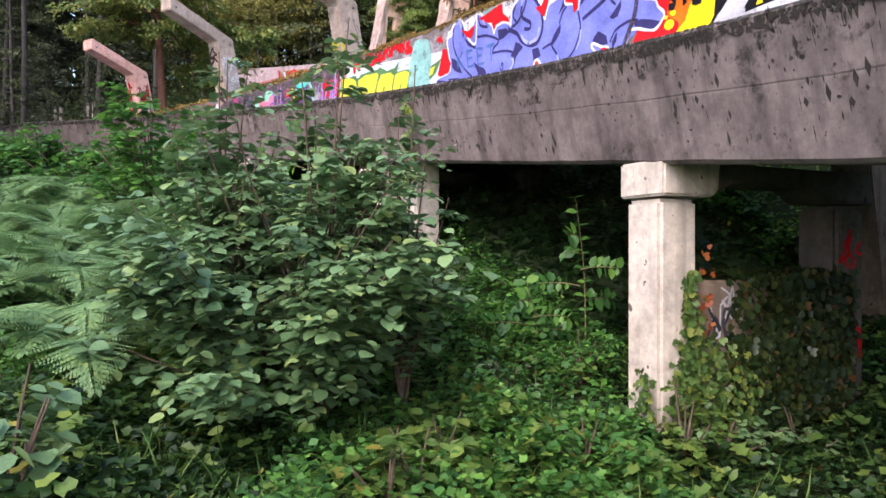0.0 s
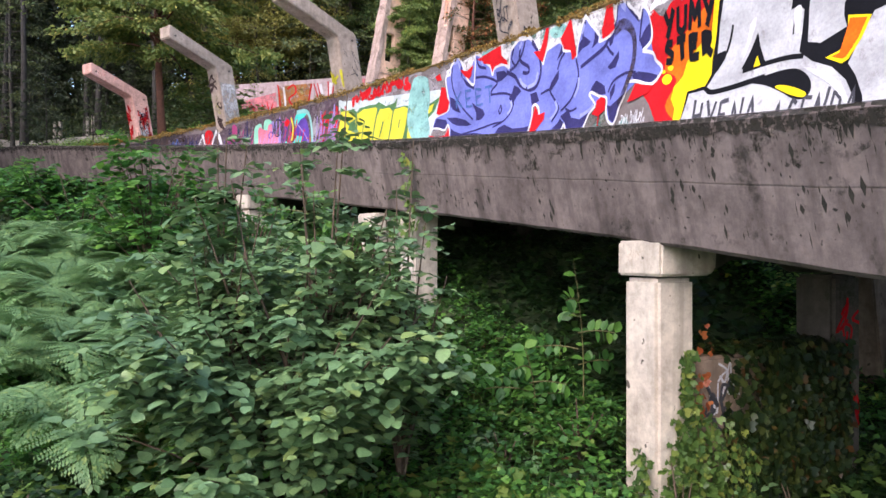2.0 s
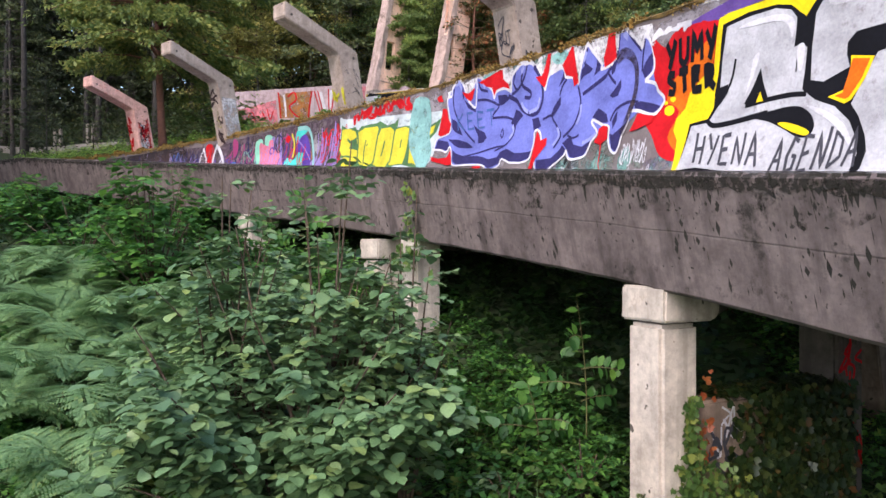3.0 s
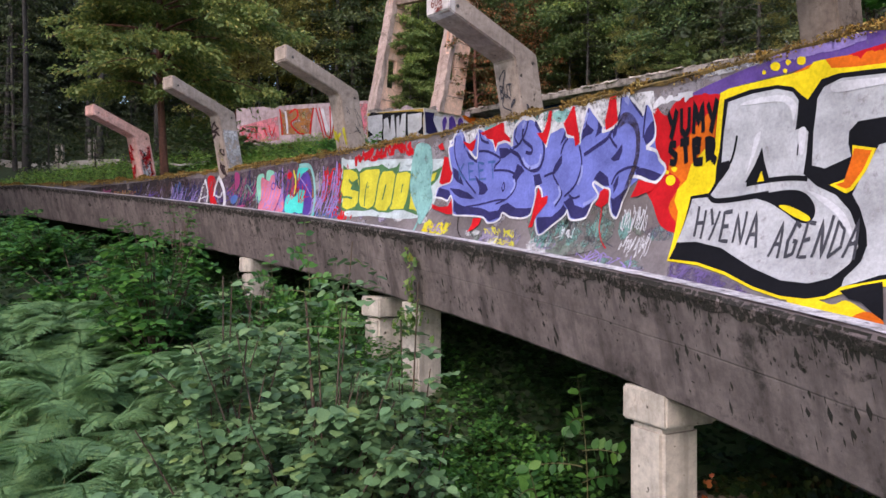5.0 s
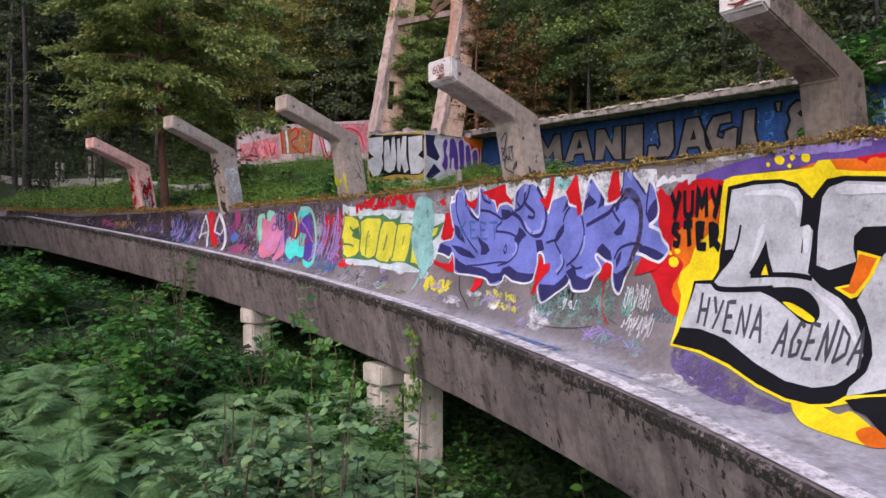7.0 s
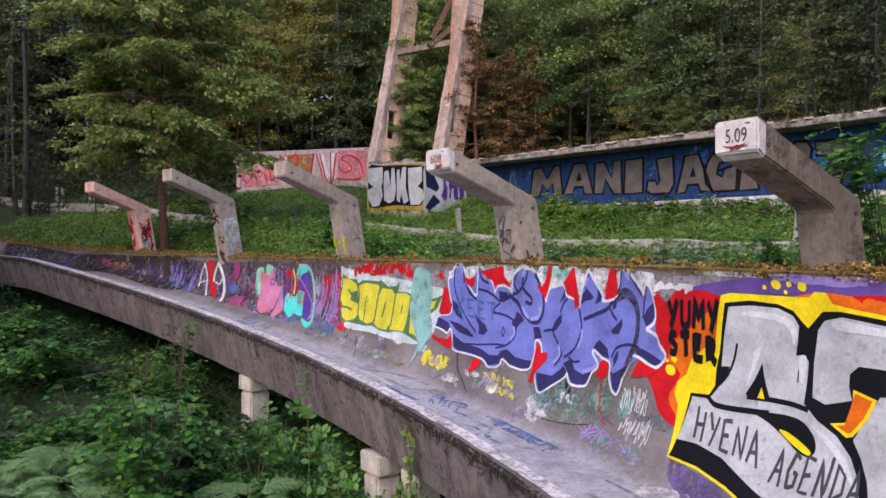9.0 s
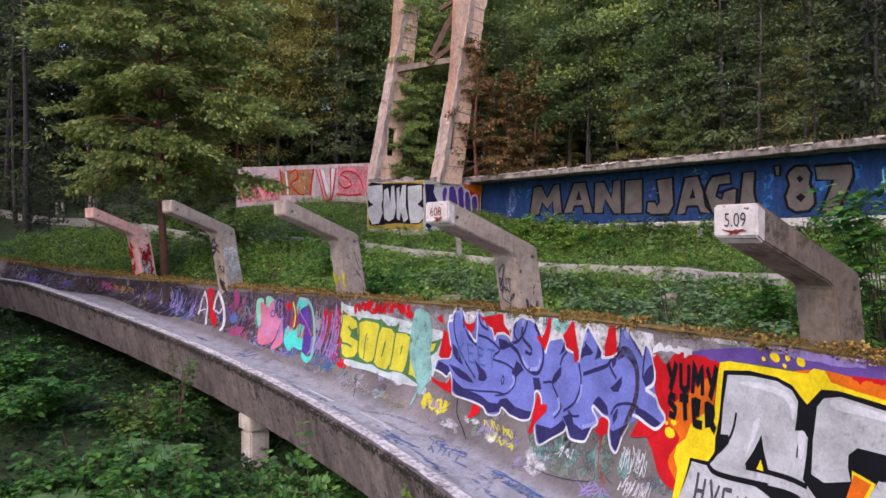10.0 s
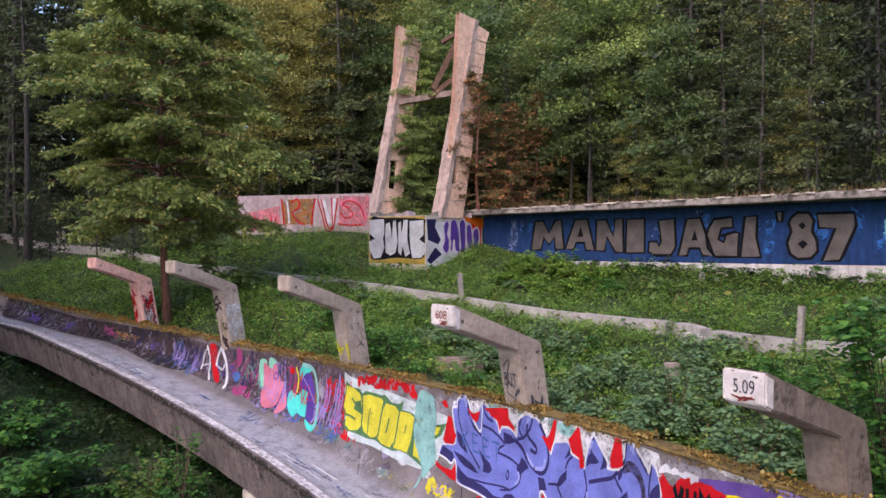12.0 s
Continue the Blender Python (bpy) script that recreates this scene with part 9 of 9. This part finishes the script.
# ---- sapling, creepers and ivy ----
def sapling(x, y, height, label, seed):
    """A thin shoot with paired leaves up its stem and on a few side twigs."""
    r = random.Random(seed)
    t = thing("sapling", label, "sapling", (x, y, height_at(x, y) - 0.03))
    lines = [[Vector((-0.1 * f + 0.05 * math.sin(3 * f), 0.04 * f, height * f)) for f in np.linspace(0, 1, 8)]]
    for k in range(5):
        z = height * (0.35 + 0.1 * k)
        az = 2.5 * k + 0.6
        lines.append([Vector((-0.05 + math.cos(az) * 0.45 * f, math.sin(az) * 0.3 * f, z + 0.12 * f - 0.1 * f * f)) for f in np.linspace(0, 1, 5)])
    at, along = [], []
    for line in lines:
        part("twig", mesh_from("twig", *tube(line, [0.009 * (1 - 0.7 * i / len(line)) for i in range(len(line))], 5), smooth=True), STALK_MAT, t)
        n = 9 if line is lines[0] else 5
        for f in np.linspace(0.3, 1, n):
            i = min(int(f * (len(line) - 1)), len(line) - 2)
            p = line[i].lerp(line[i + 1], f * (len(line) - 1) - i)
            d = (line[i + 1] - line[i]).normalized()
            s = d.cross(Vector((0.2, -1, 0.3))).normalized()
            for hand in (-1, 1):
                at.append(p)
                along.append(s * hand + d * 0.3 + Vector((r.uniform(-0.2, 0.2), r.uniform(-0.2, 0.2), -0.1)))
    at, along = np.array(at), np.array(along)
    me = leaves("leaf", LEAF_ROUND, at, along, unit(np.tile((0.1, -0.4, 0.9), (len(at), 1)) + np.random.default_rng(seed).normal(0, 0.4, (len(at), 3))), 0.13 * np.random.default_rng(seed).uniform(0.55, 1.25, len(at)), 0.8)
    part("foliage", me, COVER_MAT, t)


sapling(1.5, 7.74, 1.7, "green sapling with paired leaves under the track", 3)
sapling(0.95, 7.47, 0.8, "small green sapling under the track", 4)
sapling(-2.1, 11.32, 1.95, "thin leafy sapling against the track beam", 5)
sapling(-2.7, 11.55, 1.35, "thin leafy sapling against the track beam", 6)
sapling(-1.55, 10.7, 1.35, "thin leafy sapling against the track beam", 7)


def climber(name, m, spots, size, material, label, seed, category="ivy", vine=None):
    """Leaves that lie on a face: spots are local points with the face's normal."""
    g = np.random.default_rng(seed)
    p = np.array([m @ Vector(a) for a, _ in spots])
    n = np.array([m.to_3x3() @ Vector(b) for _, b in spots])
    p = p + n * g.uniform(0.01, 0.09, (len(p), 1))
    along = unit(np.cross(n, g.normal(0, 1, p.shape))) + np.array((0, 0, -0.7)) + 0.25 * n
    me = leaves(name, LEAF_LOBED, p, along, unit(n + g.normal(0, 0.35, p.shape) + np.array((0, 0, 0.3))), size * g.uniform(0.5, 1.3, len(p)))
    return tagged(part(name, me, material), label, category, kind="stuff")


g = np.random.default_rng(90)
bent, bm_m, front, rear = bent_things[0]
foot = height_at(*(bm_m @ Vector((front, 0, 0))).xy) - bm_m.translation.z
spots = []
for _ in range(620):       # up the side of the front column
    h = g.uniform(0, 1) ** 1.7
    wide = 0.25 * (1 - h) + 0.06
    x = front + 0.02 + g.normal(0, 0.12) * (1.1 - h) - 0.1
    spots.append(((x, 0.20, foot + h * 1.35), (0, 1, 0)))
for _ in range(130):
    h = g.uniform(0, 1) ** 1.6
    spots.append(((front + 0.24, g.uniform(0.02, 0.2), foot + h * 0.55), (1, 0, 0)))
spots += [((front - 0.05 - 0.75 * a, 0.24 + 0.08 * b, foot + (0.85 - 0.3 * a) * c ** 1.3), (0, 1, 0.1)) for a, b, c in g.uniform(0, 1, (420, 3))]
climber("ivy", bm_m, spots, 0.068, IVY_LIGHT_MAT, "light green ivy climbing a pale concrete column", 91)
spots = []
for _ in range(7000):      # over the low wall between the columns
    x = g.uniform(rear + 0.1, front - 0.55)
    z = foot + 1.30 * g.uniform(0, 1)
    if x > front - 1.0 and z > foot + 0.75 and g.random() < 0.85:
        continue
    spots.append(((x, 0.17 + 0.1 * g.random(), z), (0, 1, 0.15)) if g.random() < 0.85 else ((x, g.uniform(-0.15, 0.15), foot + 1.27), (0, 0.3, 1)))
# leaves here are pre-darkened, as the wall sits in the track's shade
climber("ivy", bm_m, spots, 0.082, IVY_MAT, "ivy over the low wall between the columns, coloured dark for shade", 92)
spots = [((front - 0.22 + g.normal(0, 0.03), 0.21, -0.75 - g.uniform(0, 0.75)), (0, 1, 0)) for _ in range(26)]
climber("creeper", bm_m, spots, 0.065, CREEPER_MAT, "rust red creeper leaves on the column", 93, "creeper")
m2 = frame_at(18.1)
lip2 = on_track(TRACK_LIP, np.array(18.1))
w2 = lip_across(m2)
spots = [((w2 - 0.12 * f, 0.07 * math.sin(9 * f) + g.normal(0, 0.05), lip2[2] - m2.translation.z - 0.25 - f), (1, 0, 0)) for f in g.uniform(0, 1, 60)]
spots += [((w2 - 0.1 + g.normal(0, 0.08), g.normal(-0.1, 0.16), lip2[2] - m2.translation.z - 1.05 - g.uniform(0, 0.35)), (1, 0, 0)) for _ in range(50)]
climber("creeper", m2, spots, 0.09, BRAMBLE_MAT, "green creeper hanging down the track beam", 94, "creeper")
